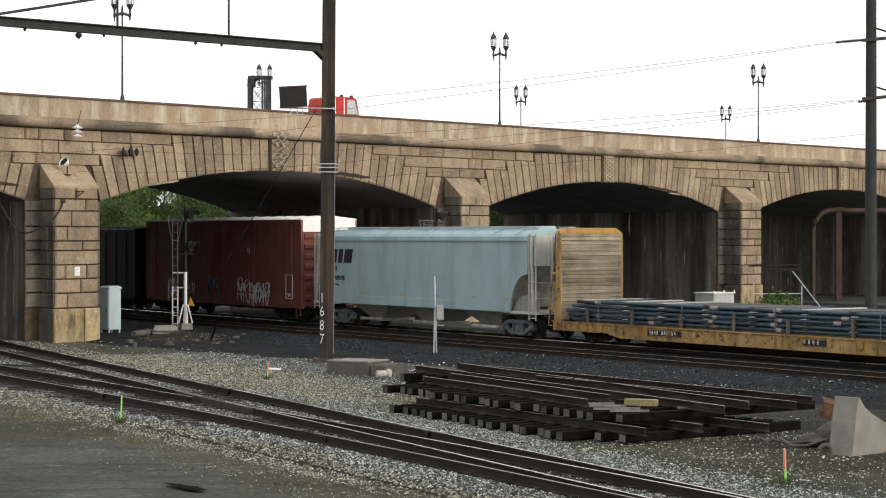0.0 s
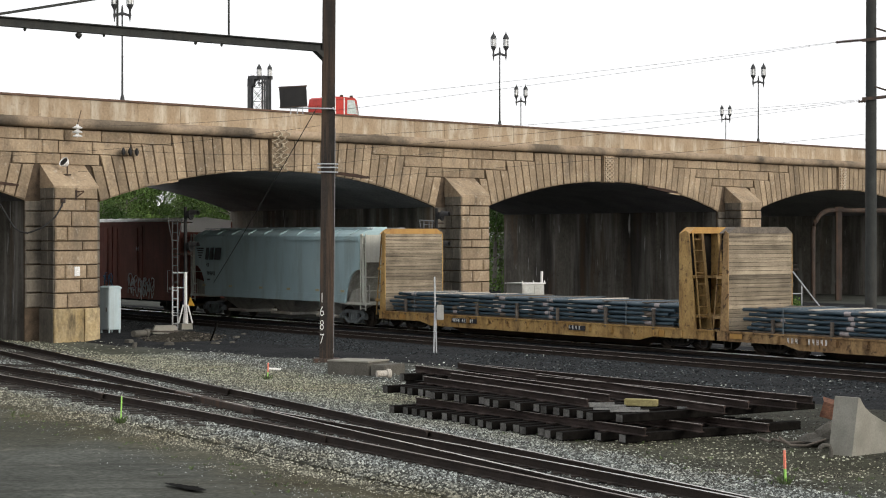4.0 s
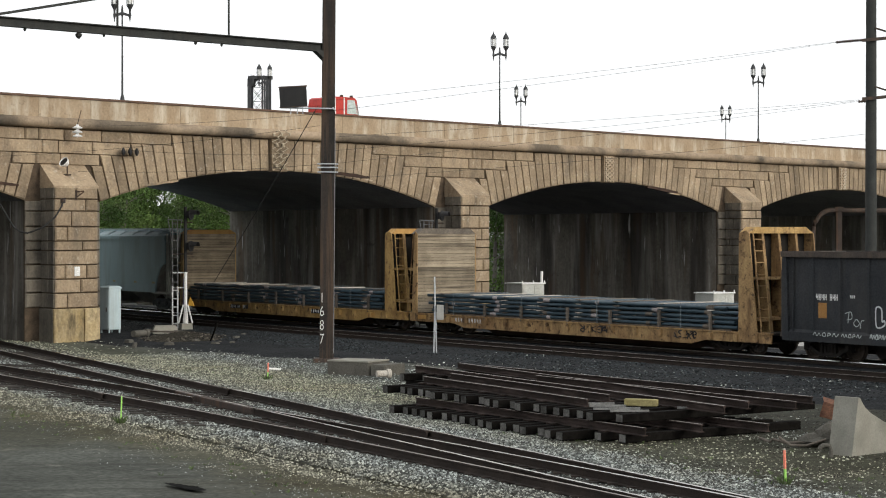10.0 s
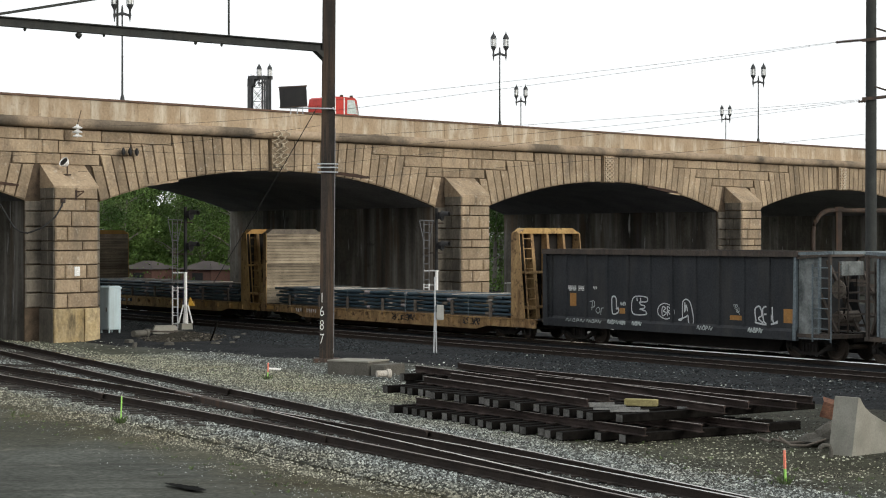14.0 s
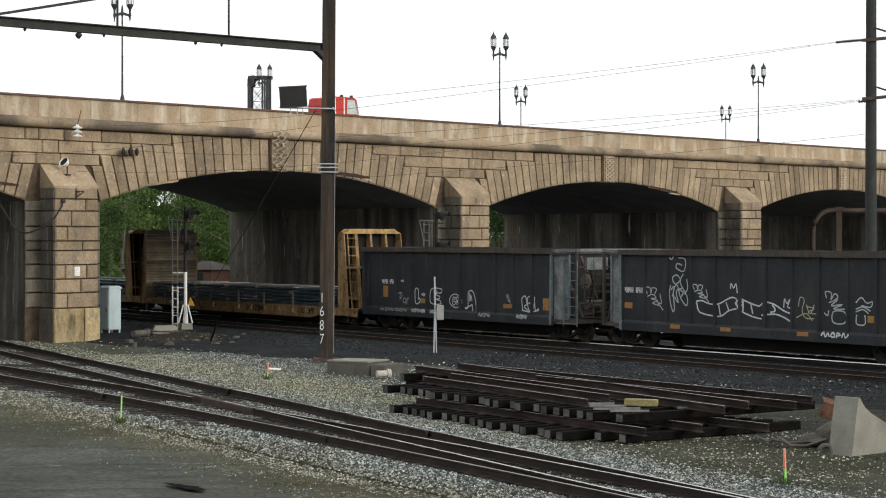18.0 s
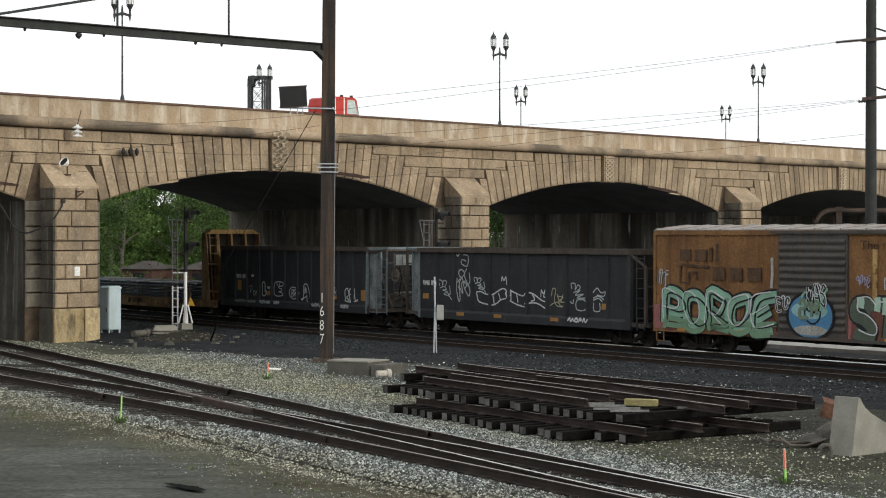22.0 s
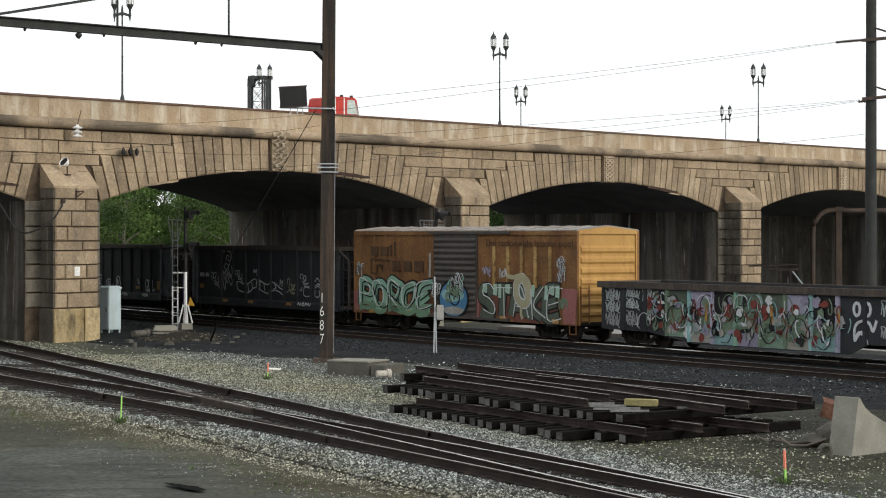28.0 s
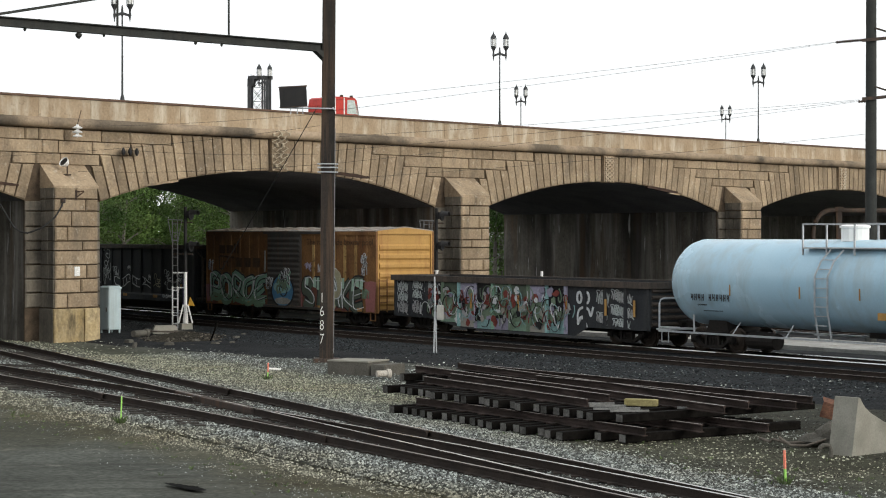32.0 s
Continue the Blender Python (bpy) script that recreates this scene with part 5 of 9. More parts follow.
def flatcar(label, c0, c1, inner0, inner1, seed, load0, load1, rusty):
    car = car_at("bulkhead_flat_car", label, (c0 + c1) / 2)
    m = (c0 + c1) / 2
    h = (c0 - c1) / 2
    y = SIDE_Y
    r = random.Random(seed)
    paint = YELLOW_RUST if rusty else YELLOW
    deck, foot = 0.8, 0.4
    bm = B()
    for s in (-1, 1):
        ys = sorted((s * (y - 0.1), s * (y - 0.04)))
        loop = [(-h, deck), (-h, foot + 0.05), (-h + 3.2, foot + 0.05), (-h + 3.9, foot - 0.1), (h - 3.9, foot - 0.1), (h - 3.2, foot + 0.05), (h, foot + 0.05), (h, deck)]
        prism(bm, [[(x, yy, z) for x, z in loop] for yy in ys])
        box(bm, -h, h, *sorted((s * (y - 0.18), s * y)), deck - 0.05, deck)
    part("side_sill", bm, paint, car, "rust-streaked yellow side sill")
    bm = B()
    box(bm, -h + 0.02, h - 0.02, -y + 0.18, y - 0.18, deck - 0.08, deck - 0.005)
    part("deck", bm, TIE, car, "worn dark timber deck")
    bm = B()
    box(bm, -h + 0.2, h - 0.2, -0.4, 0.4, 0.45, deck - 0.08)
    for x in (-h + 2.2, h - 2.2, -3, 0, 3):
        box(bm, x - 0.12, x + 0.12, -y + 0.12, y - 0.12, 0.5, deck - 0.08)
    part("underframe", bm, UNDER, car)
    bm = B()
    for s in (-1, 1):
        loop = [(-h + 3.3, foot), (-h + 4.6, 0.06), (h - 4.6, 0.06), (h - 3.3, foot)]
        prism(bm, [[(x, yy, z) for x, z in loop] for yy in sorted((s * 0.42, s * 0.46))])
    part("fish_belly", bm, BELLY_RUST, car, "deep dark rust-brown girder under the deck")
    n = 15
    for k in range(n):
        x = -h + 1.6 + (2 * h - 3.2) * k / (n - 1)
        bm = B()
        box(bm, x - 0.09, x + 0.09, y - 0.05, y + 0.06, deck - 0.3, deck - 0.08)
        part("stake_pocket", bm, paint, car)
    # bulkheads
    for face, s in ((inner0 - m, 1), (inner1 - m, -1)):
        for k in range(23):
            z0, z1 = deck + 0.02 + k * 0.144, deck + 0.02 + (k + 1) * 0.144 - 0.012
            wide = y - 0.04
            bm = B()
            block(bm, [Vector((face + s * 0.07, -wide, z0)), Vector((face + s * 0.07, wide, z0)), Vector((face + s * 0.07, wide, z1)), Vector((face + s * 0.07, -wide, z1))], Vector((-s * (0.05 + r.uniform(0, 0.025)), 0, 0)), 0.012)
            part("plank", bm, WOOD, car)
        # dark sheet added behind the planks to stand for shade in their gaps
        bm = B()
        box(bm, *sorted((face + s * 0.072, face + s * 0.1)), -y + 0.06, y - 0.06, deck, 4.1)
        part("backing", bm, UNDER, car)
        for q in (-1, 1):
            bm = B()
            yy = sorted((q * (y - 0.04), q * (y + 0.0)))
            deep = 0.42 if s > 0 else 0.92
            loop = [(face, foot + 0.08), (face + s * deep, foot + 0.08), (face + s * deep * 0.55, 4.1), (face + s * deep * 0.38, 4.2), (face + s * 0.02, 4.1)]
            prism(bm, [[(x, v, z) for x, z in loop] for v in yy])
            part("side_plate", bm, paint, car, "tapered yellow bulkhead side plate")
        for yy in (-0.75, 0.05, 0.8):
            bm = B()
            prism(bm, [[(face + s * 0.08, yy - 0.05, z), (face + s * w, yy - 0.05, z), (face + s * w, yy + 0.05, z), (face + s * 0.08, yy + 0.05, z)] for z, w in ((deck, 0.88), (4.1, 0.42))])
            part("bulkhead_post", bm, paint, car)
        bm = B()
        for z, w in ((1.2, 0.84), (2.55, 0.66)):
            box(bm, *sorted((face + s * 0.1, face + s * w)), -y + 0.05, y - 0.05, z, z + 0.09)
        part("bulkhead_girt", bm, paint, car)
        bm = B()
        prism(bm, [[(x, -y + 0.03, 4.1), (x, y - 0.03, 4.1), (x, y - 0.35, 4.32), (x, -y + 0.35, 4.32)] for x in sorted((face - s * 0.02, face + s * 0.48))])
        part("top_beam", bm, YELLOW_CLEAN if not rusty else OLD_WOOD if s > 0 else YELLOW, car, "top beam with cut corners")
        bm = B()
        lx = (face + s * 0.95, face + s * 0.52)
        for q in (0.95, 1.35):
            bar(bm, (lx[0], q, deck - 0.2), (lx[1], q, 4.1), 0.04)
        for k in range(9):
            f = (k + 0.5) / 9
            x = lx[0] + (lx[1] - lx[0]) * f
            bar(bm, (x, 0.95, deck - 0.2 + (4.3 - deck) * f), (x, 1.35, deck - 0.2 + (4.3 - deck) * f), 0.03)
        part("ladder", bm, paint, car)
        truck(car, s * (h - 2.3))
        coupler(car, s * h, s)
        bm = B()
        for xx in (0.35, 0.7):
            bar(bm, (s * (h - xx), y - 0.06, foot + 0.05), (s * (h - xx), y - 0.06, foot - 0.2), 0.03)
        bar(bm, (s * (h - 0.35), y - 0.06, foot - 0.19), (s * (h - 0.7), y - 0.06, foot - 0.19), 0.03)
        part("step", bm, UNDER, car)
    # the load: layers of pipes with timber between them
    a, b = load0 - m, load1 - m
    dia, layers, across = 0.125, 5, 20
    bm = B()
    box(bm, b + 0.3, a - 0.3, -1.34, 1.3, deck, deck + 0.045)
    load = part("load_base", bm, OLD_WOOD, car, "timber base under the load of pipes")
    n = 8
    for k in range(n):
        x = a + (b - a) * (k + 0.35 + r.uniform(-0.1, 0.1)) / n
        for j in range(1, layers + 1):
            z = deck + j * (dia + 0.035) + 0.01
            bm = B()
            dx = r.uniform(-0.05, 0.05)
            box(bm, x - 0.13 + dx, x + 0.13 + dx, -1.36, 1.36 + r.uniform(0, 0.08), z, z + 0.035)
            part("timber_strip", bm, DUNNAGE if r.random() < 0.55 else OLD_WOOD, load, "flat timber strip between the pipes")
    kinds = {}
    for j in range(layers):
        for k in range(across):
            if j < layers - 1 and 1 < k < across - 3:
                continue
            yy = -1.3 + 2.6 * k / (across - 1)
            z = deck + 0.045 + j * (dia + 0.035) + dia / 2
            cut = r.randint(0, 2)
            if cut not in kinds:
                bm = B()
                tube(bm, [(a - 0.25 * cut, 0, 0), (b + 0.2 * (2 - cut), 0, 0)], dia / 2, 10)
                ob = part("pipe", bm, PIPE, load, smooth=True)
                kinds[cut] = ob.data
            else:
                ob = new("pipe", kinds[cut])
                ob.parent = load
            ob.matrix_basis = pose(r.uniform(-0.25, 0.25), yy + r.uniform(-0.012, 0.012), z + r.uniform(0, 0.012), 0, r.uniform(-0.08, 0.08), r.uniform(-0.06, 0.06))
    for k in range(7):
        x = a + (b - a) * (k + 0.5) / 7 + r.uniform(-0.2, 0.2)
        bm = B()
        box(bm, x - 0.05, x + 0.05, 1.41, 1.5, deck - 0.1, deck + 0.52 + r.uniform(-0.08, 0.1))
        part("stake", bm, OLD_WOOD, car, "wooden side stake")
    for k in range(6):
        for j in range(layers):
            if r.random() < 0.75:
                x = a + (b - a) * (k + 0.6) / 6 + r.uniform(-0.25, 0.25)
                bm = B()
                tube(bm, [(x, 1.305, deck + 0.045 + j * (dia + 0.035) + dia / 2), (x + r.uniform(0.18, 0.4), 1.305, deck + 0.05 + j * (dia + 0.035) + dia / 2)], dia / 2 + 0.012, 10)
                part("pipe_end", bm, r.choice((CAP_PALE, CAP_PALE, OLD_WOOD)), load, "pale protected pipe end", smooth=True)
    for k in range(4):
        bm = B()
        x = a + (b - a) * (k + 0.4) / 4
        z1 = deck + layers * (dia + 0.035) + 0.06
        bar(bm, (x, -1.4, z1), (x, 1.42, z1), 0.05, 0.01)
        bar(bm, (x, 1.415, deck), (x, 1.415, z1), 0.01, 0.05, up=(1, 0, 0))
        part("strap", bm, LADDER_BLUE, car, "steel banding strap")
    return car


flat = flatcar("yellow bulkhead flat car loaded with blue-grey pipes", 1.55, -19.45, 1.02, -17.72, 11, 0.75, -17.5, False)
for x0, x1 in ((3.25, 5.0), (-3.6, -2.6)):
    plaque(flat, x0, x1, 0.5, 0.68, STENCIL_DARK, SIDE_Y, "number_board")
stencil(flat, 4.92, 0.52, "HHHH HHHHHH", 0.14, STENCIL, SIDE_Y + 0.008, 0.95)
stencil(flat, -2.65, 0.53, "HHHH", 0.14, STENCIL, SIDE_Y + 0.008, 1.4)
plaque(flat, 8.4, 8.9, 0.5, 0.7, YELLOW_CLEAN, SIDE_Y, "reflector")
plaque(flat, -8.0, -7.4, 0.48, 0.7, YELLOW_CLEAN, SIDE_Y, "reflector")
flat2 = flatcar("rust-worn yellow bulkhead flat car loaded with blue-grey pipes", -19.6, -40.95, -20.2, -39.45, 12, -20.85, -39.2, True)
for x0, x1 in ((5.1, 7.3),):
    stencil(flat2, x1, 0.52, "HHH  HHHHH", 0.17, STENCIL, SIDE_Y + 0.002, 1.1)
plaque(flat2, 9.4, 10.0, 0.55, 0.72, YELLOW_CLEAN, SIDE_Y, "reflector")
scrawl(flat2, -1.5, 0.58, 1.6, 0.22, 21, STENCIL_DARK, SIDE_Y - 0.02, fat=0.03)
scrawl(flat2, -6.5, 0.6, 1.2, 0.22, 22, STENCIL_DARK, SIDE_Y - 0.02, fat=0.03)


# ---- high-sided black gondolas ----
def gondola(label, c0, c1, body0, body1, trucks):
    car = car_at("high_side_gondola_car", label, (c0 + c1) / 2)
    m, h = (c0 + c1) / 2, (c0 - c1) / 2
    a, b = body0 - m, body1 - m
    y, low, top = SIDE_Y, 0.95, 3.5
    for s in (-1, 1):
        bm = B()
        box(bm, b, a, *sorted((s * (y - 0.14), s * (y - 0.09))), low, top)
        part("side_wall", bm, GON_BLACK, car, "black steel side sheet")
    for x, s in ((a, 1), (b, -1)):
        bm = B()
        prism(bm, [[(x - s * 0.9, yy, low), (x - s * 0.84, yy, low), (x, yy, top), (x - s * 0.06, yy, top)] for yy in (-y + 0.145, y - 0.145)])
        part("end_wall", bm, GON_BLACK, car, "sloping end sheet")
    bm = B()
    box(bm, b + 0.8, a - 0.8, -y + 0.145, y - 0.145, low - 0.02, low + 0.06)
    part("floor_sheet", bm, GON_BLACK, car)
    bm = B()
    for s in (-1, 1):
        box(bm, b - 0.05, a + 0.05, *sorted((s * (y - 0.13), s * (y + 0.03))), top - 0.17, top + 0.02)
    for x in (a - 0.06, b - 0.04):
        box(bm, x, x + 0.1, -y + 0.13, y - 0.13, top - 0.17, top + 0.02)
    part("top_chord", bm, GON_BROWN, car, "worn brownish top rail")
    bm = B()
    for s in (-1, 1):
        prism(bm, [[(x, s * (y - 0.12), 0.62), (x, s * (y + 0.0), 0.62), (x, s * (y + 0.0), 0.9), (x, s * (y - 0.09), 1.0), (x, s * (y - 0.12), 1.0)] for x in (b, a)])
    part("side_sill", bm, GON_BLACK, car)
    n = 11
    for k in range(n + 1):
        x = b + 0.12 + (a - b - 0.24) * k / n
        for s in (-1, 1):
            bm = B()
            prism(bm, [[(x - 0.08, s * (y - 0.09), z), (x + 0.08, s * (y - 0.09), z), (x + 0.05, s * (y - (0.01 if k % 2 else 0.035)), z), (x - 0.05, s * (y - (0.01 if k % 2 else 0.035)), z)] for z in (0.98, top - 0.17)])
            part("side_post", bm, GON_BLACK, car)
    for x, s, e in ((a, 1, h), (b, -1, -h)):
        mat_ = DUSTY if e < 0 and body0 > -50 or e > 0 and body0 < -50 else GON_BLACK
        bm = B()
        for yy in (-y + 0.05, y - 0.05):
            bar(bm, (e - s * 0.15, yy, 0.8), (e - s * 0.15, yy, 2.9 if mat_ is GON_BLACK else 3.4), 0.09)
            bar(bm, (x, yy, 3.3), (e - s * 0.15, yy, 2.9 if mat_ is GON_BLACK else 3.4), 0.07)
        box(bm, *sorted((x - s * 0.9, e)), -y + 0.05, y - 0.05, 0.74, 0.86)
        for z in (1.5, 2.2, 2.85):
            bar(bm, (e - s * 0.15, -y + 0.05, z), (e - s * 0.15, y - 0.05, z), 0.06)
        part("end_frame", bm, GON_BROWN, car, "grimy brown end framework")
        if mat_ is DUSTY:
            reach = 0.95 if s < 0 else 0.5
            bm = B()
            prism(bm, [[(x + s * q, yy, z) for q, z in ((-0.04, 0.68), (reach - 0.12, 0.68), (reach, 1.1), (reach, top - 0.12), (-0.04, top - 0.12))] for yy in (y - 0.16, y - 0.115)])
            part("end_gusset", bm, DUSTY, car, "dusty grey-blue end plate")
            bm = B()
            bar(bm, (x + s * reach, y - 0.09, 0.9), (x + s * reach, y - 0.09, top - 0.02), 0.08)
            bar(bm, (x, y - 0.09, top - 0.06), (e - s * 0.05, y - 0.09, top - 0.02), 0.1)
            bar(bm, (e - s * 0.05, -y + 0.1, top - 0.02), (e - s * 0.05, y - 0.09, top - 0.02), 0.1)
            part("corner_frame", bm, LADDER_BLUE, car, "faded blue corner frame")
            bm = B()
            for yy in (y - 0.3, 0.2, -y + 0.3):
                bar(bm, (x + s * 0.12, yy, 3.2), (e - s * 0.1, yy, 0.95), 0.1)
            for z, yy in ((2.62, 0.9), (2.45, 0.2), (1.95, 0.6), (1.2, 1.1)):
                bar(bm, (e - s * 0.3, yy, z), (e - s * 0.25, yy - 1.3, z - 0.08), 0.09)
            part("end_brace", bm, GON_BROWN, car, "sloping rusty brace")
            bm = B()
            box(bm, *sorted((e - s * 0.22, e - s * 0.1)), 0.0, 1.0, 2.75, 3.2)
            part("brake_housing", bm, DUSTY, car, "pale dusty brake housing")
            bm = B()
            tube(bm, [(e - s * 0.2, 0.8, 2.8), (e - s * 0.12, 0.7, 2.2), (e - s * 0.2, 0.8, 1.5), (e - s * 0.1, 0.5, 0.95)], 0.03, 6)
            tube(bm, [(e - s * 0.2, 0.2, 2.8), (e - s * 0.3, 0.1, 1.9), (e - s * 0.15, -0.2, 1.0)], 0.025, 6)
            part("brake_pipe", bm, UNDER, car)
        if s < 0 or mat_ is GON_BLACK:
            ladder(car, e - s * (0.42 if mat_ is GON_BLACK else 0.5), y - 0.03, 0.62, 3.3 if mat_ is GON_BLACK else 3.1, GON_BLACK if mat_ is GON_BLACK else LADDER_BLUE, width=0.42 if mat_ is GON_BLACK else 0.8)
        ladder(car, e - s * 0.12, 0.9, 0.9, 3.2, GON_BROWN, width=0.42, along="y")
        bm = B()
        lathe(bm, [(0.02, -0.45), (0.2, -0.45), (0.2, 0.45), (0.02, 0.45)], (e - s * 0.5, 0.3, 1.4), 12, "y")
        lathe(bm, [(0.02, 0.5), (0.3, 0.5), (0.3, 0.54), (0.02, 0.54)], (e - s * 0.3, 0.4, 2.3), 14, "y")
        part("brake_gear", bm, OLD_WOOD if mat_ is DUSTY else UNDER, car, "rusty brake gear")
        bm = B()
        prism(bm, [[(x - s * q, yy, z) for q, z in ((0.02, 0.62), (0.16 if mat_ is DUSTY else 0.3, 0.62), (0.1 if mat_ is DUSTY else 0.18, top - 0.18), (0.0, top - 0.18))] for yy in (y - 0.1, y + 0.012)])
        part("corner_post", bm, LADDER_BLUE if mat_ is DUSTY else mat_, car)
        truck(car, trucks[0 if s > 0 else 1] - m)
        coupler(car, e, s)
    bm = B()
    box(bm, -h + 0.2, h - 0.2, -0.35, 0.35, 0.6, 0.9)
    part("center_sill", bm, UNDER, car)
    bm = B()
    prism(bm, [[(q * s, yy, zz) for q, zz in ((1, 0.9), (1, 0.7), (0.93, 0.14), (-0.93, 0.14), (-1, 0.7), (-1, 0.9))] for yy, s in ((-0.5, h - 3.1), (0.5, h - 3.1))])
    part("belly", bm, UNDER, car, "deep dark bottom between the trucks")
    return car, m


gon1, m = gondola("black high-side gondola with white tags", -41.35, -56.45, -41.5, -54.85, (-43.1, -55.0))
SHEET = SIDE_Y - 0.09       # the face of the side sheets between the posts
PLATE_ORANGE = mat("dull_orange_plate", (0.3, 0.15, 0.045), (0.42, 0.22, 0.07), 0.6, scale=4, fine=30, bump=0, streak=(0.12, 0.08, 0.05), amount=0.5)
CHALK = spray("chalk", 0.46, 0.5, 0.49)
CURLS = [[(.1, .72), (.0, 1), (.25, 1), (.3, .75), (.38, 1), (.62, .95), (.5, .7)], [(.1, .6), (.4, .7), (.6, .55), (.3, .5), (.7, .42), (.4, .3), (.8, .2)], [(.82, .75), (.9, .3), (.7, .35), (1, 0)]]
ZIGZAG = [[(0, .3), (.08, .9), (.16, .2), (.24, .8), (.3, .2)], [(.36, .5), (.44, .95), (.5, .3), (.4, .2), (.36, .5)], [(.56, .1), (.6, .9), (.7, .6), (.6, .45)], [(.76, .2), (.82, .9), (.9, .2), (1, .8)]]
stencil(gon1, -42.93 - m, 1.96, "HHHH HHH", 0.2, STENCIL, SHEET, 0.6)
stencil(gon1, -44.4 - m, 2.05, "HHH", 0.1, STENCIL, SHEET)
plaque(gon1, -43.4 - m, -43.04 - m, 1.39, 1.88, PLATE_ORANGE, SHEET)
tag(gon1, -44.19 - m, -44.99 - m, 1.12, 1.62, [[(0, .9), (.3, 1), (.35, .6), (.1, .5)], [(.2, .95), (.15, .3)], [(.45, .3), (.6, .55), (.75, .3), (.6, .1), (.45, .3)], [(.8, 0), (.85, .45), (1, .5)]], CHALK, SHEET, 0.03)
tag(gon1, -45.42 - m, -45.86 - m, 1.17, 1.84, [[(.3, .97), (.1, .8), (.15, .1), (.5, 0), (.95, .15), (.9, .35), (.7, .3), (.65, .85), (.3, .97)]], WHITISH, SHEET, 0.06)
tag(gon1, -45.94 - m, -46.32 - m, 1.47, 1.64, ZIGZAG, CHALK, SHEET, 0.03)
tag(gon1, -46.63 - m, -47.4 - m, 1.21, 1.83, [[(0, .05), (.05, .95), (.95, 1), (1, .75), (.5, .7), (.6, .55), (.85, .5), (.8, .35), (.5, .3), (.9, .2), (.9, 0), (0, .05)], [(.3, .95), (.32, .75)], [(.55, .95), (.57, .75)]], WHITISH, SHEET, 0.05)
tag(gon1, -47.97 - m, -48.85 - m, 1.09, 1.64, [[(.5, 0), (.05, .3), (.1, .8), (.5, 1), (.95, .7), (.95, .25), (.5, 0)], [(.3, .2), (.3, .75), (.5, .7), (.35, .5), (.55, .4), (.3, .2)], [(.62, .2), (.6, .8), (.8, .6), (.64, .5), (.84, .2)]], WHITISH, SHEET, 0.045)
tag(gon1, -49.08 - m, -49.86 - m, 0.98, 1.74, [[(0, .15), (.25, .2), (.3, 1), (.75, .98), (1, .1), (.7, 0), (.62, .35), (.5, .3), (.35, .25), (0, .15)], [(.45, .55), (.5, .85), (.6, .55)], [(.4, .5), (.42, .95)]], WHITISH, SHEET, 0.055)
tag(gon1, -52.87 - m, -53.94 - m, 1.11, 1.68, [[(.05, .1), (0, .8), (.2, 1), (.3, .5), (.15, .3), (.35, .05)], [(.4, .1), (.35, .9), (.65, .95), (.6, .6), (.4, .55), (.7, .5), (.65, .1), (.4, .1)], [(.75, 1), (.8, .1), (1, .2)], [(0, .05), (.5, -.05), (1, .1)]], WHITISH, SHEET, 0.06)
tag(gon1, -51.85 - m, -52.15 - m, 1.36, 1.7, CURLS, CHALK, SHEET, 0.02)
for a, b, z0, z1, fat in ((-42.88, -44.0, 0.79, 0.94, 0.026), (-44.1, -44.96, 0.79, 0.94, 0.026), (-45.31, -45.95, 0.78, 0.97, 0.04), (-46.0, -46.32, 0.78, 0.96, 0.035), (-46.68, -47.2, 0.78, 0.96, 0.04), (-50.12, -50.9, 0.76, 0.95, 0.035), (-52.63, -53.3, 0.77, 0.97, 0.05)):
    tag(gon1, a - m, b - m, z0, z1, ZIGZAG, CHALK, SIDE_Y, fat)
plaque(gon1, -54.62 - m, -54.2 - m, 1.17, 1.63, PLATE_ORANGE, SHEET)
plaque(gon1, -52.33 - m, -51.67 - m, 1.18, 1.34, PLATE_ORANGE, SHEET)
plaque(gon1, -46.2 - m, -45.9 - m, 1.2, 1.4, PLATE_ORANGE, SHEET)

gon2, m = gondola("black high-side gondola covered in white scrawled tags", -57.75, -73.35, -58.8, -72.4, (-58.75, -71.6))
stencil(gon2, -59.02 - m, 1.97, "HHHH HHH", 0.2, STENCIL, SHEET, 0.62)
plaque(gon2, -59.44 - m, -59.02 - m, 1.41, 1.62, PLATE_ORANGE, SHEET)
tag(gon2, -60.17 - m, -61.1 - m, 1.4, 2.17, CURLS, CHALK, SHEET, 0.045)
tag(gon2, -61.39 - m, -62.41 - m, 1.29, 3.29, [[(0, 1), (.15, .95), (.25, 1)], [(.5, .98), (.85, .95), (.78, .75), (.4, .8), (.45, .88), (.7, .85)], [(.2, .62), (.4, .68), (.6, .6), (.35, .52), (.2, .62)], [(.1, .5), (.05, .3), (.2, .05), (.3, .1), (.25, .4), (.45, .5), (.6, .3), (.9, .15), (.95, .3), (.6, .55), (.75, .7)],
    [(.92, .62), (.97, .45), (.8, .35)], [(.3, .3), (.5, .2), (.4, .4), (.7, .45)], [(.12, .42), (.3, .48), (.2, .3)], [(.55, .42), (.75, .38), (.6, .28)]], CHALK, SHEET, 0.055)
tag(gon2, -62.64 - m, -63.47 - m, 1.75, 2.32, CURLS, CHALK, SHEET, 0.045)
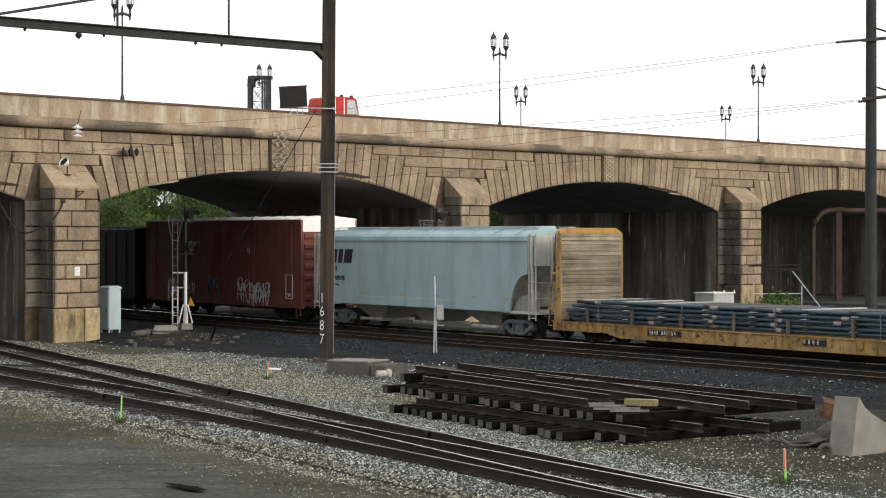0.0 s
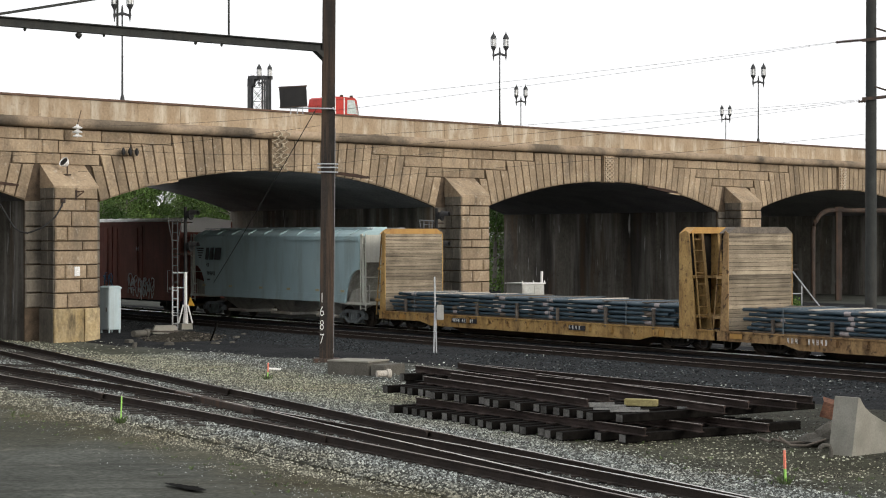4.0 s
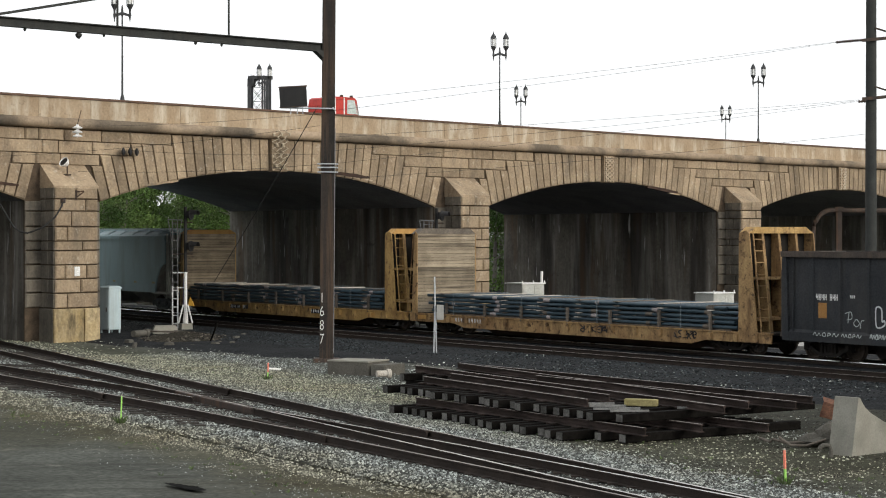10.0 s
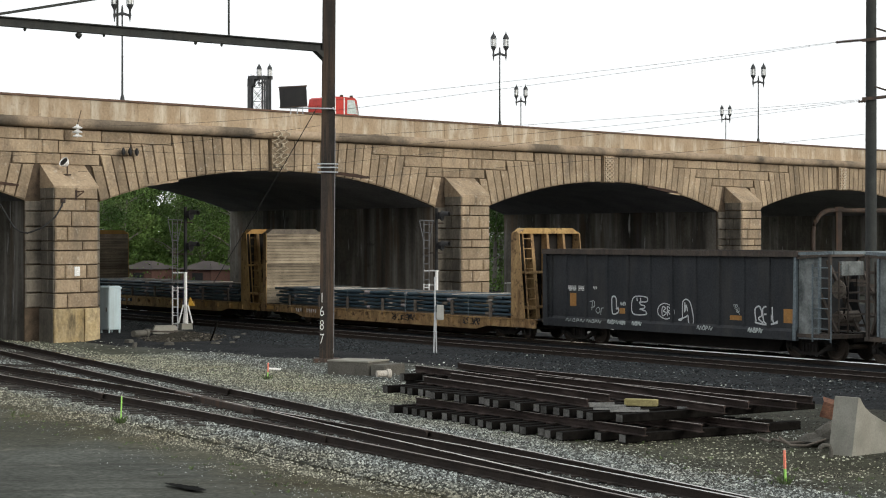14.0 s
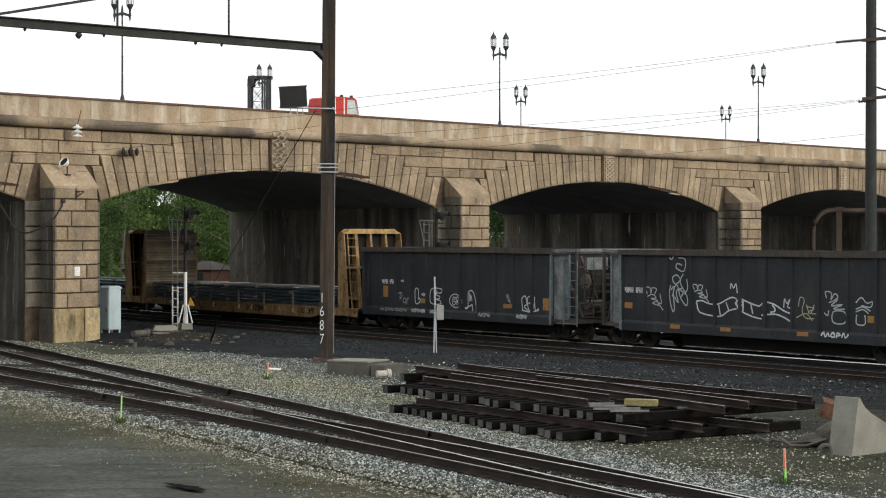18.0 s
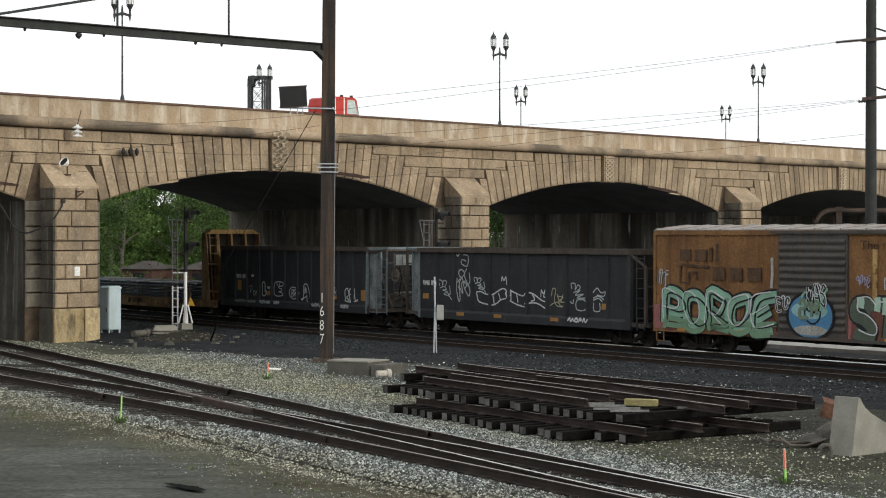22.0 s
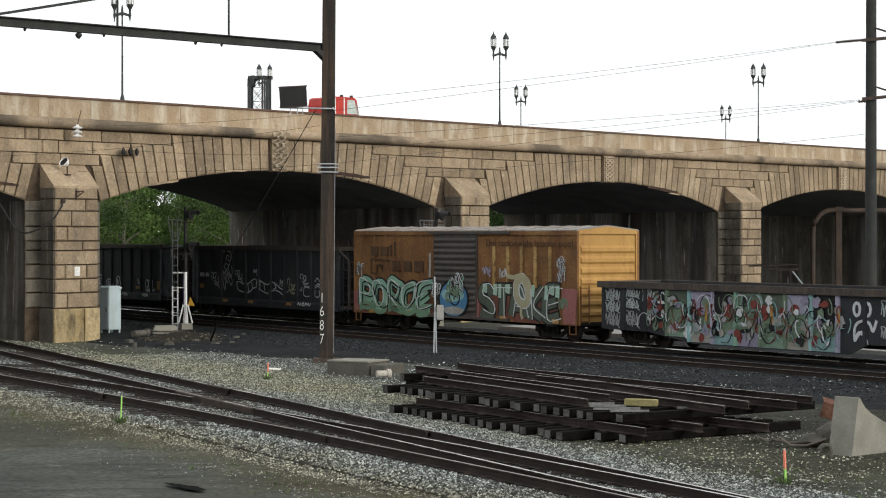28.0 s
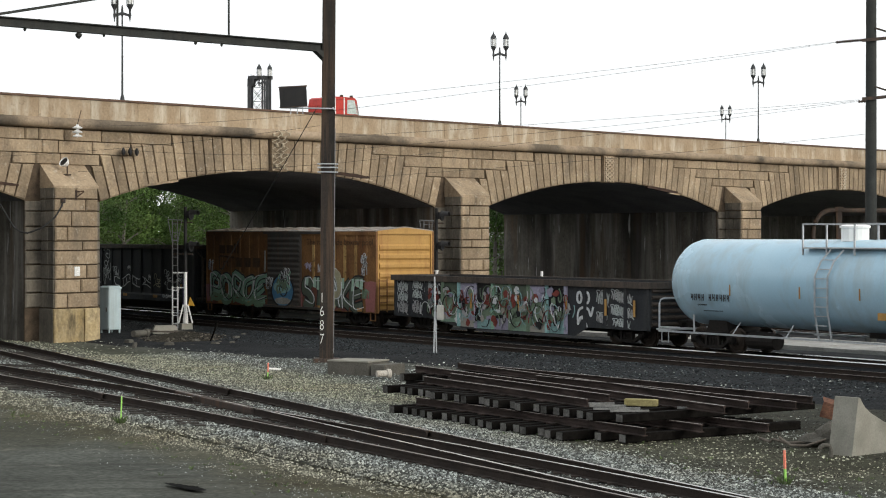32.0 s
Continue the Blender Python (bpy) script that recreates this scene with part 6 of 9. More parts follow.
tag(gon2, -62.84 - m, -67.43 - m, 1.2, 1.93, [[(0, .77), (.06, .81), (.13, .69), (.23, .67), (.37, 1), (.43, .95)], [(0, .77), (.02, .35), (.08, .19), (.25, .11), (.35, .39), (.43, .5)], [(.24, .67), (.26, .13)], [(.32, .77), (.35, .39)], [(.46, 1), (.56, .81), (.66, .67), (.7, .81)], [(.43, .95), (.45, .5), (.58, .2), (.69, .09)],
    [(.5, .88), (.5, .4)], [(.58, .78), (.6, .3)], [(.73, .88), (.82, .77), (.92, .49), (1, .39)], [(.69, .25), (.85, .32), (1, 0)], [(.8, .75), (.83, .5), (.78, .4)], [(.42, .75), (.46, .6), (.5, .75), (.46, .9), (.42, .75)]], WHITISH, SHEET, 0.06, "long sweeping white sprayed band")
tag(gon2, -64.48 - m, -64.87 - m, 2.06, 2.4, [[(.1, .5), (.2, 1), (.5, .6), (.8, 1), (.95, .1)]], WHITISH, SHEET, 0.06)
tag(gon2, -67.0 - m, -67.35 - m, 1.6, 1.95, [[(.1, .2), (.2, 1), (.5, .6), (.9, 1), (.6, .3), (1, .2)]], WHITISH, SHEET, 0.05)
tag(gon2, -67.6 - m, -68.49 - m, 1.29, 2.02, [[(.1, .6), (.2, 1), (.4, .9), (.3, .4), (.5, .1), (.9, .1)], [(.5, .6), (.9, .55), (.6, .35), (1, .3)], [(0, .1), (.5, .3), (.8, 0)], [(.5, .7), (.7, .3), (.9, .7)]], CREAM, SHEET, 0.045)
tag(gon2, -68.84 - m, -69.82 - m, 1.27, 2.23, [[(.1, .8), (.05, 1), (.3, .98), (.3, .75), (.45, .95), (.6, .85), (.4, .7)], [(.2, .65), (.6, .75), (.3, .55), (.8, .6), (.4, .45), (.9, .45)], [(.95, .75), (1, .35)], [(.4, .35), (.4, .0), (.9, .0), (.9, .35), (.4, .35)], [(0, .3), (.15, .22), (.2, .4)]], CHALK, SHEET, 0.05)
tag(gon2, -70.11 - m, -70.87 - m, 1.26, 2.09, [[(.1, .8), (.4, 1), (.7, .8), (1, .85), (.9, .65), (.4, .7)], [(.1, .55), (.5, .65), (.9, .5)], [(.1, .45), (.5, .55), (.8, .4)], [(.15, .35), (.15, 0), (.6, 0), (.6, .35)]], CHALK, SHEET, 0.05)
tag(gon2, -68.79 - m, -69.96 - m, 0.77, 0.96, ZIGZAG, WHITISH, SIDE_Y, 0.06)
for c in (-61.83, -64.37, -67.97):
    plaque(gon2, c - 0.25 - m, c + 0.25 - m, 0.78, 0.92, PLATE_ORANGE, SIDE_Y, "reflector")
plaque(gon2, -71.01 - m, -70.68 - m, 1.31, 1.53, PLATE_ORANGE, SHEET)

# ---- the rusted orange boxcar ----
FADED = mat("faded_dark_paint", (0.05, 0.03, 0.02), (0.1, 0.06, 0.035), 0.8, scale=2.5, fine=20, bump=0.1, streak=(0.2, 0.1, 0.04), amount=0.6, stretch=(2, 2, 0.6))
orange = boxcar("boxcar", "rusted orange boxcar with grey door and large green graffiti", -73.65, -89.25, 0.66, 4.2, RUSTY_ORANGE, YELLOW_CLEAN, YELLOW_CLEAN, ROOF_GREY,
                [7.05, 6.2, 5.3, 4.4, 3.5, 2.6, -2.57, -3.47, -4.36, -5.24, -6.15, -7.0], (1.6, -1.45), DOOR_GREY)
for x in (-2.57, -3.47, -4.36, -5.24, -6.15):
    bm = B()
    box(bm, x - 0.09, x + 0.09, SIDE_Y - 0.04, SIDE_Y + 0.004, 2.0, 3.62)
    part("painted_post", bm, YELLOW, orange, "post still painted yellow")
bm = B()
for xa, xb, za, zb in ((6.4, 5.85, 3.15, 3.55), (5.65, 5.05, 3.15, 3.55), (4.92, 4.78, 3.15, 3.62), (4.6, 4.45, 3.15, 3.75), (4.75, 4.15, 2.5, 2.95), (3.9, 3.3, 2.5, 2.95), (3.05, 2.4, 2.5, 2.95)):
    part("emblem_block", ribbon(B(), [(xa, (za + zb) / 2), (xb, (za + zb) / 2)], zb - za, SIDE_Y + 0.002), FADED, orange)
for pts in ([(6.4, 3.02), (4.95, 2.95)], [(6.4, 3.0), (6.4, 2.4), (5.95, 2.4), (5.95, 2.75), (5.55, 2.75), (5.55, 2.5)]):
    ribbon(bm, pts, 0.09, SIDE_Y + 0.003)
part("faded_emblem", bm, FADED, orange, "faded dark emblem shapes")
# the slogan over the rear half
text = bpy.data.curves.new("slogan", "FONT")
text.body, text.size, text.extrude = "The nationwide boxcar pool", 0.4, 0.003
slogan = new("slogan_curve", text)
mesh = bpy.data.meshes.new_from_object(slogan.evaluated_get(bpy.context.evaluated_depsgraph_get()))
bpy.data.objects.remove(slogan)
mesh.materials.append(FADED)
wide = max(v.co.x for v in mesh.vertices)
slogan = new("slogan", mesh)
slogan.parent = orange
slogan.matrix_basis = pose(-1.97, SIDE_Y + 0.006, 3.6, 90, 0, 180) @ Matrix.Diagonal((5.6 / wide, 1, 1, 1))
tagged(slogan, "faded dark lettering")
OXIDE = mat("spray_oxide", (0.13, 0.05, 0.04), (0.2, 0.075, 0.06), 0.7, scale=1.5, fine=16, bump=0.05, streak=(0.15, 0.075, 0.03), amount=0.9, stretch=(1.2, 1.2, 0.8), fleck=(0.06, 0.03, 0.022), flecks=0.6, chip=0.54)
LEAFY = spray("leafy", 0.19, 0.31, 0.2)
DARK_SAGE, DRIP = spray("dark_sage", 0.095, 0.12, 0.09), spray("pale_mint", 0.42, 0.58, 0.47)
for x0, x1, zz0, zz1 in ((7.75, 1.75, 0.72, 1.35), (-1.5, -6.6, 0.7, 1.85)):
    bm = B()
    n = 14
    ribbon(bm, [(x0 + (x1 - x0) * j / n, (zz0 + zz1) / 2 + 0.07 * math.sin(j * 2.3)) for j in range(n + 1)], zz1 - zz0, SIDE_Y + 0.001)
    part("graffiti_fill", bm, OXIDE, orange, "dull red sprayed ground behind the letters")
letters(orange, [5, 6, 7, 6, 4], 7.3, 1.7, 0.92, 2.02, MINT, fat=0.4, edge=0.07, label="fat mint-green graffiti letters", wilder=0.5)
letters(orange, [0, 1, 2, 3, 4], -1.6, -6.85, 0.86, 1.95, DARK_SAGE, INK, fat=0.38, edge=0.075, label="fat dark sage graffiti letters with pale edges", wilder=0.2)
letters(orange, [5, 6, 7, 6, 4], 7.3, 1.7, 0.75, 1.12, LEAFY, INK, fat=0.18, edge=0, y=SIDE_Y + 0.026, label="darker green lower shading of the letters", wilder=0.5)
letters(orange, [5, 6, 7, 6, 4], 7.42, 1.82, 1.02, 2.12, WHITISH, fat=0.04, edge=0, y=SIDE_Y + 0.03, name="graffiti_highlight", label="pale sprayed highlights", wilder=0.5)
letters(orange, [5, 6, 7, 6, 4], 7.2, 1.6, 0.98, 1.96, INK, fat=0.05, edge=0, y=SIDE_Y + 0.03, name="graffiti_shade", label="dark inner lines", wilder=0.6)
letters(orange, [0, 1, 2, 3, 4], -1.76, -7.0, 0.86, 2.05, WHITISH, fat=0.035, edge=0, y=SIDE_Y + 0.028, name="graffiti_highlight", label="pale sprayed highlights", wilder=0.2)
for k, x in enumerate((-2.0, -2.7, -3.0, -3.5, -5.1, -5.95, -6.3, -6.65)):
    bm = B()
    ribbon(bm, [(x, 2.12), (x - 0.02, 1.95), (x + 0.02, 1.78 - 0.1 * (k % 3))], 0.3 - 0.06 * (k % 3), SIDE_Y + 0.027)
    part("graffiti_fill", bm, DRIP, orange, "pale mint drips along the tops of the letters")
letters(orange, [6], -4.0, -4.95, 1.35, 2.35, CREAM, WHITISH, fat=0.3, edge=0.05, y=SIDE_Y + 0.035, label="cream ring-shaped graffiti letter")
bm = B()
ribbon(bm, flowing([(-3.5, 2.45), (-3.9, 2.4), (-4.4, 2.48), (-4.85, 2.3), (-5.0, 1.95)]), 0.17, SIDE_Y + 0.05)
ribbon(bm, flowing([(-4.45, 1.3), (-4.4, 1.0), (-4.5, 0.8)]), 0.12, SIDE_Y + 0.05)
part("graffiti_stroke", bm, CREAM, orange, "cream plume of the ring letter")


def disc(cx, cz, rx, rz, y):
    return prism(B(), [[(cx + rx * math.cos(q * math.pi / 14), v, cz + rz * math.sin(q * math.pi / 14)) for q in range(28)] for v in (y - 0.02, y)])


part("graffiti_fill", disc(0.1, 1.45, 0.98, 0.72, SIDE_Y + 0.066), BLUE, orange, "round blue sprayed picture on the door")
part("graffiti_fill", disc(0.15, 1.62, 0.8, 0.28, SIDE_Y + 0.07), AQUA, orange, "aqua band of the sprayed picture")
part("graffiti_fill", disc(0.1, 0.98, 0.75, 0.16, SIDE_Y + 0.07), GREY_END, orange, "grey foot of the sprayed picture")
bm = B()
for rr, wd in ((1.0, 0.05), (1.06, 0.035)):
    ribbon(bm, [(0.1 + rr * math.cos(q * math.pi / 14), 1.45 + rr * 0.74 * math.sin(q * math.pi / 14)) for q in range(29)], wd, SIDE_Y + 0.075 + 0.01 * rr)
for q in range(3):
    ribbon(bm, [(0.0 - 0.02 * q + 0.35 * math.cos(a * 0.45), 1.55 + 0.3 * q + (0.35 - 0.06 * q) * math.sin(a * 0.45)) for a in range(15)], 0.05, SIDE_Y + 0.09 + 0.003 * q)
part("graffiti_stroke", bm, INK, orange, "dark outlines of the round picture")
scrawl(orange, -0.1, 1.95, 1.2, 0.7, 54, MINT, SIDE_Y + 0.095, fat=0.07, loops=3)
scrawl(orange, 0.15, 1.6, 0.9, 0.6, 59, SAGE, SIDE_Y + 0.1, fat=0.11, loops=2)
scrawl(orange, -0.2, 2.15, 0.9, 0.6, 51, WHITISH, SIDE_Y + 0.11, fat=0.03, loops=3)
scrawl(orange, 1.35, 1.85, 0.55, 0.45, 57, WHITISH, SIDE_Y + 0.08, fat=0.032, loops=2)
bm = B()
ribbon(bm, [(1.95, 2.3), (1.9, 2.8), (1.93, 3.3)], 0.12, SIDE_Y - 0.012)
part("primer_patch", bm, GREY_END, orange, "pale primer patch beside the door")
scrawl(orange, 7.3, 2.55, 0.5, 0.6, 52, WHITISH, SIDE_Y + 0.005, fat=0.022, loops=3)
scrawl(orange, -3.2, 2.55, 0.5, 0.3, 55, WHITISH, SIDE_Y + 0.005, fat=0.022)
scrawl(orange, -2.1, 2.6, 0.6, 0.3, 50, VIOLET, SIDE_Y + 0.005, fat=0.022)
scrawl(orange, -6.9, 2.7, 0.5, 0.9, 53, WHITISH, SIDE_Y + 0.005, fat=0.02, loops=4)
for x0, x1, zz0, zz1 in ((7.75, 7.0, 0.75, 1.6), (-6.95, -7.75, 0.68, 2.0), (-0.9, -1.6, 0.7, 1.7)):
    bm = B()
    ribbon(bm, [(x0, (zz0 + zz1) / 2), ((x0 + x1) / 2, (zz0 + zz1) / 2 + 0.04), (x1, (zz0 + zz1) / 2)], zz1 - zz0, SIDE_Y + 0.003)
    part("graffiti_fill", bm, PINK, orange, "dull pink sprayed patch")
scrawl(orange, -7.0, 1.45, 0.6, 0.4, 58, SAGE, SIDE_Y + 0.01, fat=0.05)
for x in (6.3, 3.3, -0.2, -3.2, -6.55):
    plaque(orange, x - 0.2, x + 0.2, 0.7, 0.86, YELLOW_CLEAN, SIDE_Y + 0.03)

# ---- the low gondola full of graffiti ----
gon3 = car_at("gondola_car", "low dark gondola covered end to end in colourful graffiti", -98.85)
m = -98.85
h = 8.25
y, top = SIDE_Y, 2.33
bm = B()
for s in (-1, 1):
    ys = sorted((s * (y - 0.12), s * (y - 0.07)))
    loop = [(-h, top), (-h, 0.62), (-h + 3.5, 0.62), (-h + 4.3, 0.28), (h - 5.0, 0.28), (h - 2.6, 0.6), (h - 0.2, 0.62), (h, 0.62), (h, top)]
    prism(bm, [[(x, v, z) for x, z in loop] for v in ys])
for x in (-h, h - 0.06):
    box(bm, x, x + 0.06, -y + 0.12, y - 0.12, 0.7, top)
box(bm, -h, h, -y + 0.12, y - 0.12, 0.72, 0.8)
part("body", bm, GON_BLACK, gon3, "open steel body with bellied sides")
bm = B()
for s in (-1, 1):
    box(bm, -h - 0.1, h + 0.1, *sorted((s * (y - 0.1), s * (y + 0.06))), top - 0.2, top + 0.03)
for x in (-h - 0.1, h):
    box(bm, x, x + 0.1, -y + 0.1, y - 0.1, top - 0.2, top + 0.03)
part("top_chord", bm, GON_BROWN, gon3, "dark brown top rail")
def floor_of(x):
    """The lower edge of the bellied side."""
    return 0.3 + 0.32 * (min(1, max(0, (x - 3.25) / 2.4)) if x > 0 else min(1, max(0, (-x - 3.95) / 0.8)))


for k in range(15):
    x = -h + 0.15 + (2 * h - 0.3) * k / 14
    low = floor_of(x) + 0.02
    for s in (-1, 1):
        coat = (AQUA, SAGE, SAGE, MINT, VIOLET)[k % 5] if s > 0 and -3.6 < x < 5.6 else GON_BLACK
        bm = B()
        prism(bm, [[(x - 0.1, s * (y - 0.07), z), (x + 0.1, s * (y - 0.07), z), (x + 0.06, s * y, z), (x - 0.06, s * y, z)] for z in (low, top - 0.2)])
        part("side_post", bm, coat, gon3)
for s in (-1, 1):
    for k in range(6):
        z = 0.85 + 0.24 * k
        bm = prism(B(), [[(s * h, yy, z - 0.08), (s * (h + 0.09), yy, z - 0.02), (s * (h + 0.09), yy, z + 0.02), (s * h, yy, z + 0.08)] for yy in (-y + 0.15, y - 0.15)])
        part("end_rib", bm, GON_BROWN, gon3, "brown end rib")
    truck(gon3, s * (h - 1.75))
    coupler(gon3, s * h, s)
bm = B()
box(bm, -h + 0.2, h - 0.2, -0.35, 0.35, 0.5, 0.78)
part("center_sill", bm, UNDER, gon3)
r = random.Random(77)
HAZE, RUSTY_SPRAY = spray("haze", 0.36, 0.36, 0.36), spray("rust", 0.2, 0.05, 0.04)


bays = [-h + 0.15 + (2 * h - 0.3) * k / 14 for k in range(15)]
PASTELS = (spray("pale_aqua", 0.24, 0.38, 0.38), spray("pale_lilac", 0.28, 0.26, 0.34), spray("pale_green", 0.22, 0.33, 0.25), spray("bone", 0.34, 0.33, 0.29))
n = 0
for a, b in zip(bays, bays[1:]):
    if not -4.0 < (a + b) / 2 < 5.2:
        continue
    cuts = [max(floor_of(a), floor_of(b)) + 0.02, 0.75 + r.uniform(-0.1, 0.15), 1.35 + r.uniform(-0.2, 0.2), top - 0.23]
    for low, high, coat in zip(cuts, cuts[1:], (PASTELS[n % 4], PASTELS[(n + 1 + n // 3) % 4] if n % 3 else SAGE, (INK, SAGE, DARK_SAGE, VIOLET)[n % 4])):
        bm = B()
        ribbon(bm, [((a + b) / 2, low - 0.04 * (low > 0.7)), ((a + b) / 2, (low + high) / 2), ((a + b) / 2, high)], b - a - 0.2, y - 0.062 + 0.0012 * (n % 5))
        part("graffiti_fill", bm, coat, gon3, "sprayed block of colour")
        n += 1


def blob(cx, cz, rx, rz, yy, material):
    ring = [(cx + rx * math.cos(0.628 * j) * r.uniform(0.65, 1.2), min(top - 0.25, max(floor_of(cx) + 0.06, cz + rz * math.sin(0.628 * j) * r.uniform(0.65, 1.2)))) for j in range(10)]
    return part("graffiti_fill", prism(B(), [[(a, v, b) for a, b in ring] for v in (yy - 0.02, yy)]), material, gon3, "sprayed blotch")


for k in range(112):
    cx = 5.5 - 9.1 * (k % 56 + r.uniform(-0.4, 0.4)) / 55
    blob(cx, r.uniform(floor_of(cx) + 0.2, top - 0.4), r.uniform(0.08, 0.27), r.uniform(0.07, 0.22), y - 0.045 + 0.0006 * k, (RUSTY_SPRAY, PASTELS[k % 4], SAGE, RUSTY_SPRAY, WHITISH, INK, PASTELS[(k // 4) % 4], HAZE)[k % 8])
for k in range(120):
    cx = 5.6 - 9.4 * (k % 60) / 59 + r.uniform(-0.2, 0.2)
    lo = floor_of(cx) + 0.1
    cz, a0, way = r.uniform(lo + 0.25, top - 0.5), r.uniform(0, 6.28), r.choice((-1, 1))
    pts = [(cx + 0.2 * math.cos(a0 + way * 0.6 * j) + 0.05 * j, min(top - 0.3, max(lo, cz + 0.3 * math.sin(a0 + way * 0.6 * j)))) for j in range(r.randint(4, 8))]
    bm = B()
    ribbon(bm, flowing(pts, 3), r.choice((0.018, 0.025, 0.035)), y + 0.028 + 0.0003 * k)
    part("graffiti_stroke", bm, (INK, WHITISH, SAGE, INK, RUSTY_SPRAY, PASTELS[0])[k % 6], gon3, "sprayed stroke")
for x0, x1, z0, z1 in ((8.05, 7.2, 1.6, 2.1), (8.05, 7.2, 1.2, 1.65), (8.05, 7.2, 0.68, 1.25), (7.0, 6.1, 1.75, 2.12), (7.0, 6.1, 1.35, 1.75), (7.0, 6.1, 0.7, 1.3), (5.9, 5.2, 1.5, 2.1), (5.9, 5.2, 0.9, 1.5), (-5.3, -6.0, 1.4, 2.0), (-5.3, -5.9, 0.75, 1.2), (-6.1, -6.8, 1.6, 2.05), (-6.5, -7.3, 1.5, 1.95), (-6.1, -6.8, 1.05, 1.5), (-6.7, -7.4, 1.0, 1.4), (-6.2, -7.2, 0.66, 1.0)):
    for strokes, fat in ((CURLS, 0.035), (ZIGZAG, 0.03)):
        tag(gon3, x0 + r.uniform(-0.05, 0.05), x1, z0, z1, strokes, CHALK if r.random() < 0.6 else HAZE, y - 0.066 + 0.01 * (fat < 0.033), fat)
bm = B()
for cx in (-4.28, -4.72):
    ribbon(bm, [(cx + 0.13 * math.cos(q * 0.524), 1.72 + 0.2 * math.sin(q * 0.524)) for q in range(13)], 0.1, y - 0.05)
ribbon(bm, flowing([(-4.2, 0.7), (-4.2, 1.15), (-4.45, 1.35), (-4.8, 1.3), (-4.95, 1.05), (-5.1, 1.4)]), 0.09, y - 0.047)
ribbon(bm, flowing([(-4.2, 0.75), (-4.4, 0.98), (-4.6, 0.9), (-4.7, 0.62)]), 0.13, y - 0.044)
part("graffiti_tag", bm, WHITISH, gon3, "pale sprayed shapes")
for x in (2.56, -0.59, -3.57, -5.88, -7.48):
    plaque(gon3, x - 0.06, x + 0.06, 1.1, 1.7, YELLOW_CLEAN, y + 0.004)

# ---- the tank car ----
tank = car_at("tank_car", "pale blue-white tank car with ladder and dome platform", -116.9)
m = -116.9
R_, ZC = 1.5, 2.4
prof = [(0.02, -9.25), (0.4, -9.22), (0.8, -9.13), (1.1, -8.98), (1.33, -8.77), (1.46, -8.55), (R_, -8.3), (R_, -4.5), (R_, 0.0), (R_, 4.5), (R_, 8.3), (1.46, 8.55), (1.33, 8.77), (1.1, 8.98), (0.8, 9.13), (0.4, 9.22), (0.02, 9.25)]
bm = B()
lathe(bm, prof, (0, 0, ZC), 36, "x")
part("tank", bm, TANK_WHITE, tank, "pale blue-white cylindrical tank", smooth=True)
bm = B()
for x in (-8.3, -5.0, -1.6, 1.8, 5.0, 8.3):
    lathe(bm, [(R_ + 0.001, x - 0.02), (R_ + 0.008, x - 0.015), (R_ + 0.008, x + 0.015), (R_ + 0.001, x + 0.02)], (0, 0, ZC), 36, "x")
part("weld_seam", bm, TANK_WHITE, tank, smooth=True)
bm = B()
lathe(bm, [(0.02, 0), (0.45, 0), (0.45, 0.42), (0.5, 0.44), (0.5, 0.5), (0.3, 0.56), (0.02, 0.58)], (1.4, 0, ZC + R_ - 0.06), 20)
part("dome", bm, CLEAN_WHITE, tank, "round valve dome")
for s in (-1, 1):
    part("platform", box(B(), -1.1, 2.55, *sorted((s * 0.5, s * 1.2)), ZC + 1.2, ZC + 1.25), GALV, tank, "grating platform beside the dome")
bm = B()
for y in (-1.2, 1.2):
    for x in (-1.1, 0.3, 1.5, 2.55):
        bar(bm, (x, y, ZC + 1.0), (x, y, ZC + 2.0), 0.05)
    bar(bm, (-1.1, y, ZC + 2.0), (2.55, y, ZC + 2.0), 0.05)
for x in (-1.1, 2.55):
    bar(bm, (x, -1.2, ZC + 2.0), (x, 1.2, ZC + 2.0), 0.05)
part("handrail", bm, GALV, tank, "tubular handrail round the dome")
bm = B()
for x in (1.1, 1.66):
    pts = [(x - 0.12, 1.5, 0.66), (x, 1.58, 1.6), (x, 1.58, ZC + 0.32), (x - 0.1, 1.4, ZC + 0.8), (x - 0.3, 1.15, ZC + 1.18)]
    for a, b in zip(pts, pts[1:]):
        bar(bm, a, b, 0.045)
for k in range(9):
    z = 0.85 + 0.3 * k
    yy = 1.6 if z < ZC + 0.25 else 1.6 - 0.36 * ((z - ZC - 0.25) / 0.9)
    dx = 0.0 if z < ZC + 0.3 else -0.3 * (z - ZC - 0.3)
    bar(bm, (1.1 + dx, yy, z), (1.66 + dx, yy, z), 0.03)
part("ladder", bm, GALV, tank, "grey steel side ladder")
for s in (-1, 1):
    part("side_rail", box(B(), -9.3, 9.3, *sorted((s * 1.38, s * 1.5)), 0.64, 0.7), GALV, tank, "long grey side rail")
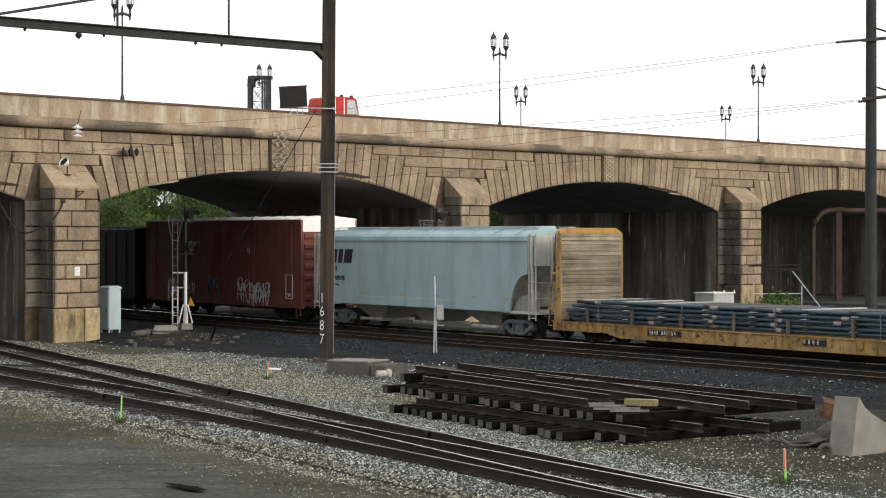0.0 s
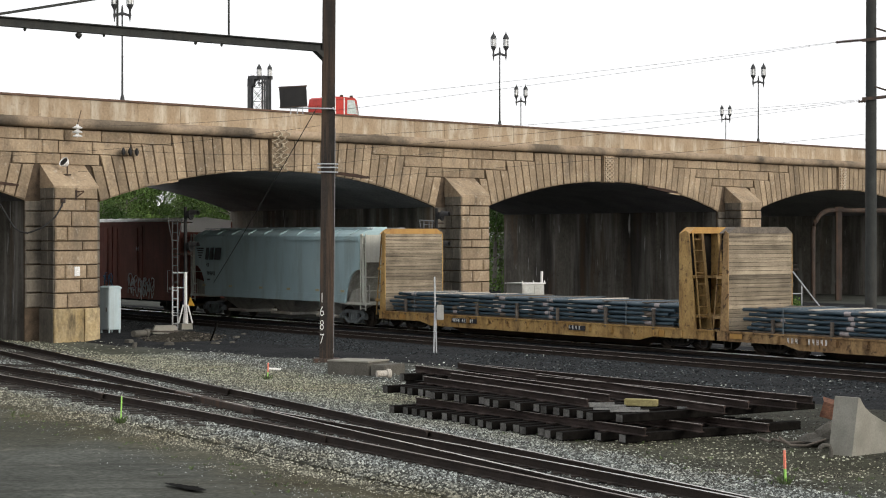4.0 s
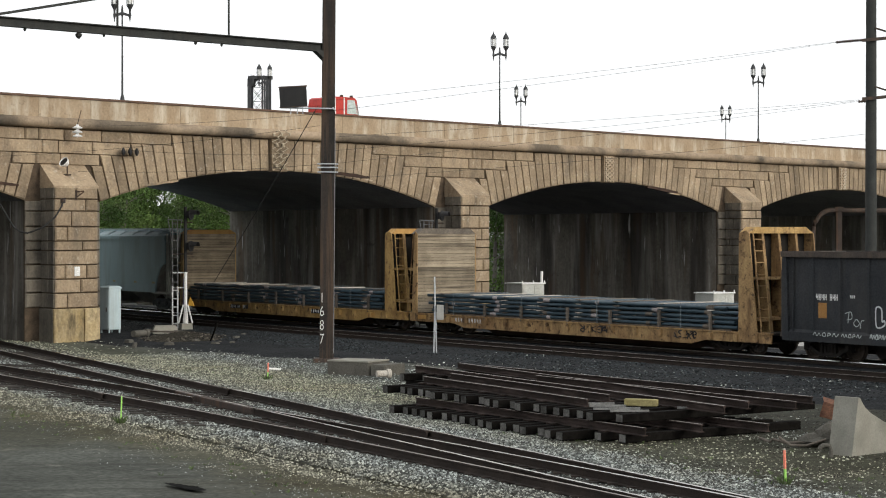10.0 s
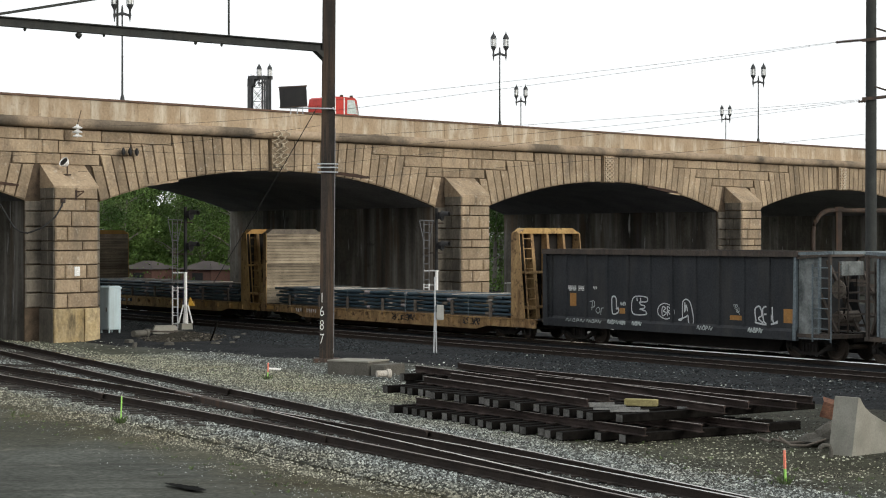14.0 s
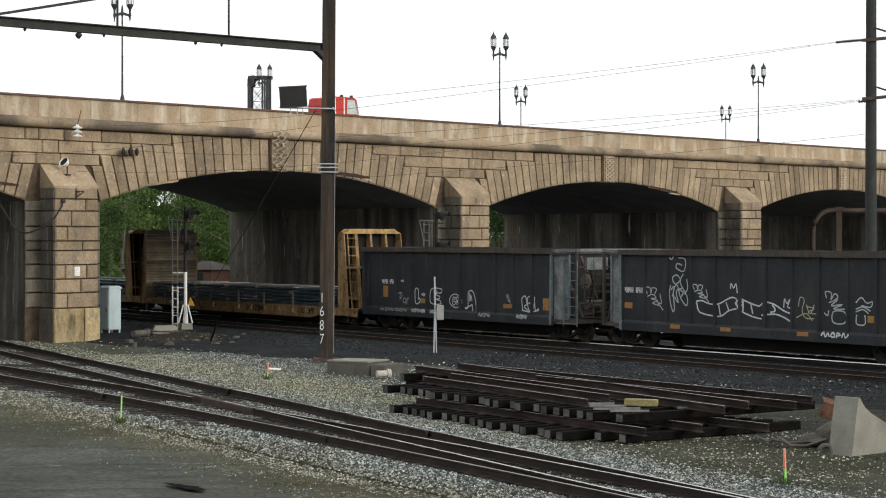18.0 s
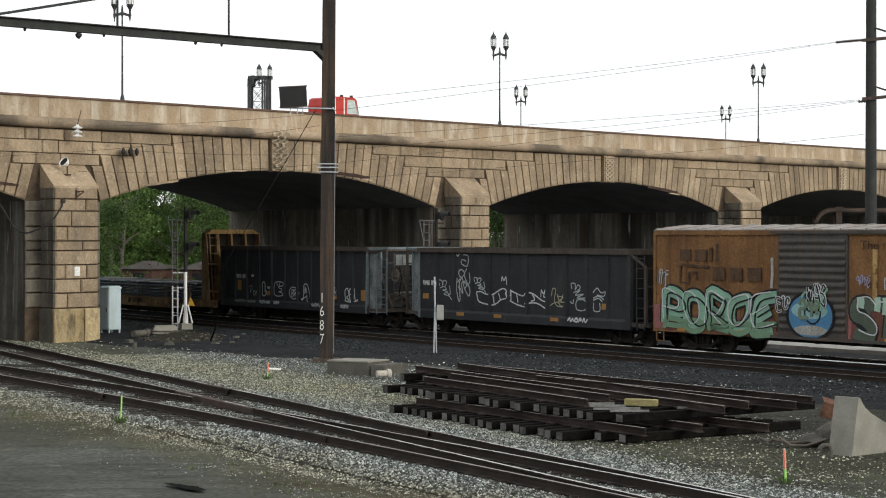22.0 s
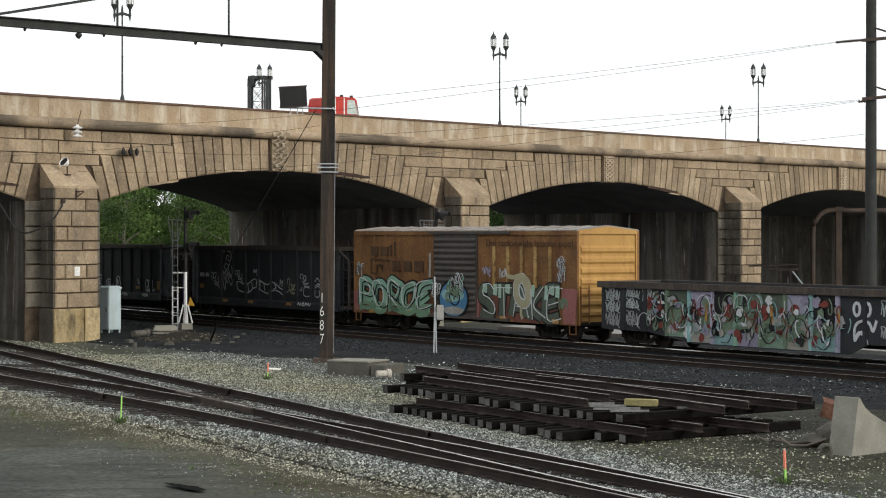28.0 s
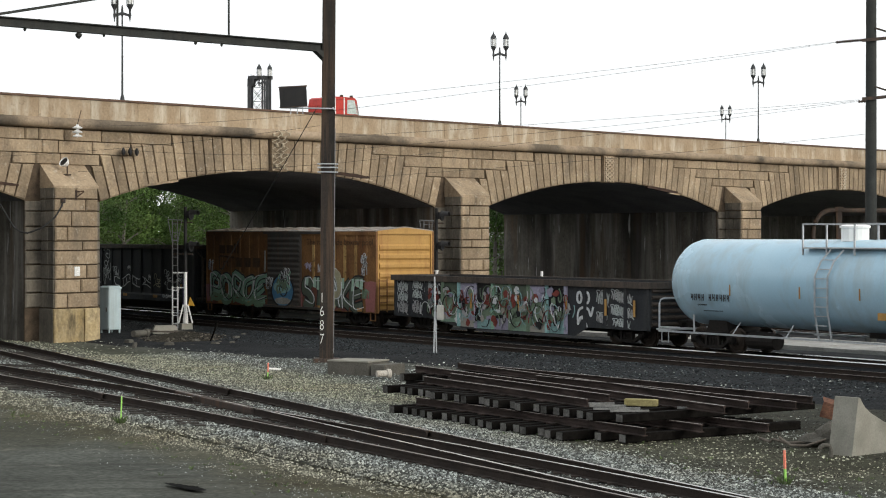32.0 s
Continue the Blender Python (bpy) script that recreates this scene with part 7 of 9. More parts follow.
for s in (-1, 1):
    bm = B()
    box(bm, *sorted((s * 8.6, s * 9.4)), -1.5, 1.5, 0.7, 0.75)
    part("end_platform", bm, GALV, tank, "narrow end platform")
    for q in (-1, 1):
        bm = B()
        tube(bm, [(s * 9.3, q * 1.44, 0.72), (s * 9.3, q * 1.44, 1.62), (s * 9.32, q * 1.38, 1.76), (s * 9.35, q * 1.2, 1.8), (s * 9.35, q * 0.6, 1.8)], 0.035, 8)
        tube(bm, [(s * 9.3, q * 1.44, 0.8), (s * 8.2, q * 1.48, 0.82)], 0.03, 8)
        tube(bm, [(s * 7.45, q * 1.47, 0.68), (s * 7.45, q * 1.5, 1.3)], 0.035, 8)
        part("end_handrail", bm, GALV, tank, "bent tubular grab rail")
    bm = B()
    prism(bm, [[(s * x, yy, z) for x, z in ((6.5, 0.72), (7.6, 0.72), (7.4, 1.3), (6.7, 1.3))] for yy in (-0.75, 0.75)])
    box(bm, *sorted((s * 5.4, s * 9.1)), -0.35, 0.35, 0.55, 0.72)
    part("saddle", bm, UNDER, tank)
    bm = B()
    bar(bm, (s * 8.75, 1.5, 0.72), (s * 8.75, 1.5, 0.28), 0.03)
    bar(bm, (s * 9.1, 1.5, 0.72), (s * 9.1, 1.5, 0.28), 0.03)
    bar(bm, (s * 8.75, 1.5, 0.29), (s * 9.1, 1.5, 0.29), 0.03)
    part("step", bm, GALV, tank)
    for x in (5.6, 3.1):
        part("stay", bar(B(), (s * x, 1.45, 0.66), (s * (x - 0.2), 1.25, 1.1), 0.04), GALV, tank)
    truck(tank, s * 7.0)
    coupler(tank, s * 9.1, s)
bm = B()
box(bm, -0.5, 0.5, -0.3, 0.3, 0.75, 1.0)
lathe(bm, [(0.02, 4.1), (0.28, 4.12), (0.28, 5.4), (0.02, 5.42)], (0, 0.75, 0.48), 12, "x")
part("underframe", bm, UNDER, tank)
for x, z in ((5.67, 2.0), (2.42, 1.97), (-0.18, 1.99), (-3.0, 1.99)):
    plaque(tank, x - 0.03, x + 0.03, z, z + 0.4, PLATE_ORANGE, 1.49)
stencil(tank, 7.65, 1.79, "HHHH HHHHHH", 0.23, STENCIL_DARK, 1.45, 0.78)
stencil(tank, 7.45, 1.62, "HHHHHHHHHH", 0.05, STENCIL_DARK, 1.31, 0.95)
stencil(tank, 7.3, 1.42, "HHHHHHHHHHHHHHHHHHHHHH", 0.04, STENCIL_DARK, 1.16, 1.1)
plaque(tank, -1.8, -0.75, 1.39, 1.62, YELLOW_CLEAN, 1.29, "placard")

# ---- masts, wires and yard furniture ----
POLE = Vector((-3.9, 64.2, 0))
BEAM_GREY = mat("dull_dark_steel", (0.028, 0.03, 0.029), (0.05, 0.053, 0.05), 0.8, 0.1, scale=2, fine=25, streak=(0.07, 0.06, 0.05), amount=0.4)
LADDER_GREY = mat("dull_grey_steel", (0.16, 0.16, 0.165), (0.26, 0.26, 0.265), 0.6, 0.3, scale=3, fine=30)
WOODPOLE = mat("rust_brown_steel_pole", (0.02, 0.0175, 0.016), (0.042, 0.034, 0.029), 0.8, 0.05, scale=1.0, fine=22, streak=(0.12, 0.075, 0.047), amount=0.8, stretch=(5, 5, 0.22))
mast = thing("catenary_mast", "tall rust-brown steel catenary mast with white numbers", "mast", pose(POLE.x, POLE.y, 0, 0, 0.45, 0))
for y in (-0.2, 0.2):
    bm = B()
    prism(bm, [[(-w, y - 0.012, z), (w, y - 0.012, z), (w, y + 0.012, z), (-w, y + 0.012, z)] for z, w in ((-0.3, 0.225), (13.0, 0.205))])
    part("flange", bm, WOODPOLE, mast)
bm = B()
box(bm, -0.19, 0.19, -0.188, 0.188, -0.3, 13.0)
bmesh.ops.bevel(bm, geom=[e for e in bm.edges if abs((e.verts[0].co - e.verts[1].co).z) > 5], offset=0.02, segments=1, affect="EDGES")
part("post", bm, WOODPOLE, mast, "built-up steel post, streaked with rust")
bm = B()
box(bm, -0.42, 0.42, -0.42, 0.42, -0.35, -0.08)
part("base", bm, STEEL_DARK, mast, "square dark foot")
bm = B()
tube(bm, [(0.245, -0.2, 0.1), (0.245, -0.2, 7.6)], 0.014, 8)
part("conduit", bm, LADDER_GREY, mast, "pale conduit pipe up the post")
bm = B()
for z in (6.15, 6.3, 6.42):
    for y in (-0.26, 0.26):
        bar(bm, (-0.33, y, z), (0.33, y, z), 0.04)
    for x in (-0.31, 0.31):
        bar(bm, (x, -0.26, z), (x, 0.26, z), 0.04)
part("clamp", bm, GALV, mast, "galvanised clamp round the post")
for k, ch in enumerate("1687"):
    cu = bpy.data.curves.new("numeral", "FONT")
    cu.body, cu.size, cu.extrude, cu.offset, cu.align_x = ch, 0.42, 0.004, -0.004, "CENTER"
    t_ = new("numeral_curve", cu)
    me = bpy.data.meshes.new_from_object(t_.evaluated_get(bpy.context.evaluated_depsgraph_get()))
    bpy.data.objects.remove(t_)
    me.materials.append(STENCIL)
    ob = new("numeral", me)
    ob.parent = mast
    ob.matrix_basis = pose(-0.15, -0.222, 1.8 - 0.46 * k, 90, 0, 0) @ Matrix.Diagonal((0.72, 1.15, 1, 1))
# the portal beam to the left and its hangers
beam = thing("portal_beam", "dark steel portal beam carrying hangers", "beam")
a, b = Vector((POLE.x, POLE.y, 10.3)), Vector((-19.2, 50.6, 10.3))
way = (b - a).normalized()
sd = Vector((-way.y, way.x, 0))
bm = B()
for z0, z1, w in ((-0.14, -0.11, 0.11), (0.11, 0.14, 0.11), (-0.11, 0.11, 0.012)):
    prism(bm, [[p + sd * s + Vector((0, 0, z)) for s, z in ((-w, z0), (w, z0), (w, z1), (-w, z1))] for p in (a, b)])
prism(bm, [[a + way * d + Vector((0, 0, z)) + sd * 0.11 for d, z in ((0, -0.5), (0, -0.14), (0.5, -0.14))], [a + way * d + Vector((0, 0, z)) - sd * 0.11 for d, z in ((0, -0.5), (0, -0.14), (0.5, -0.14))]])
part("girder", bm, BEAM_GREY, beam, "dark I-section girder")
for d in (3.97, 8.12):
    bm = B()
    p = a + way * d
    bar(bm, p + Vector((0, 0, 0.1)), p + Vector((0, 0, 3.2)), 0.06)
    part("hanger", bm, BEAM_GREY, beam)
bm = B()
p0, p1 = a + way * 13.0 + Vector((0, 0, 0.02)), a + way * 5.0 + Vector((0, 0, 1.75))
bar(bm, p0, p1, 0.08)
part("brace", bm, BEAM_GREY, beam, "sloping brace above the girder")
bm = B()
for d, q in ((9.48, 1.0), (11.3, 0.45), (8.6, 0.4), (5.25, 0.5), (4.25, 0.45)):
    p = a + way * d - Vector((0, 0, 0.14))
    lathe(bm, [(0.02, -0.2 * q), (0.09 * q, -0.13 * q), (0.11 * q, -0.07 * q), (0.04 * q, 0.0)], p, 8)
part("insulator", bm, BEAM_GREY, beam)

# the sign held beside the mast
sign = thing("sign_panel", "dark blank sign panel seen from behind on a bracket", "sign", pose(-4.95, 63.7, 8.25))
bm = B()
box(bm, -0.45, 0.45, -0.03, 0.03, 0.05, 0.72, pose(0, 0, 0, 0, -3, 0))
part("panel", bm, BLACK, sign)
bm = B()
for x0, x1, z0, z1 in ((-0.47, 0.47, 0.7, 0.74), (-0.47, 0.47, 0.03, 0.06)):
    box(bm, x0, x1, -0.045, 0.045, z0, z1, pose(0, 0, 0, 0, -3, 0))
part("frame", bm, STEEL_DARK, sign)
bm = B()
tube(bm, [(-0.45, 0.0, 0.02), (1.3, 0.2, 0.0)], 0.025, 8)
for x in (-0.1, 0.12, 0.3):
    bar(bm, (x, 0.0, -0.2), (x, 0.0, 0.05), 0.03)
bar(bm, (1.3, -0.1, 0.0), (1.3, 0.8, 0.0), 0.05)
part("bracket", bm, GALV, sign, "galvanised bracket")

# the mast behind the train
PB = Vector((16.5, 74.0, 0))
mast2 = thing("catenary_mast", "dark steel catenary mast with insulator brackets", "mast", pose(PB.x, PB.y, 0))
bm = B()
lathe(bm, [(0.02, -0.3), (0.235, -0.3), (0.22, 6.0), (0.2, 13.5), (0.02, 13.5)], (0, 0, 0), 14)
part("post", bm, BEAM_GREY, mast2, "round dark steel post", smooth=True)
for z, l in ((11.55, 1.0), (9.3, 0.7)):
    bm = B()
    bar(bm, (-0.4, -0.25, z - 0.03), (1.2, -0.25, z + 0.12), 0.1, 0.12)
    bar(bm, (0.1, -0.2, z + 0.45), (1.2, -0.25, z + 0.1), 0.06)
    part("bracket", bm, STEEL_DARK, mast2, "cross arm with clamps")
bm = B()
for z, x0 in ((11.5, -1.35), (9.22, -0.5)):
    for k in range(10 if x0 < -1 else 3):
        lathe(bm, [(0.02, -0.05), (0.055, -0.03), (0.06, 0.0), (0.03, 0.05)], (x0 + 0.1 * k, -0.25, z - 0.05 + 0.009 * k), 8, "x")
part("insulator", bm, STEEL_DARK, mast2, "string of dark insulators")


def wire(name, a, b, sag, r=0.0055, label="thin dark overhead electric wire", n=14):
    bm = B()
    a, b = Vector(a), Vector(b)
    tube(bm, [a + (b - a) * (k / n) - Vector((0, 0, 4 * sag * (k / n) * (1 - k / n))) for k in range(n + 1)], r, 5)
    return tagged(part(name, bm, CABLE), label, "wire", group="overhead wires")


PBt = PB + Vector((-1.4, -0.25, 0))
for top, foot, sag in ((11.46, 8.55, 0.06), (11.44, 8.2, 0.05)):
    wire("overhead_wire", PBt + Vector((0, 0, top)), POLE + Vector((0.2, 0, foot)), sag)
for top, foot, sag in ((9.24, 7.32, 0.06), (9.21, 6.86, 0.06), (9.18, 6.43, 0.08)):
    wire("overhead_wire", PB + Vector((-0.5, -0.25, top)), POLE + Vector((0.2, 0, foot)), sag)
wire("overhead_wire", PB + Vector((0.0, -0.3, 7.95)), POLE + Vector((0.2, 0, 5.9)), 0.1)
ins = br(-0.6, -0.9, 8.2)
wire("overhead_wire", POLE + Vector((-0.2, -0.1, 8.1)), br(-0.2, -1.0, 8.45), 0.1)
wire("overhead_wire", POLE + Vector((-0.2, -0.1, 7.7)), br(-4.5, -0.5, 7.1), 0.15)
wire("overhead_wire", POLE + Vector((-0.25, -0.1, 6.75)), br(2.2, -0.35, 7.6), 0.1)
wire("overhead_wire", POLE + Vector((-0.25, -0.1, 6.4)), br(-0.6, -1.3, 6.6), 0.12)
wire("guy_wire", POLE + Vector((-0.3, 0.1, 8.35)), Vector((-8.9, 74.5, 2.2)), 0.05, 0.014, "slack dark cable from the mast")

# insulators on the bridge face
for p, tall, n, mm in ((br(-0.35, -0.75, 8.0), 0.5, 3, WHITE), ):
    st = thing("insulator_string", "white porcelain insulator on the bridge face", "insulator", Matrix.Translation(p))
    for k in range(n):
        bm = B()
        lathe(bm, [(0.03, 0.0), (0.2, 0.02), (0.21, 0.06), (0.07, 0.12), (0.05, 0.18)], (0, 0, 0.17 * k), 12)
        part("disc", bm, mm, st, smooth=True)
    bm = B()
    tube(bm, [(0, 0, 0.5), (0.1, 0.3, 1.1)], 0.02, 6)
    part("hanger", bm, STEEL_DARK, st)
st = thing("insulator_string", "dark insulators strung level before the arch", "insulator", Matrix.Translation(br(2.2, -0.35, 7.52)))
for k in range(3):
    bm = B()
    lathe(bm, [(0.03, -0.08), (0.17, -0.02), (0.17, 0.03), (0.05, 0.09)], (0.24 * k, 0.26 * k, 0), 12, "x")
    part("disc", bm, BLACK, st, smooth=True)

# floodlight on the pilaster cap
FLOOD_K = 0.7
fl = thing("floodlight", "white round floodlight tilted on a pilaster cap", "lamp", Matrix.Translation(br(-0.85, -0.75, 6.45)))
bm = B()
lathe(bm, [(p * FLOOD_K, q * FLOOD_K) for p, q in ((0.02, 0.0), (0.14, 0.02), (0.26, 0.16), (0.32, 0.34), (0.3, 0.35), (0.2, 0.2), (0.02, 0.1))], (0, 0, 0), 16)
sh = part("shade", bm, WHITE, fl, smooth=True)
sh.matrix_basis = pose(0, 0, 0.42, 40, -42, 0)
bm = B()
lathe(bm, [(0.01, 0.0), (0.19, 0.0), (0.19, 0.012), (0.01, 0.012)], (0, 0, 0.2), 16)
gl = part("lens", bm, BLACK, fl, "dark glass")
gl.matrix_basis = sh.matrix_basis.copy()
bm = B()
bar(bm, (0, 0, 0), (0, 0, 0.45), 0.05)
bar(bm, (-0.15, 0, 0.02), (0.15, 0, 0.02), 0.06)
part("bracket", bm, STEEL_DARK, fl)
hose = thing("hanging_cable", "thick dark cable drooping beside the stone pilaster", "cable")
bm = B()
tube(bm, [br(-1.45, -1.5, 5.4), br(-1.55, -1.62, 5.2), br(-1.87, -1.62, 4.76), br(-2.15, -1.5, 4.52), br(-2.38, -1.4, 4.34), br(-2.65, -1.1, 4.2), br(-2.85, -0.9, 4.12), br(-3.1, -0.7, 4.18), br(-3.3, -0.5, 4.35), br(-3.5, -0.3, 4.75), br(-3.9, 0.1, 5.6)], 0.035, 8)
part("cable", bm, CABLE, hose, smooth=True)
bm = B()
lathe(bm, [(0.02, -0.12), (0.1, -0.1), (0.1, 0.06), (0.02, 0.1)], br(-1.42, -1.48, 5.42), 10)
bar(bm, br(-1.3, -1.4, 5.5), br(-1.5, -1.55, 5.4), 0.07)
part("clamp", bm, STEEL_DARK, hose, "dark cable clamp on the stone")
hook = thing("wall_bracket", "small dark iron bracket fixed to the pilaster", "bracket")
bm = B()
bar(bm, br(-0.75, -1.42, 5.78), br(-0.5, -1.7, 5.8), 0.05)
bar(bm, br(-0.75, -1.45, 5.55), br(-0.5, -1.68, 5.78), 0.04)
bar(bm, br(-0.75, -1.44, 5.45), br(-0.75, -1.44, 5.85), 0.07)
part("arm", bm, STEEL_DARK, hook)
notice = thing("wall_notice", "small white notice on the stone pilaster", "notice", Matrix.Translation(br(-0.72, -1.43, 2.4)))
bm = B()
prism(bm, [[ALONG * u + OUT * w + Vector((0, 0, z)) for u, z in ((-0.13, 0), (0.13, 0), (0.13, 0.38), (-0.13, 0.38))] for w in (-0.03, 0.03)])
part("board", bm, WHITE, notice)


# ---- signals ----
def signal(m, label):
    s = thing("railway_signal", label, "signal", m, group="railway signals")
    bm = B()
    lathe(bm, [(0.02, -0.3), (0.4, -0.3), (0.34, 0.32), (0.02, 0.32)], (0, 0, 0), 4)
    part("base", bm, CONCRETE, s, "tapered concrete footing")
    bm = B()
    lathe(bm, [(0.02, 0.3), (0.075, 0.3), (0.075, 2.6), (0.02, 2.6)], (0, 0, 0), 12)
    for q in range(4):
        c, d = math.cos(q * 1.571 + 0.78), math.sin(q * 1.571 + 0.78)
        bar(bm, (c * 0.32, d * 0.32, 0.32), (c * 0.1, d * 0.1, 1.15), 0.05)
    part("lower_mast", bm, WHITE, s, "white lower mast with splayed feet")
    bm = B()
    lathe(bm, [(0.02, 2.6), (0.08, 2.6), (0.07, 5.5), (0.02, 5.5)], (0, 0, 0), 10)
    part("upper_mast", bm, BLACK, s)
    for z in (5.15, 3.75):
        bm = B()
        lathe(bm, [(0.02, -0.06), (0.24, -0.06), (0.24, 0.0), (0.02, 0.0)], (0.3, 0.0, z), 16, "x")
        box(bm, 0.1, 0.3, -0.12, 0.12, z - 0.16, z + 0.16)
        prism(bm, [[(x, 0.2 * math.cos(radians(d)) * k, z + 0.2 * math.sin(radians(d)) * k) for d in range(0, 181, 20) for k in (1.0,)] + [(x, 0.18 * math.cos(radians(d)), z + 0.18 * math.sin(radians(d))) for d in range(180, -1, -20)] for x in (0.3, 0.62)])
        part("signal_head", bm, BLACK, s, "hooded dark signal head")
        bm = B()
        bar(bm, (-0.6, 0, z - 0.35), (0.35, 0, z - 0.35), 0.05)
        part("bracket", bm, STEEL_DARK, s)
    bm = B()
    for x in (-0.62, -0.36):
        bar(bm, (x, -0.05, 1.96), (x, -0.05, 4.9), 0.03)
    for k in range(5, 13):
        bar(bm, (-0.62, -0.05, 0.3 + 0.37 * k), (-0.36, -0.05, 0.3 + 0.37 * k), 0.035)
    bar(bm, (-0.85, -0.05, 4.95), (-0.12, -0.05, 4.9), 0.04)
    for x0, x1 in ((-0.85, -0.62), (-0.14, -0.36)):
        bar(bm, (x0, -0.05, 4.95), (x1, -0.05, 3.9), 0.025)
    part("ladder", bm, LADDER_GREY, s, "narrow steel access ladder")
    bm = B()
    for x in (-0.62, -0.36):
        bar(bm, (x, -0.05, 0.1), (x, -0.05, 1.96), 0.045)
    for k in range(5):
        bar(bm, (-0.62, -0.05, 0.3 + 0.37 * k), (-0.36, -0.05, 0.3 + 0.37 * k), 0.045)
    part("lower_ladder", bm, WHITE, s, "white-painted lower ladder")
    bm = B()
    bar(bm, (-0.62, 0, 2.57), (0.1, 0, 2.57), 0.06)
    bar(bm, (-0.62, 0, 1.9), (0.0, 0, 1.9), 0.04)
    part("ladder_stay", bm, WHITE, s)
    return s


sg = signal(pose(-11.45, 85.3, GROUND, 0, 0, -20), "two-headed railway signal on a white footed mast")
bm = B()
box(bm, -0.2, -0.02, 0.12, 0.15, 1.05, 2.3)
part("back_panel", bm, mat("dark_violet_paint", (0.05, 0.035, 0.11), (0.08, 0.06, 0.16), 0.6), sg, "dark violet panel")
bm = B()
prism(bm, [[(x, y, z) for x, z in ((0.05, 1.1), (0.36, 1.1), (0.14, 1.5))] for y in (0.16, 0.18)])
part("warning_plate", bm, REFLECT, sg, "yellow triangular plate")
signal(pose(-0.3, 90.0, GROUND, 0, 0, -20), "two-headed railway signal beside a bridge pier")

RELAY_GREY = mat("dull_grey_box_paint", (0.3, 0.31, 0.29), (0.42, 0.42, 0.4), 0.6, scale=2, fine=20, grainy=0.3, bump=0.05, streak=(0.2, 0.18, 0.15), amount=0.4)
post = thing("relay_post", "slim pale post with a small grey relay box", "post", pose(-0.28, 68.4, GROUND))
bm = B()
for x, y in ((-0.06, 0), (0.06, 0)):
    bar(bm, (x * 0.8, y, -0.1), (x * 0.3, y, 1.5), 0.045)
tube(bm, [(0, 0, 1.2), (-0.02, 0, 2.75)], 0.03, 8)
part("stand", bm, GALV, post)
bm = B()
box(bm, 0.05, 0.31, -0.1, 0.12, 1.22, 1.75)
bmesh.ops.bevel(bm, geom=bm.edges[:], offset=0.02, segments=2, affect="EDGES")
part("box", bm, RELAY_GREY, post, "small grey box")

cab = thing("equipment_cabinet", "pale blue-grey lineside cabinet on short legs", "cabinet", pose(-14.25, 82.2, GROUND, 0, 0, -43))
CAB = mat("pale_cabinet_paint", (0.42, 0.52, 0.555), (0.5, 0.6, 0.63), 0.55, grainy=0.15, scale=1.5, fine=20, bump=0.05, streak=(0.32, 0.34, 0.33), amount=0.4)
bm = B()
box(bm, -0.32, 0.32, -0.32, 0.32, 0.2, 1.96)
bmesh.ops.bevel(bm, geom=bm.edges[:], offset=0.015, segments=1, affect="EDGES")
part("body", bm, CAB, cab)
bm = B()
prism(bm, [[(-a, -a, z), (a, -a, z), (a, a, z), (-a, a, z)] for a, z in ((0.35, 1.95), (0.35, 2.0), (0.26, 2.07))])
part("lid", bm, CAB, cab)
bm = B()
box(bm, -0.28, 0.28, -0.345, -0.322, 0.28, 1.88)
part("door", bm, CAB, cab)
bm = B()
box(bm, 0.17, 0.2, -0.375, -0.346, 0.95, 1.15)
part("handle", bm, STEEL_DARK, cab)
for x in (-0.3, 0.24):
    for y in (-0.3, 0.24):
        part("leg", box(B(), x, x + 0.06, y, y + 0.06, -0.1, 0.2), CAB, cab)

# ---- what stands on and behind the bridge ----
IRON = mat("dark_cast_iron", (0.04, 0.042, 0.045), (0.08, 0.082, 0.085), 0.6, 0.3, scale=3, fine=30)
GLOBE = mat("frosted_lamp_glass", (0.72, 0.74, 0.74), (0.84, 0.85, 0.84), 0.3, scale=3, fine=20, bump=0)


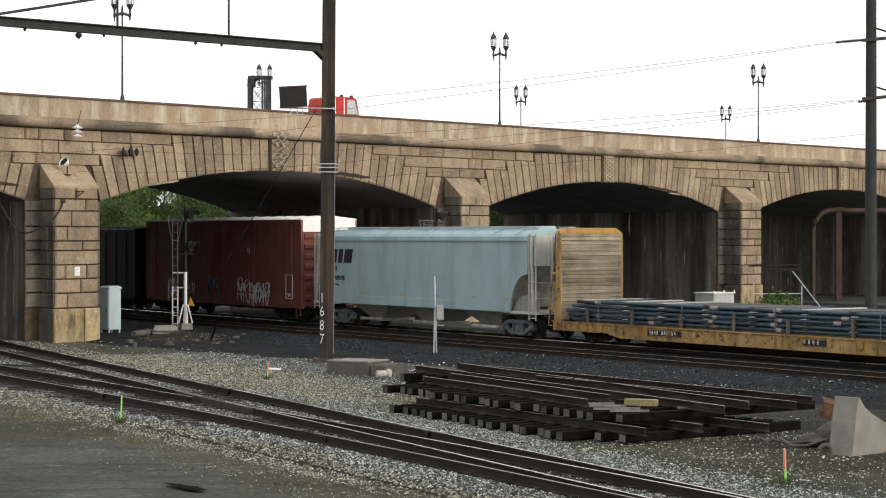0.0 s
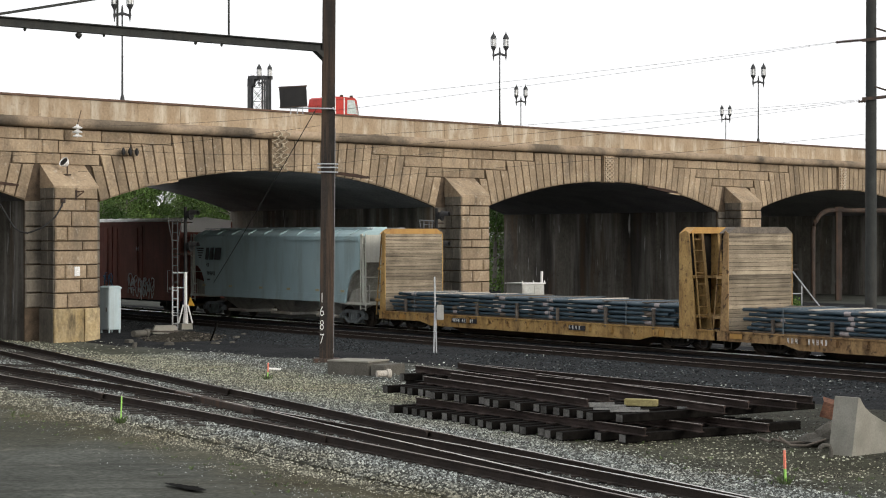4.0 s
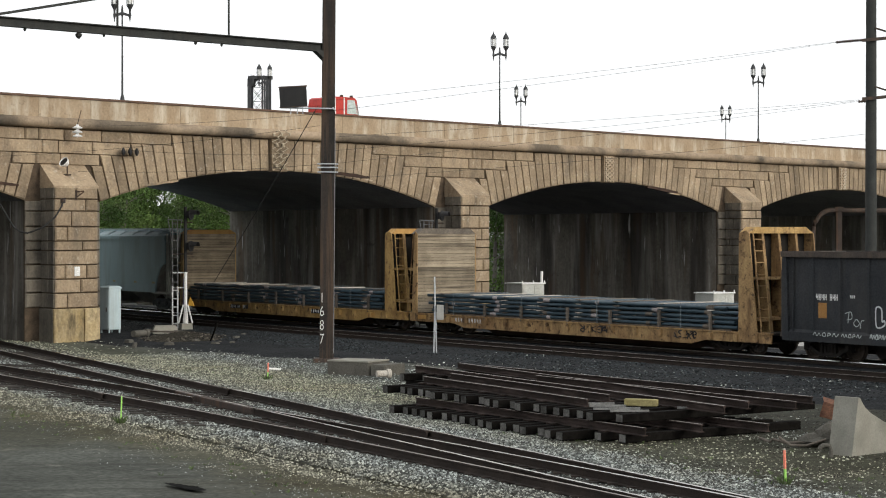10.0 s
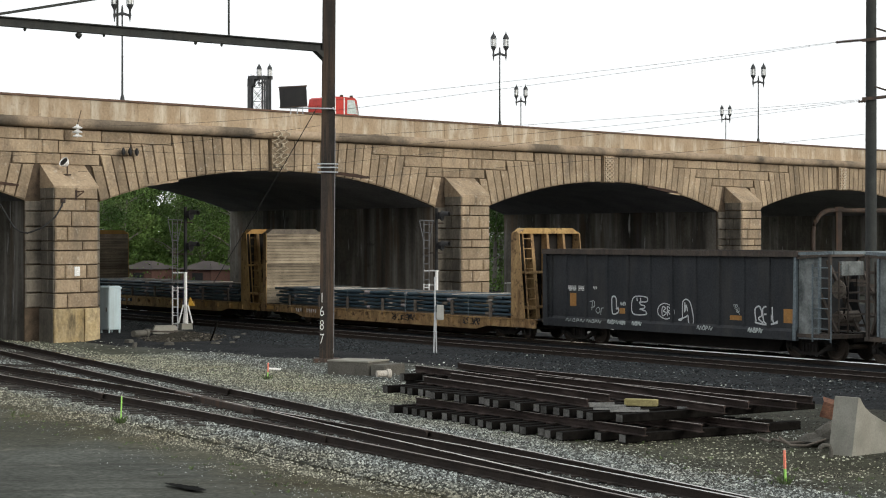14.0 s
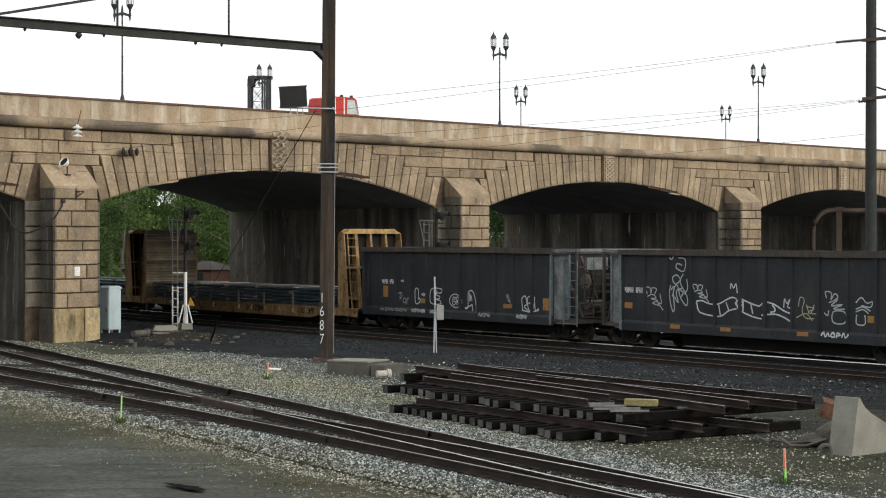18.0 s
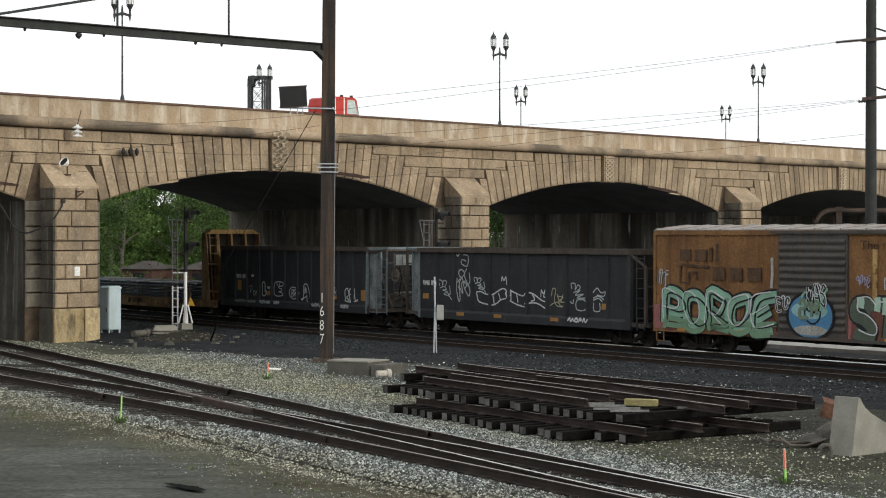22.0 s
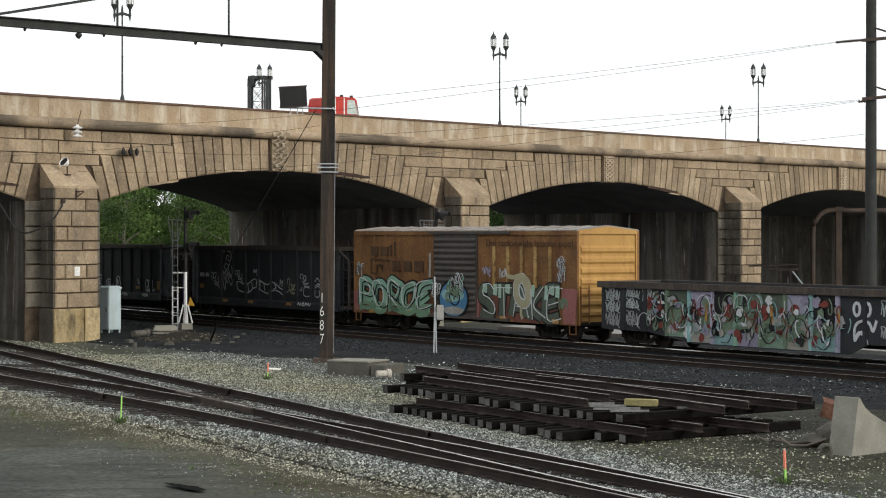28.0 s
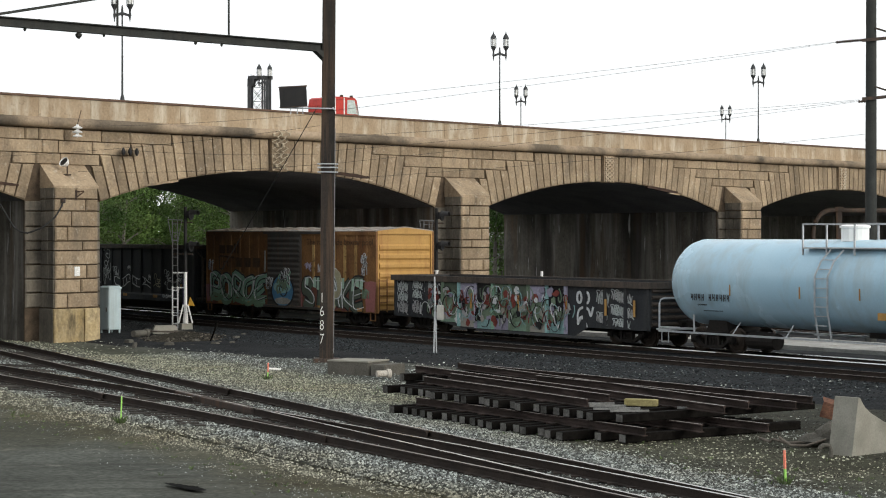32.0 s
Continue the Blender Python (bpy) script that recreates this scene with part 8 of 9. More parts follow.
def street_lamp(p, label):
    lamp = thing("street_lamp", label, "street lamp", Matrix.Translation(p) @ Matrix.Rotation(math.atan2(ALONG.y, ALONG.x) - 0.75, 4, "Z"), group="bridge street lamps")
    bm = B()
    lathe(bm, [(0.02, 0.0), (0.1, 0.0), (0.08, 0.15), (0.045, 0.25), (0.036, 1.8), (0.045, 1.82), (0.045, 1.88), (0.034, 1.9), (0.032, 3.55), (0.07, 3.6), (0.05, 3.75), (0.03, 3.95), (0.02, 4.0)], (0, 0, 0), 10)
    part("post", bm, IRON, lamp, smooth=True)
    bm = B()
    prism(bm, [[(x, -0.03, 3.55 + 0.04 * math.cos(x * 9)), (x, 0.03, 3.55 + 0.04 * math.cos(x * 9)), (x, 0.03, 3.66 + 0.05 * math.cos(x * 9)), (x, -0.03, 3.66 + 0.05 * math.cos(x * 9))] for x in (-0.34, -0.2, -0.08, 0.0, 0.08, 0.2, 0.34)])
    for x in (-0.32, 0.32):
        lathe(bm, [(0.01, 3.3), (0.03, 3.42), (0.06, 3.6), (0.04, 3.72), (0.05, 3.78)], (x, 0, 0), 8)
    part("arm", bm, IRON, lamp, "scrolled double arm")
    for x in (-0.32, 0.32):
        bm = B()
        lathe(bm, [(0.04, 3.76), (0.06, 3.84), (0.14, 3.98), (0.15, 4.02), (0.14, 4.03), (0.02, 4.03)], (x, 0, 0), 10)
        part("lantern_base", bm, IRON, lamp)
        bm = B()
        lathe(bm, [(0.02, 4.42), (0.155, 4.42), (0.15, 4.47), (0.11, 4.58), (0.05, 4.66), (0.025, 4.72), (0.008, 4.8)], (x, 0, 0), 10)
        lantern = part("lantern_cap", bm, IRON, lamp, "pointed dark lantern cap")
        for k in range(6):
            c, d = math.cos(k * 1.047), math.sin(k * 1.047)
            bm = B()
            bar(bm, (x + 0.14 * c, 0.14 * d, 4.03), (x + 0.145 * c, 0.145 * d, 4.42), 0.015)
            part("cage_bar", bm, IRON, lantern)
        bm = B()
        lathe(bm, [(0.02, 4.03), (0.125, 4.04), (0.13, 4.2), (0.125, 4.41), (0.02, 4.42)], (x, 0, 0), 12)
        part("globe", bm, GLOBE, lantern, "frosted glass", smooth=True)
    return lamp


for u in (2.35, 26.6, 50.6, 75.0, -22.0):
    street_lamp(br(u, 0.0, 9.66), "twin-lantern iron street lamp on the near parapet")
for u, w in ((25.3, 22.4), (48.4, 21.4), (74.6, 22.4), (0.8, 22.0)):
    street_lamp(br(u, w, 9.6), "twin-lantern iron street lamp on the far parapet")
for u, w in ((25.3, 22.4), (74.6, 22.4), (0.8, 22.0)):
    bm = B()
    prism(bm, [[br(u + a, b, z) for a, b in ((-0.4, DEEP + 0.3), (0.4, DEEP + 0.3), (0.4, w + 0.5), (-0.4, w + 0.5))] for z in (8.4, 9.62)])
    part("lamp_plinth", bm, PANEL, bridge)

tower = thing("lattice_tower", "dark lattice steel tower rising behind the bridge", "tower", pose(-11.6, 121.0, 0, 0, 0, -8))
for x, w in ((-0.55, 0.1), (0.62, 0.09), (0.3, 0.045)):
    for y in (-0.3, 0.3):
        bm = B()
        box(bm, x - w, x + w, y - 0.08, y + 0.08, -0.3, 13.85)
        part("column", bm, IRON, tower)
bm = B()
box(bm, -0.62, 0.8, -0.4, 0.4, 13.85, 14.05)
prism(bm, [[(x, y, z) for x, z in ((-0.69, 13.4), (-0.35, 13.4), (-0.2, 13.9), (-0.6, 13.9))] for y in (-0.35, 0.35)])
part("cap_beam", bm, IRON, tower)
bm = B()
for k in range(16):
    z = 0.4 + 0.86 * k
    for y in (-0.3, 0.3):
        bar(bm, (-0.45, y, z), (0.28, y, z + 0.86), 0.03)
        bar(bm, (0.28, y, z), (-0.45, y, z + 0.86), 0.03)
    bar(bm, (-0.45, -0.3, z), (0.6, -0.3, z), 0.035)
part("lattice", bm, IRON, tower, "crossed lattice bars")

TRUCK_RED = mat("red_truck_paint", (0.42, 0.035, 0.028), (0.55, 0.06, 0.045), 0.45, scale=1, fine=15, bump=0.03)
TYRE = mat("tyre_rubber", (0.018, 0.018, 0.018), (0.03, 0.03, 0.03), 0.9)
PANE = mat("pale_glass_pane", (0.45, 0.52, 0.5), (0.55, 0.62, 0.6), 0.08, scale=1, fine=10, bump=0)
rig = thing("truck", "red truck cab with white stripes waiting on the bridge", "truck", Matrix.Translation(br(19.0, 6.2, 8.62)) @ Matrix.Rotation(math.atan2(ALONG.y, ALONG.x), 4, "Z") @ Matrix.Diagonal((0.87, 0.9, 0.98, 1)))
bm = B()
loop = [(-0.75, 0.75), (-0.77, 2.05), (-0.68, 2.38), (-0.5, 2.46), (0.98, 2.46), (1.18, 2.33), (1.4, 1.4), (1.52, 1.25), (1.52, 0.75)]
prism(bm, [[(x, y, z) for x, z in loop] for y in (-1.0, -0.9, 0.9, 1.0)])
part("cab", bm, TRUCK_RED, rig, "glossy red cab")
bm = B()
prism(bm, [[(x, y, z) for x, z in ((0.36, 1.6), (1.2, 1.6), (0.98, 2.32), (0.4, 2.32))] for y in (-1.02, -0.99)])
part("side_window", bm, PANE, rig, "pale side window")
bm = B()
prism(bm, [[(x, y, z) for x, z in ((1.24, 1.5), (1.42, 1.4), (1.2, 2.28), (1.08, 2.3))] for y in (-1.0, 1.0)])
part("windscreen", bm, PANE, rig)
for x in (-0.6, 0.14):
    bm = B()
    box(bm, x - 0.045, x + 0.045, -1.02, -1.0, 1.3, 2.4)
    part("stripe", bm, WHITE, rig, "white painted stripe")
bm = B()
prism(bm, [[(x, y, z) for x, z in ((-0.62, 1.12), (1.5, 1.2), (1.42, 1.36), (-0.62, 1.36))] for y in (-1.02, -1.0)])
part("stripe", bm, WHITE, rig, "white painted band")
bm = B()
for x in (0.1, 0.9):
    box(bm, x - 0.06, x + 0.06, -0.9, -0.75, 2.45, 2.58)
part("roof_light", bm, STEEL_DARK, rig)
bm = B()
box(bm, -4.5, 1.8, -0.5, 0.5, 0.5, 0.75)
part("chassis", bm, BLACK, rig)
for x in (1.2, -3.2):
    for y in (-1.0, 1.0):
        bm = B()
        lathe(bm, [(0.02, -0.15), (0.3, -0.15), (0.5, -0.12), (0.5, 0.12), (0.3, 0.15), (0.02, 0.15)], (x, y, 0.5), 16, "y")
        part("wheel", bm, TYRE, rig, smooth=True)

# ---- trees and sheds beyond the bridge ----
LEAF = mat("spring_leaves", (0.034, 0.068, 0.018), (0.135, 0.225, 0.05), 0.75, scale=0.22, fine=2, grainy=0.6, bump=0, island=0.28, spec=0.15, streak=(0.11, 0.1, 0.055), amount=0.45, stretch=(0.5, 0.5, 0.5))
BARK = mat("grey_bark", (0.11, 0.1, 0.09), (0.22, 0.2, 0.18), 0.95, scale=2, fine=20, bump=0.5)


def tree(x, y, tall, wide, seed, leaves, label):
    r = random.Random(seed)
    t = thing("tree", label, "tree", pose(x, y, GROUND - 0.05), group="trees beyond the bridge")
    bm = B()
    top = Vector((r.uniform(-0.5, 0.5), r.uniform(-0.5, 0.5), tall * 0.8))
    tube(bm, [(0, 0, 0), (0.05, 0.0, tall * 0.25), (top.x * 0.5, top.y * 0.5, tall * 0.5), top], 0.2, 8, 0.05)
    part("trunk", bm, BARK, t)
    tips = []
    limbs = B()
    for k in range(13):
        z = tall * r.uniform(0.15, 0.75)
        q = r.uniform(0, 6.28)
        d = wide * r.uniform(0.5, 1.0) * (1.1 - 0.5 * z / tall)
        a = Vector((top.x * z / tall, top.y * z / tall, z))
        b = a + Vector((math.cos(q) * d * 0.5, math.sin(q) * d * 0.5, d * 0.35))
        c = a + Vector((math.cos(q) * d, math.sin(q) * d, d * r.uniform(0.3, 0.7)))
        tube(limbs, [a, b, c], 0.08, 5, 0.015)
        tips += [b, c, (b + c) / 2]
        for _ in range(3):
            e = c + Vector((r.uniform(-1, 1), r.uniform(-1, 1), r.uniform(-0.3, 1.0))) * wide * 0.3
            tube(limbs, [c, e], 0.02, 4, 0.006)
            tips.append(e)
    tagged(part("branchwork", limbs, BARK, t), "forking limbs and twigs", kind="stuff")
    verts, faces = [], []
    for _ in range(leaves):
        c = r.choice(tips) + Vector((r.gauss(0, 1), r.gauss(0, 1), r.gauss(0, 0.9))) * wide * 0.2
        if c.z < 0.2:
            c.z = 0.2 + r.random()
        n = Vector((r.gauss(0, 1), r.gauss(0, 1), r.gauss(0, 1))).normalized()
        a = n.orthogonal().normalized() * r.uniform(0.05, 0.12)
        b = n.cross(a) * r.uniform(0.45, 0.8)
        k = len(verts)
        verts += [c - a, c + b * 0.8, c + a, c - b * 0.8]
        faces.append((k, k + 1, k + 2, k + 3))
    me = bpy.data.meshes.new("crown")
    me.from_pydata(verts, [], faces)
    me.materials.append(LEAF)
    ob = new("crown", me)
    ob.parent = t
    tagged(ob, "loose crown of small spring leaves")


# unseen wooded bank beside the line, added to keep sky light out of the arch
r = random.Random(19)
verts, faces = [], []
for _ in range(30000):
    u, w = r.uniform(-55, 4.5), 23.5 + 26 * r.random() ** 1.4
    c = br(u, w, GROUND + r.random() ** 0.8 * (11.0 + 1.6 * noise.noise((u * 0.3, w * 0.3, 0.0))))
    n = Vector((r.gauss(0, 1), r.gauss(0, 1), r.gauss(0, 1))).normalized()
    a = n.orthogonal().normalized() * r.uniform(0.2, 0.4)
    b = n.cross(a) * 0.8
    k = len(verts)
    verts += [c - a, c + b, c + a, c - b]
    faces.append((k, k + 1, k + 2, k + 3))
# the edge of the woods farther down the line, with thin places against the sky
for _ in range(150000):
    x, y, f = r.uniform(-46, -8), r.uniform(164, 186), r.random()
    z = f * (12.5 + 2.0 * noise.noise((x * 0.25, y * 0.1, 1.0)))
    thin = max(0.0, 1 - math.hypot((x + 24.8) / 3.6, (z - 7.6) / 1.8))
    if r.random() < 1.5 * thin or noise.noise((x * 0.6, y * 0.3, z * 0.6)) < -0.28:
        continue
    c = Vector((x, y, GROUND + z))
    n = Vector((r.gauss(0, 1), r.gauss(0, 1), r.gauss(0, 1))).normalized()
    a = n.orthogonal().normalized() * r.uniform(0.12, 0.28)
    b = n.cross(a) * 0.7
    k = len(verts)
    verts += [c - a, c + b, c + a, c - b]
    faces.append((k, k + 1, k + 2, k + 3))
me = bpy.data.meshes.new("woods")
me.from_pydata(verts, [], faces)
me.materials.append(LEAF)
tagged(new("woods", me), "dense green woods down the line, with an unseen bank added to block light", "woods", kind="stuff")

spots = [(-33, 150, 11.8, 3.6), (-29.5, 144, 10.6, 3.2), (-27.4, 158, 13.0, 3.4), (-24.5, 146, 8.8, 2.4), (-22.5, 160, 10.0, 3.6), (-18.6, 148, 8.8, 2.6), (-17.6, 158, 13.0, 3.2), (-15.5, 146, 11.2, 3.2), (-12.5, 156, 12.4, 3.4), (-36, 160, 13.0, 3.8),
         (3.0, 150, 10.6, 3.0), (3.9, 146, 10.6, 2.6), (4.6, 153, 11.8, 3.0), (5.5, 158, 13.0, 3.4), (8.0, 150, 11.8, 3.2), (0.5, 160, 13.0, 3.5), (-8, 162, 13.0, 3.6), (-31, 166, 13.0, 4.0), (-27.0, 168, 13.0, 3.6), (-19.4, 168, 13.0, 3.6), (-13, 168, 13.0, 4.0)]
for k, (x, y, tall, wide) in enumerate(spots):
    tree(x, y, tall, wide, 100 + k, 8500 if k != 4 else 6500, "leafy green tree beyond the bridge" if k != 4 else "half-bare tree with thin leaves beyond the bridge")
bm = B()
r = random.Random(9)
verts, faces = [], []
for _ in range(60000):
    c = Vector((r.uniform(-42, 16), r.uniform(138, 176), 0))
    c.z = GROUND + abs(r.gauss(0, 1.1)) + 0.1
    n = Vector((r.gauss(0, 1), r.gauss(0, 1), r.gauss(0, 1))).normalized()
    a = n.orthogonal().normalized() * r.uniform(0.05, 0.11)
    b = n.cross(a) * 0.8
    k = len(verts)
    verts += [c - a, c + b, c + a, c - b]
    faces.append((k, k + 1, k + 2, k + 3))
bm.free()
me = bpy.data.meshes.new("undergrowth")
me.from_pydata(verts, [], faces)
me.materials.append(LEAF)
tagged(new("undergrowth", me), "tangled green undergrowth below the trees", "bushes", kind="stuff")

SHED = mat("rusty_brown_cladding", (0.1, 0.05, 0.04), (0.16, 0.09, 0.07), 0.85, scale=0.8, fine=20, streak=(0.06, 0.035, 0.03), amount=0.5)
ROOFING = mat("grey_brown_roofing", (0.05, 0.042, 0.04), (0.085, 0.072, 0.066), 0.9, scale=1, fine=20)
for x, y, w in ((-21.6, 141.0, 3.0), (-17.1, 139.5, 3.0)):
    shed = thing("shed", "low brown shed with a shallow hipped roof", "shed", pose(x, y, GROUND, 0, 0, -35), group="sheds beyond the bridge")
    bm = B()
    box(bm, -w / 2, w / 2, -1.3, 1.3, 0, 1.75)
    part("wall", bm, SHED, shed)
    bm = B()
    prism(bm, [[(-w / 2 - 0.2, -1.5, 1.75), (w / 2 + 0.2, -1.5, 1.75), (w / 2 + 0.2, 1.5, 1.75), (-w / 2 - 0.2, 1.5, 1.75)], [(-0.4, -0.1, 2.35), (0.4, -0.1, 2.35), (0.4, 0.1, 2.35), (-0.4, 0.1, 2.35)]])
    part("roof", bm, ROOFING, shed)
    bm = B()
    box(bm, -0.3, 0.7, -1.34, -1.3, 0.1, 1.5)
    part("door", bm, BLACK, shed)
bm = B()
tube(bm, [br(0.9, 19.5, 2.0), br(0.9, 19.5, 5.4)], 0.07, 8)
tube(bm, [br(1.05, 1.2, 4.3), br(1.05, 1.2, 5.45)], 0.05, 8)
part("drainpipe", bm, GALV, bridge, "pale downpipe on the pier")

# ---- beside the piers behind the train ----
def hut(p, turn, w, d, h, label):
    hut_ = thing("relay_cabinet", label, "cabinet", pose(p[0], p[1], GROUND, 0, 0, turn), group="grey cabinets by the piers")
    bm = B()
    box(bm, -w / 2, w / 2, -d / 2, d / 2, 0, h)
    bmesh.ops.bevel(bm, geom=bm.edges[:], offset=0.02, segments=1, affect="EDGES")
    part("body", bm, GREY_BOX, hut_)
    bm = B()
    box(bm, -w / 2 - 0.06, w / 2 + 0.06, -d / 2 - 0.06, d / 2 + 0.06, h, h + 0.06)
    part("lid", bm, WHITE, hut_)
    for x in (-w / 2, 0, w / 2):
        bm = B()
        tube(bm, [(x, -d / 2, h), (x, -d / 2, h + 0.18)], 0.035, 6)
        part("lifting_lug", bm, WHITE, hut_)
    for x in (-w / 4, w / 4):
        bm = B()
        box(bm, x - w / 5, x + w / 5, -d / 2 - 0.02, -d / 2, 0.1, h - 0.1)
        part("door", bm, GREY_BOX, hut_)
    return hut_


GREY_BOX = mat("pale_grey_box_paint", (0.42, 0.43, 0.4), (0.54, 0.54, 0.51), 0.6, scale=1.2, fine=20, bump=0.08, streak=(0.28, 0.26, 0.22), amount=0.4)
h1 = hut((4.3, 100.2), 38, 1.5, 1.3, 1.7, "pale grey lineside cabinet with a white post")
bm = B()
tube(bm, [(0.95, -0.2, 0.0), (0.95, -0.2, 2.35)], 0.07, 8)
part("post", bm, WHITE, h1, "short white post")
hut((14.9, 105.2), 38, 1.6, 1.4, 1.05, "low pale grey cabinet before a pier")

hoop = thing("pipe_loop", "dark steel pipe bent over into an arch", "pipe")
bm = B()
pts = [Vector((24.1, 125, -0.3)), Vector((24.1, 125, 4.2))] + [Vector((24.1 + 1.3 * (1 - math.cos(q)), 125 + 0.55 * (1 - math.cos(q)), 4.2 + 1.47 * math.sin(q))) for q in (radians(d) for d in range(15, 91, 15))] + [Vector((33.5, 129.5, 5.67))]
tube(bm, pts, 0.16, 10)
part("pipe", bm, STEEL_DARK, hoop, smooth=True)
bm = B()
box(bm, 25.75, 26.12, 125.6, 125.95, -0.3, 5.6)
box(bm, 25.65, 26.22, 125.5, 126.05, 5.6, 5.9)
part("support_post", bm, STEEL_DARK, hoop, "square steel support post")
fence = thing("railing", "rusty pipe railing beside the pier", "railing")
bm = B()
for x, y, z in ((17.4, 107.5, 1.4), (20.2, 108, 1.2)):
    bar(bm, (x, y, -0.3), (x, y, z), 0.06)
bar(bm, (17.4, 107.5, 0.75), (20.2, 108, 0.75), 0.05)
part("rail", bm, GALV, fence)
bm = B()
for x in (19.0, 19.55):
    bar(bm, (x, 108, -0.3), (x, 108, 2.0), 0.1)
bar(bm, (18.4, 108, 2.1), (20.0, 108, 2.1), 0.12)
part("top_beam", bar(B(), (17.6, 110.5, 2.25), (20.4, 110.5, 2.35), 0.08), RAIL_RUST, fence)
part("frame", bm, RAIL_RUST, fence, "rust-red steel frame")
bm = B()
bar(bm, (19.65, 107.8, 2.0), (21.1, 107.2, 0.0), 0.06)
part("brace", bm, GALV, fence, "pale sloping brace")


def shrub(name, p, size, count, seed, label, cat):
    r = random.Random(seed)
    t = thing(name, label, cat, pose(p[0], p[1], GROUND))
    bm = B()
    for k in range(9):
        q = r.uniform(0, 6.28)
        tube(bm, [(0, 0, 0), (math.cos(q) * size * 0.5, math.sin(q) * size * 0.5, size * r.uniform(0.5, 1.0))], 0.015 * size, 4, 0.005)
    part("stems", bm, BARK, t)
    verts, faces = [], []
    for _ in range(count):
        q, d = r.uniform(0, 6.28), size * r.random() ** 0.6
        c = Vector((math.cos(q) * d, math.sin(q) * d, size * abs(r.gauss(0.45, 0.3)) * (1.1 - 0.5 * d / size)))
        n = Vector((r.gauss(0, 1), r.gauss(0, 1), r.gauss(0.3, 1))).normalized()
        a = n.orthogonal().normalized() * r.uniform(0.03, 0.09) * min(1.0, size)
        b = n.cross(a) * 0.7
        k = len(verts)
        verts += [c - a, c + b, c + a, c - b]
        faces.append((k, k + 1, k + 2, k + 3))
    me = bpy.data.meshes.new("leaves")
    me.from_pydata(verts, [], faces)
    me.materials.append(LEAF)
    ob = new("leaves", me)
    ob.parent = t


shrub("shrub", (18.8, 107.0), 1.15, 1800, 3, "bright green shrub growing by the pier", "shrub")
shrub("shrub", (17.7, 107.3), 0.7, 700, 4, "small green shrub growing by the pier", "shrub")

# ---- the stacked track panels ----
PANEL_AT = Vector((-1.31, 47.3, 0))


def pan(a, b, z):
    """a along the stack, b across it away from the camera."""
    p = PANEL_AT - TRAIN * a + ACROSS * b
    return Vector((p.x, p.y, z))


RAIL_BROWN = mat("brown_rusted_rail", (0.016, 0.0118, 0.0102), (0.034, 0.025, 0.0215), 0.8, 0.1, spec=0.15, scale=2, fine=30, streak=(0.15, 0.11, 0.1), amount=0.35, stretch=(1, 1, 6))
# creosote black, with the shade between stacked sleepers put into the colour
SHADED_TIE = mat("creosoted_timber_with_shade", (0.0035, 0.003, 0.0027), (0.009, 0.008, 0.007), 0.92, spec=0.04, scale=3, fine=35, bump=0.6, streak=(0.035, 0.032, 0.029), amount=0.2, stretch=(6, 6, 6), vary=0.3)
TIE_END = mat("weathered_end_grain", (0.055, 0.052, 0.048), (0.15, 0.146, 0.138), 0.92, spec=0.1, scale=5, fine=40, vary=0.4)
stack_r = random.Random(21)
for name, label, ties, rails, z0 in (
        ("track_panel", "lower lifted track panel of dark sleepers and rusty rails", [(1.35 + 0.44 * k, -0.75 - 0.031 * k + stack_r.uniform(-0.12, 0.12), 3.6 + 0.11 * k) for k in range(17)] + [(8.9, -0.7, 4.9), (9.5, -0.55, 5.0)],
         [((1.4, -0.15), (10.1, -0.45)), ((0.6, 1.3), (10.2, 1.0)), ((0.2, 2.4), (10.9, 2.2))], GROUND),
        ("track_panel", "upper lifted turnout panel of dark sleepers and rusty rails", [(0.0 + 0.44 * k, -0.02 - 0.02 * k + stack_r.uniform(-0.13, 0.13), 2.9 + 0.134 * k) for k in range(20)] + [(9.05, -0.25, 5.6)] + [(-3.1 + 0.6 * k, 2.6 + stack_r.uniform(-0.2, 0.2), 5.2) for k in range(5)],
         [((-0.1, 1.1), (7.46, 0.21)), ((-0.6, 2.27), (6.79, 1.36)), ((-3.6, 3.2), (10.3, 1.54)), ((-3.8, 4.75), (9.8, 2.7)), ((1.27, 3.6), (10.4, 3.5)), ((-2.5, 4.75), (9.7, 4.7))], GROUND + 0.36)):
    panel_ = thing(name, label, "track panel", group="stacked track panels")
    for a, b, l in ties:
        ob = tie(panel_, None, pan(a, b, 0), pan(a, b + (l if a >= 0 else l - b), 0), z0 + 0.18, SHADED_TIE)
        ob.data.materials.append(TIE_END)
        for f in ob.data.polygons:
            if abs(f.normal.dot(ACROSS)) > 0.9:
                f.material_index = 1
    for (a0, b0), (a1, b1) in rails:
        rail([pan(a0, b0, 0), pan((a0 + a1) / 2, (b0 + b1) / 2 + 0.03, 0), pan(a1, b1, 0)], z0 + 0.18, RAIL_BROWN, panel_, "rail", RAIL_TOP_DULL)
    for k, (a, b, l) in enumerate(ties):
        if k % 2 == 0 and a > 0:
            continue
        for (a0, b0), (a1, b1) in rails[:3]:
            if a0 < a < a1:
                bb = b0 + (b1 - b0) * (a - a0) / (a1 - a0)
                bm = B()
                p = pan(a, bb, z0 + 0.181)
                box(bm, -0.1, 0.1, -0.2, 0.2, 0.0, 0.025, Matrix.Translation(p) @ Matrix.Rotation(radians(TURN), 4, "Z"))
                part("tie_plate", bm, RAIL_BROWN, panel_)
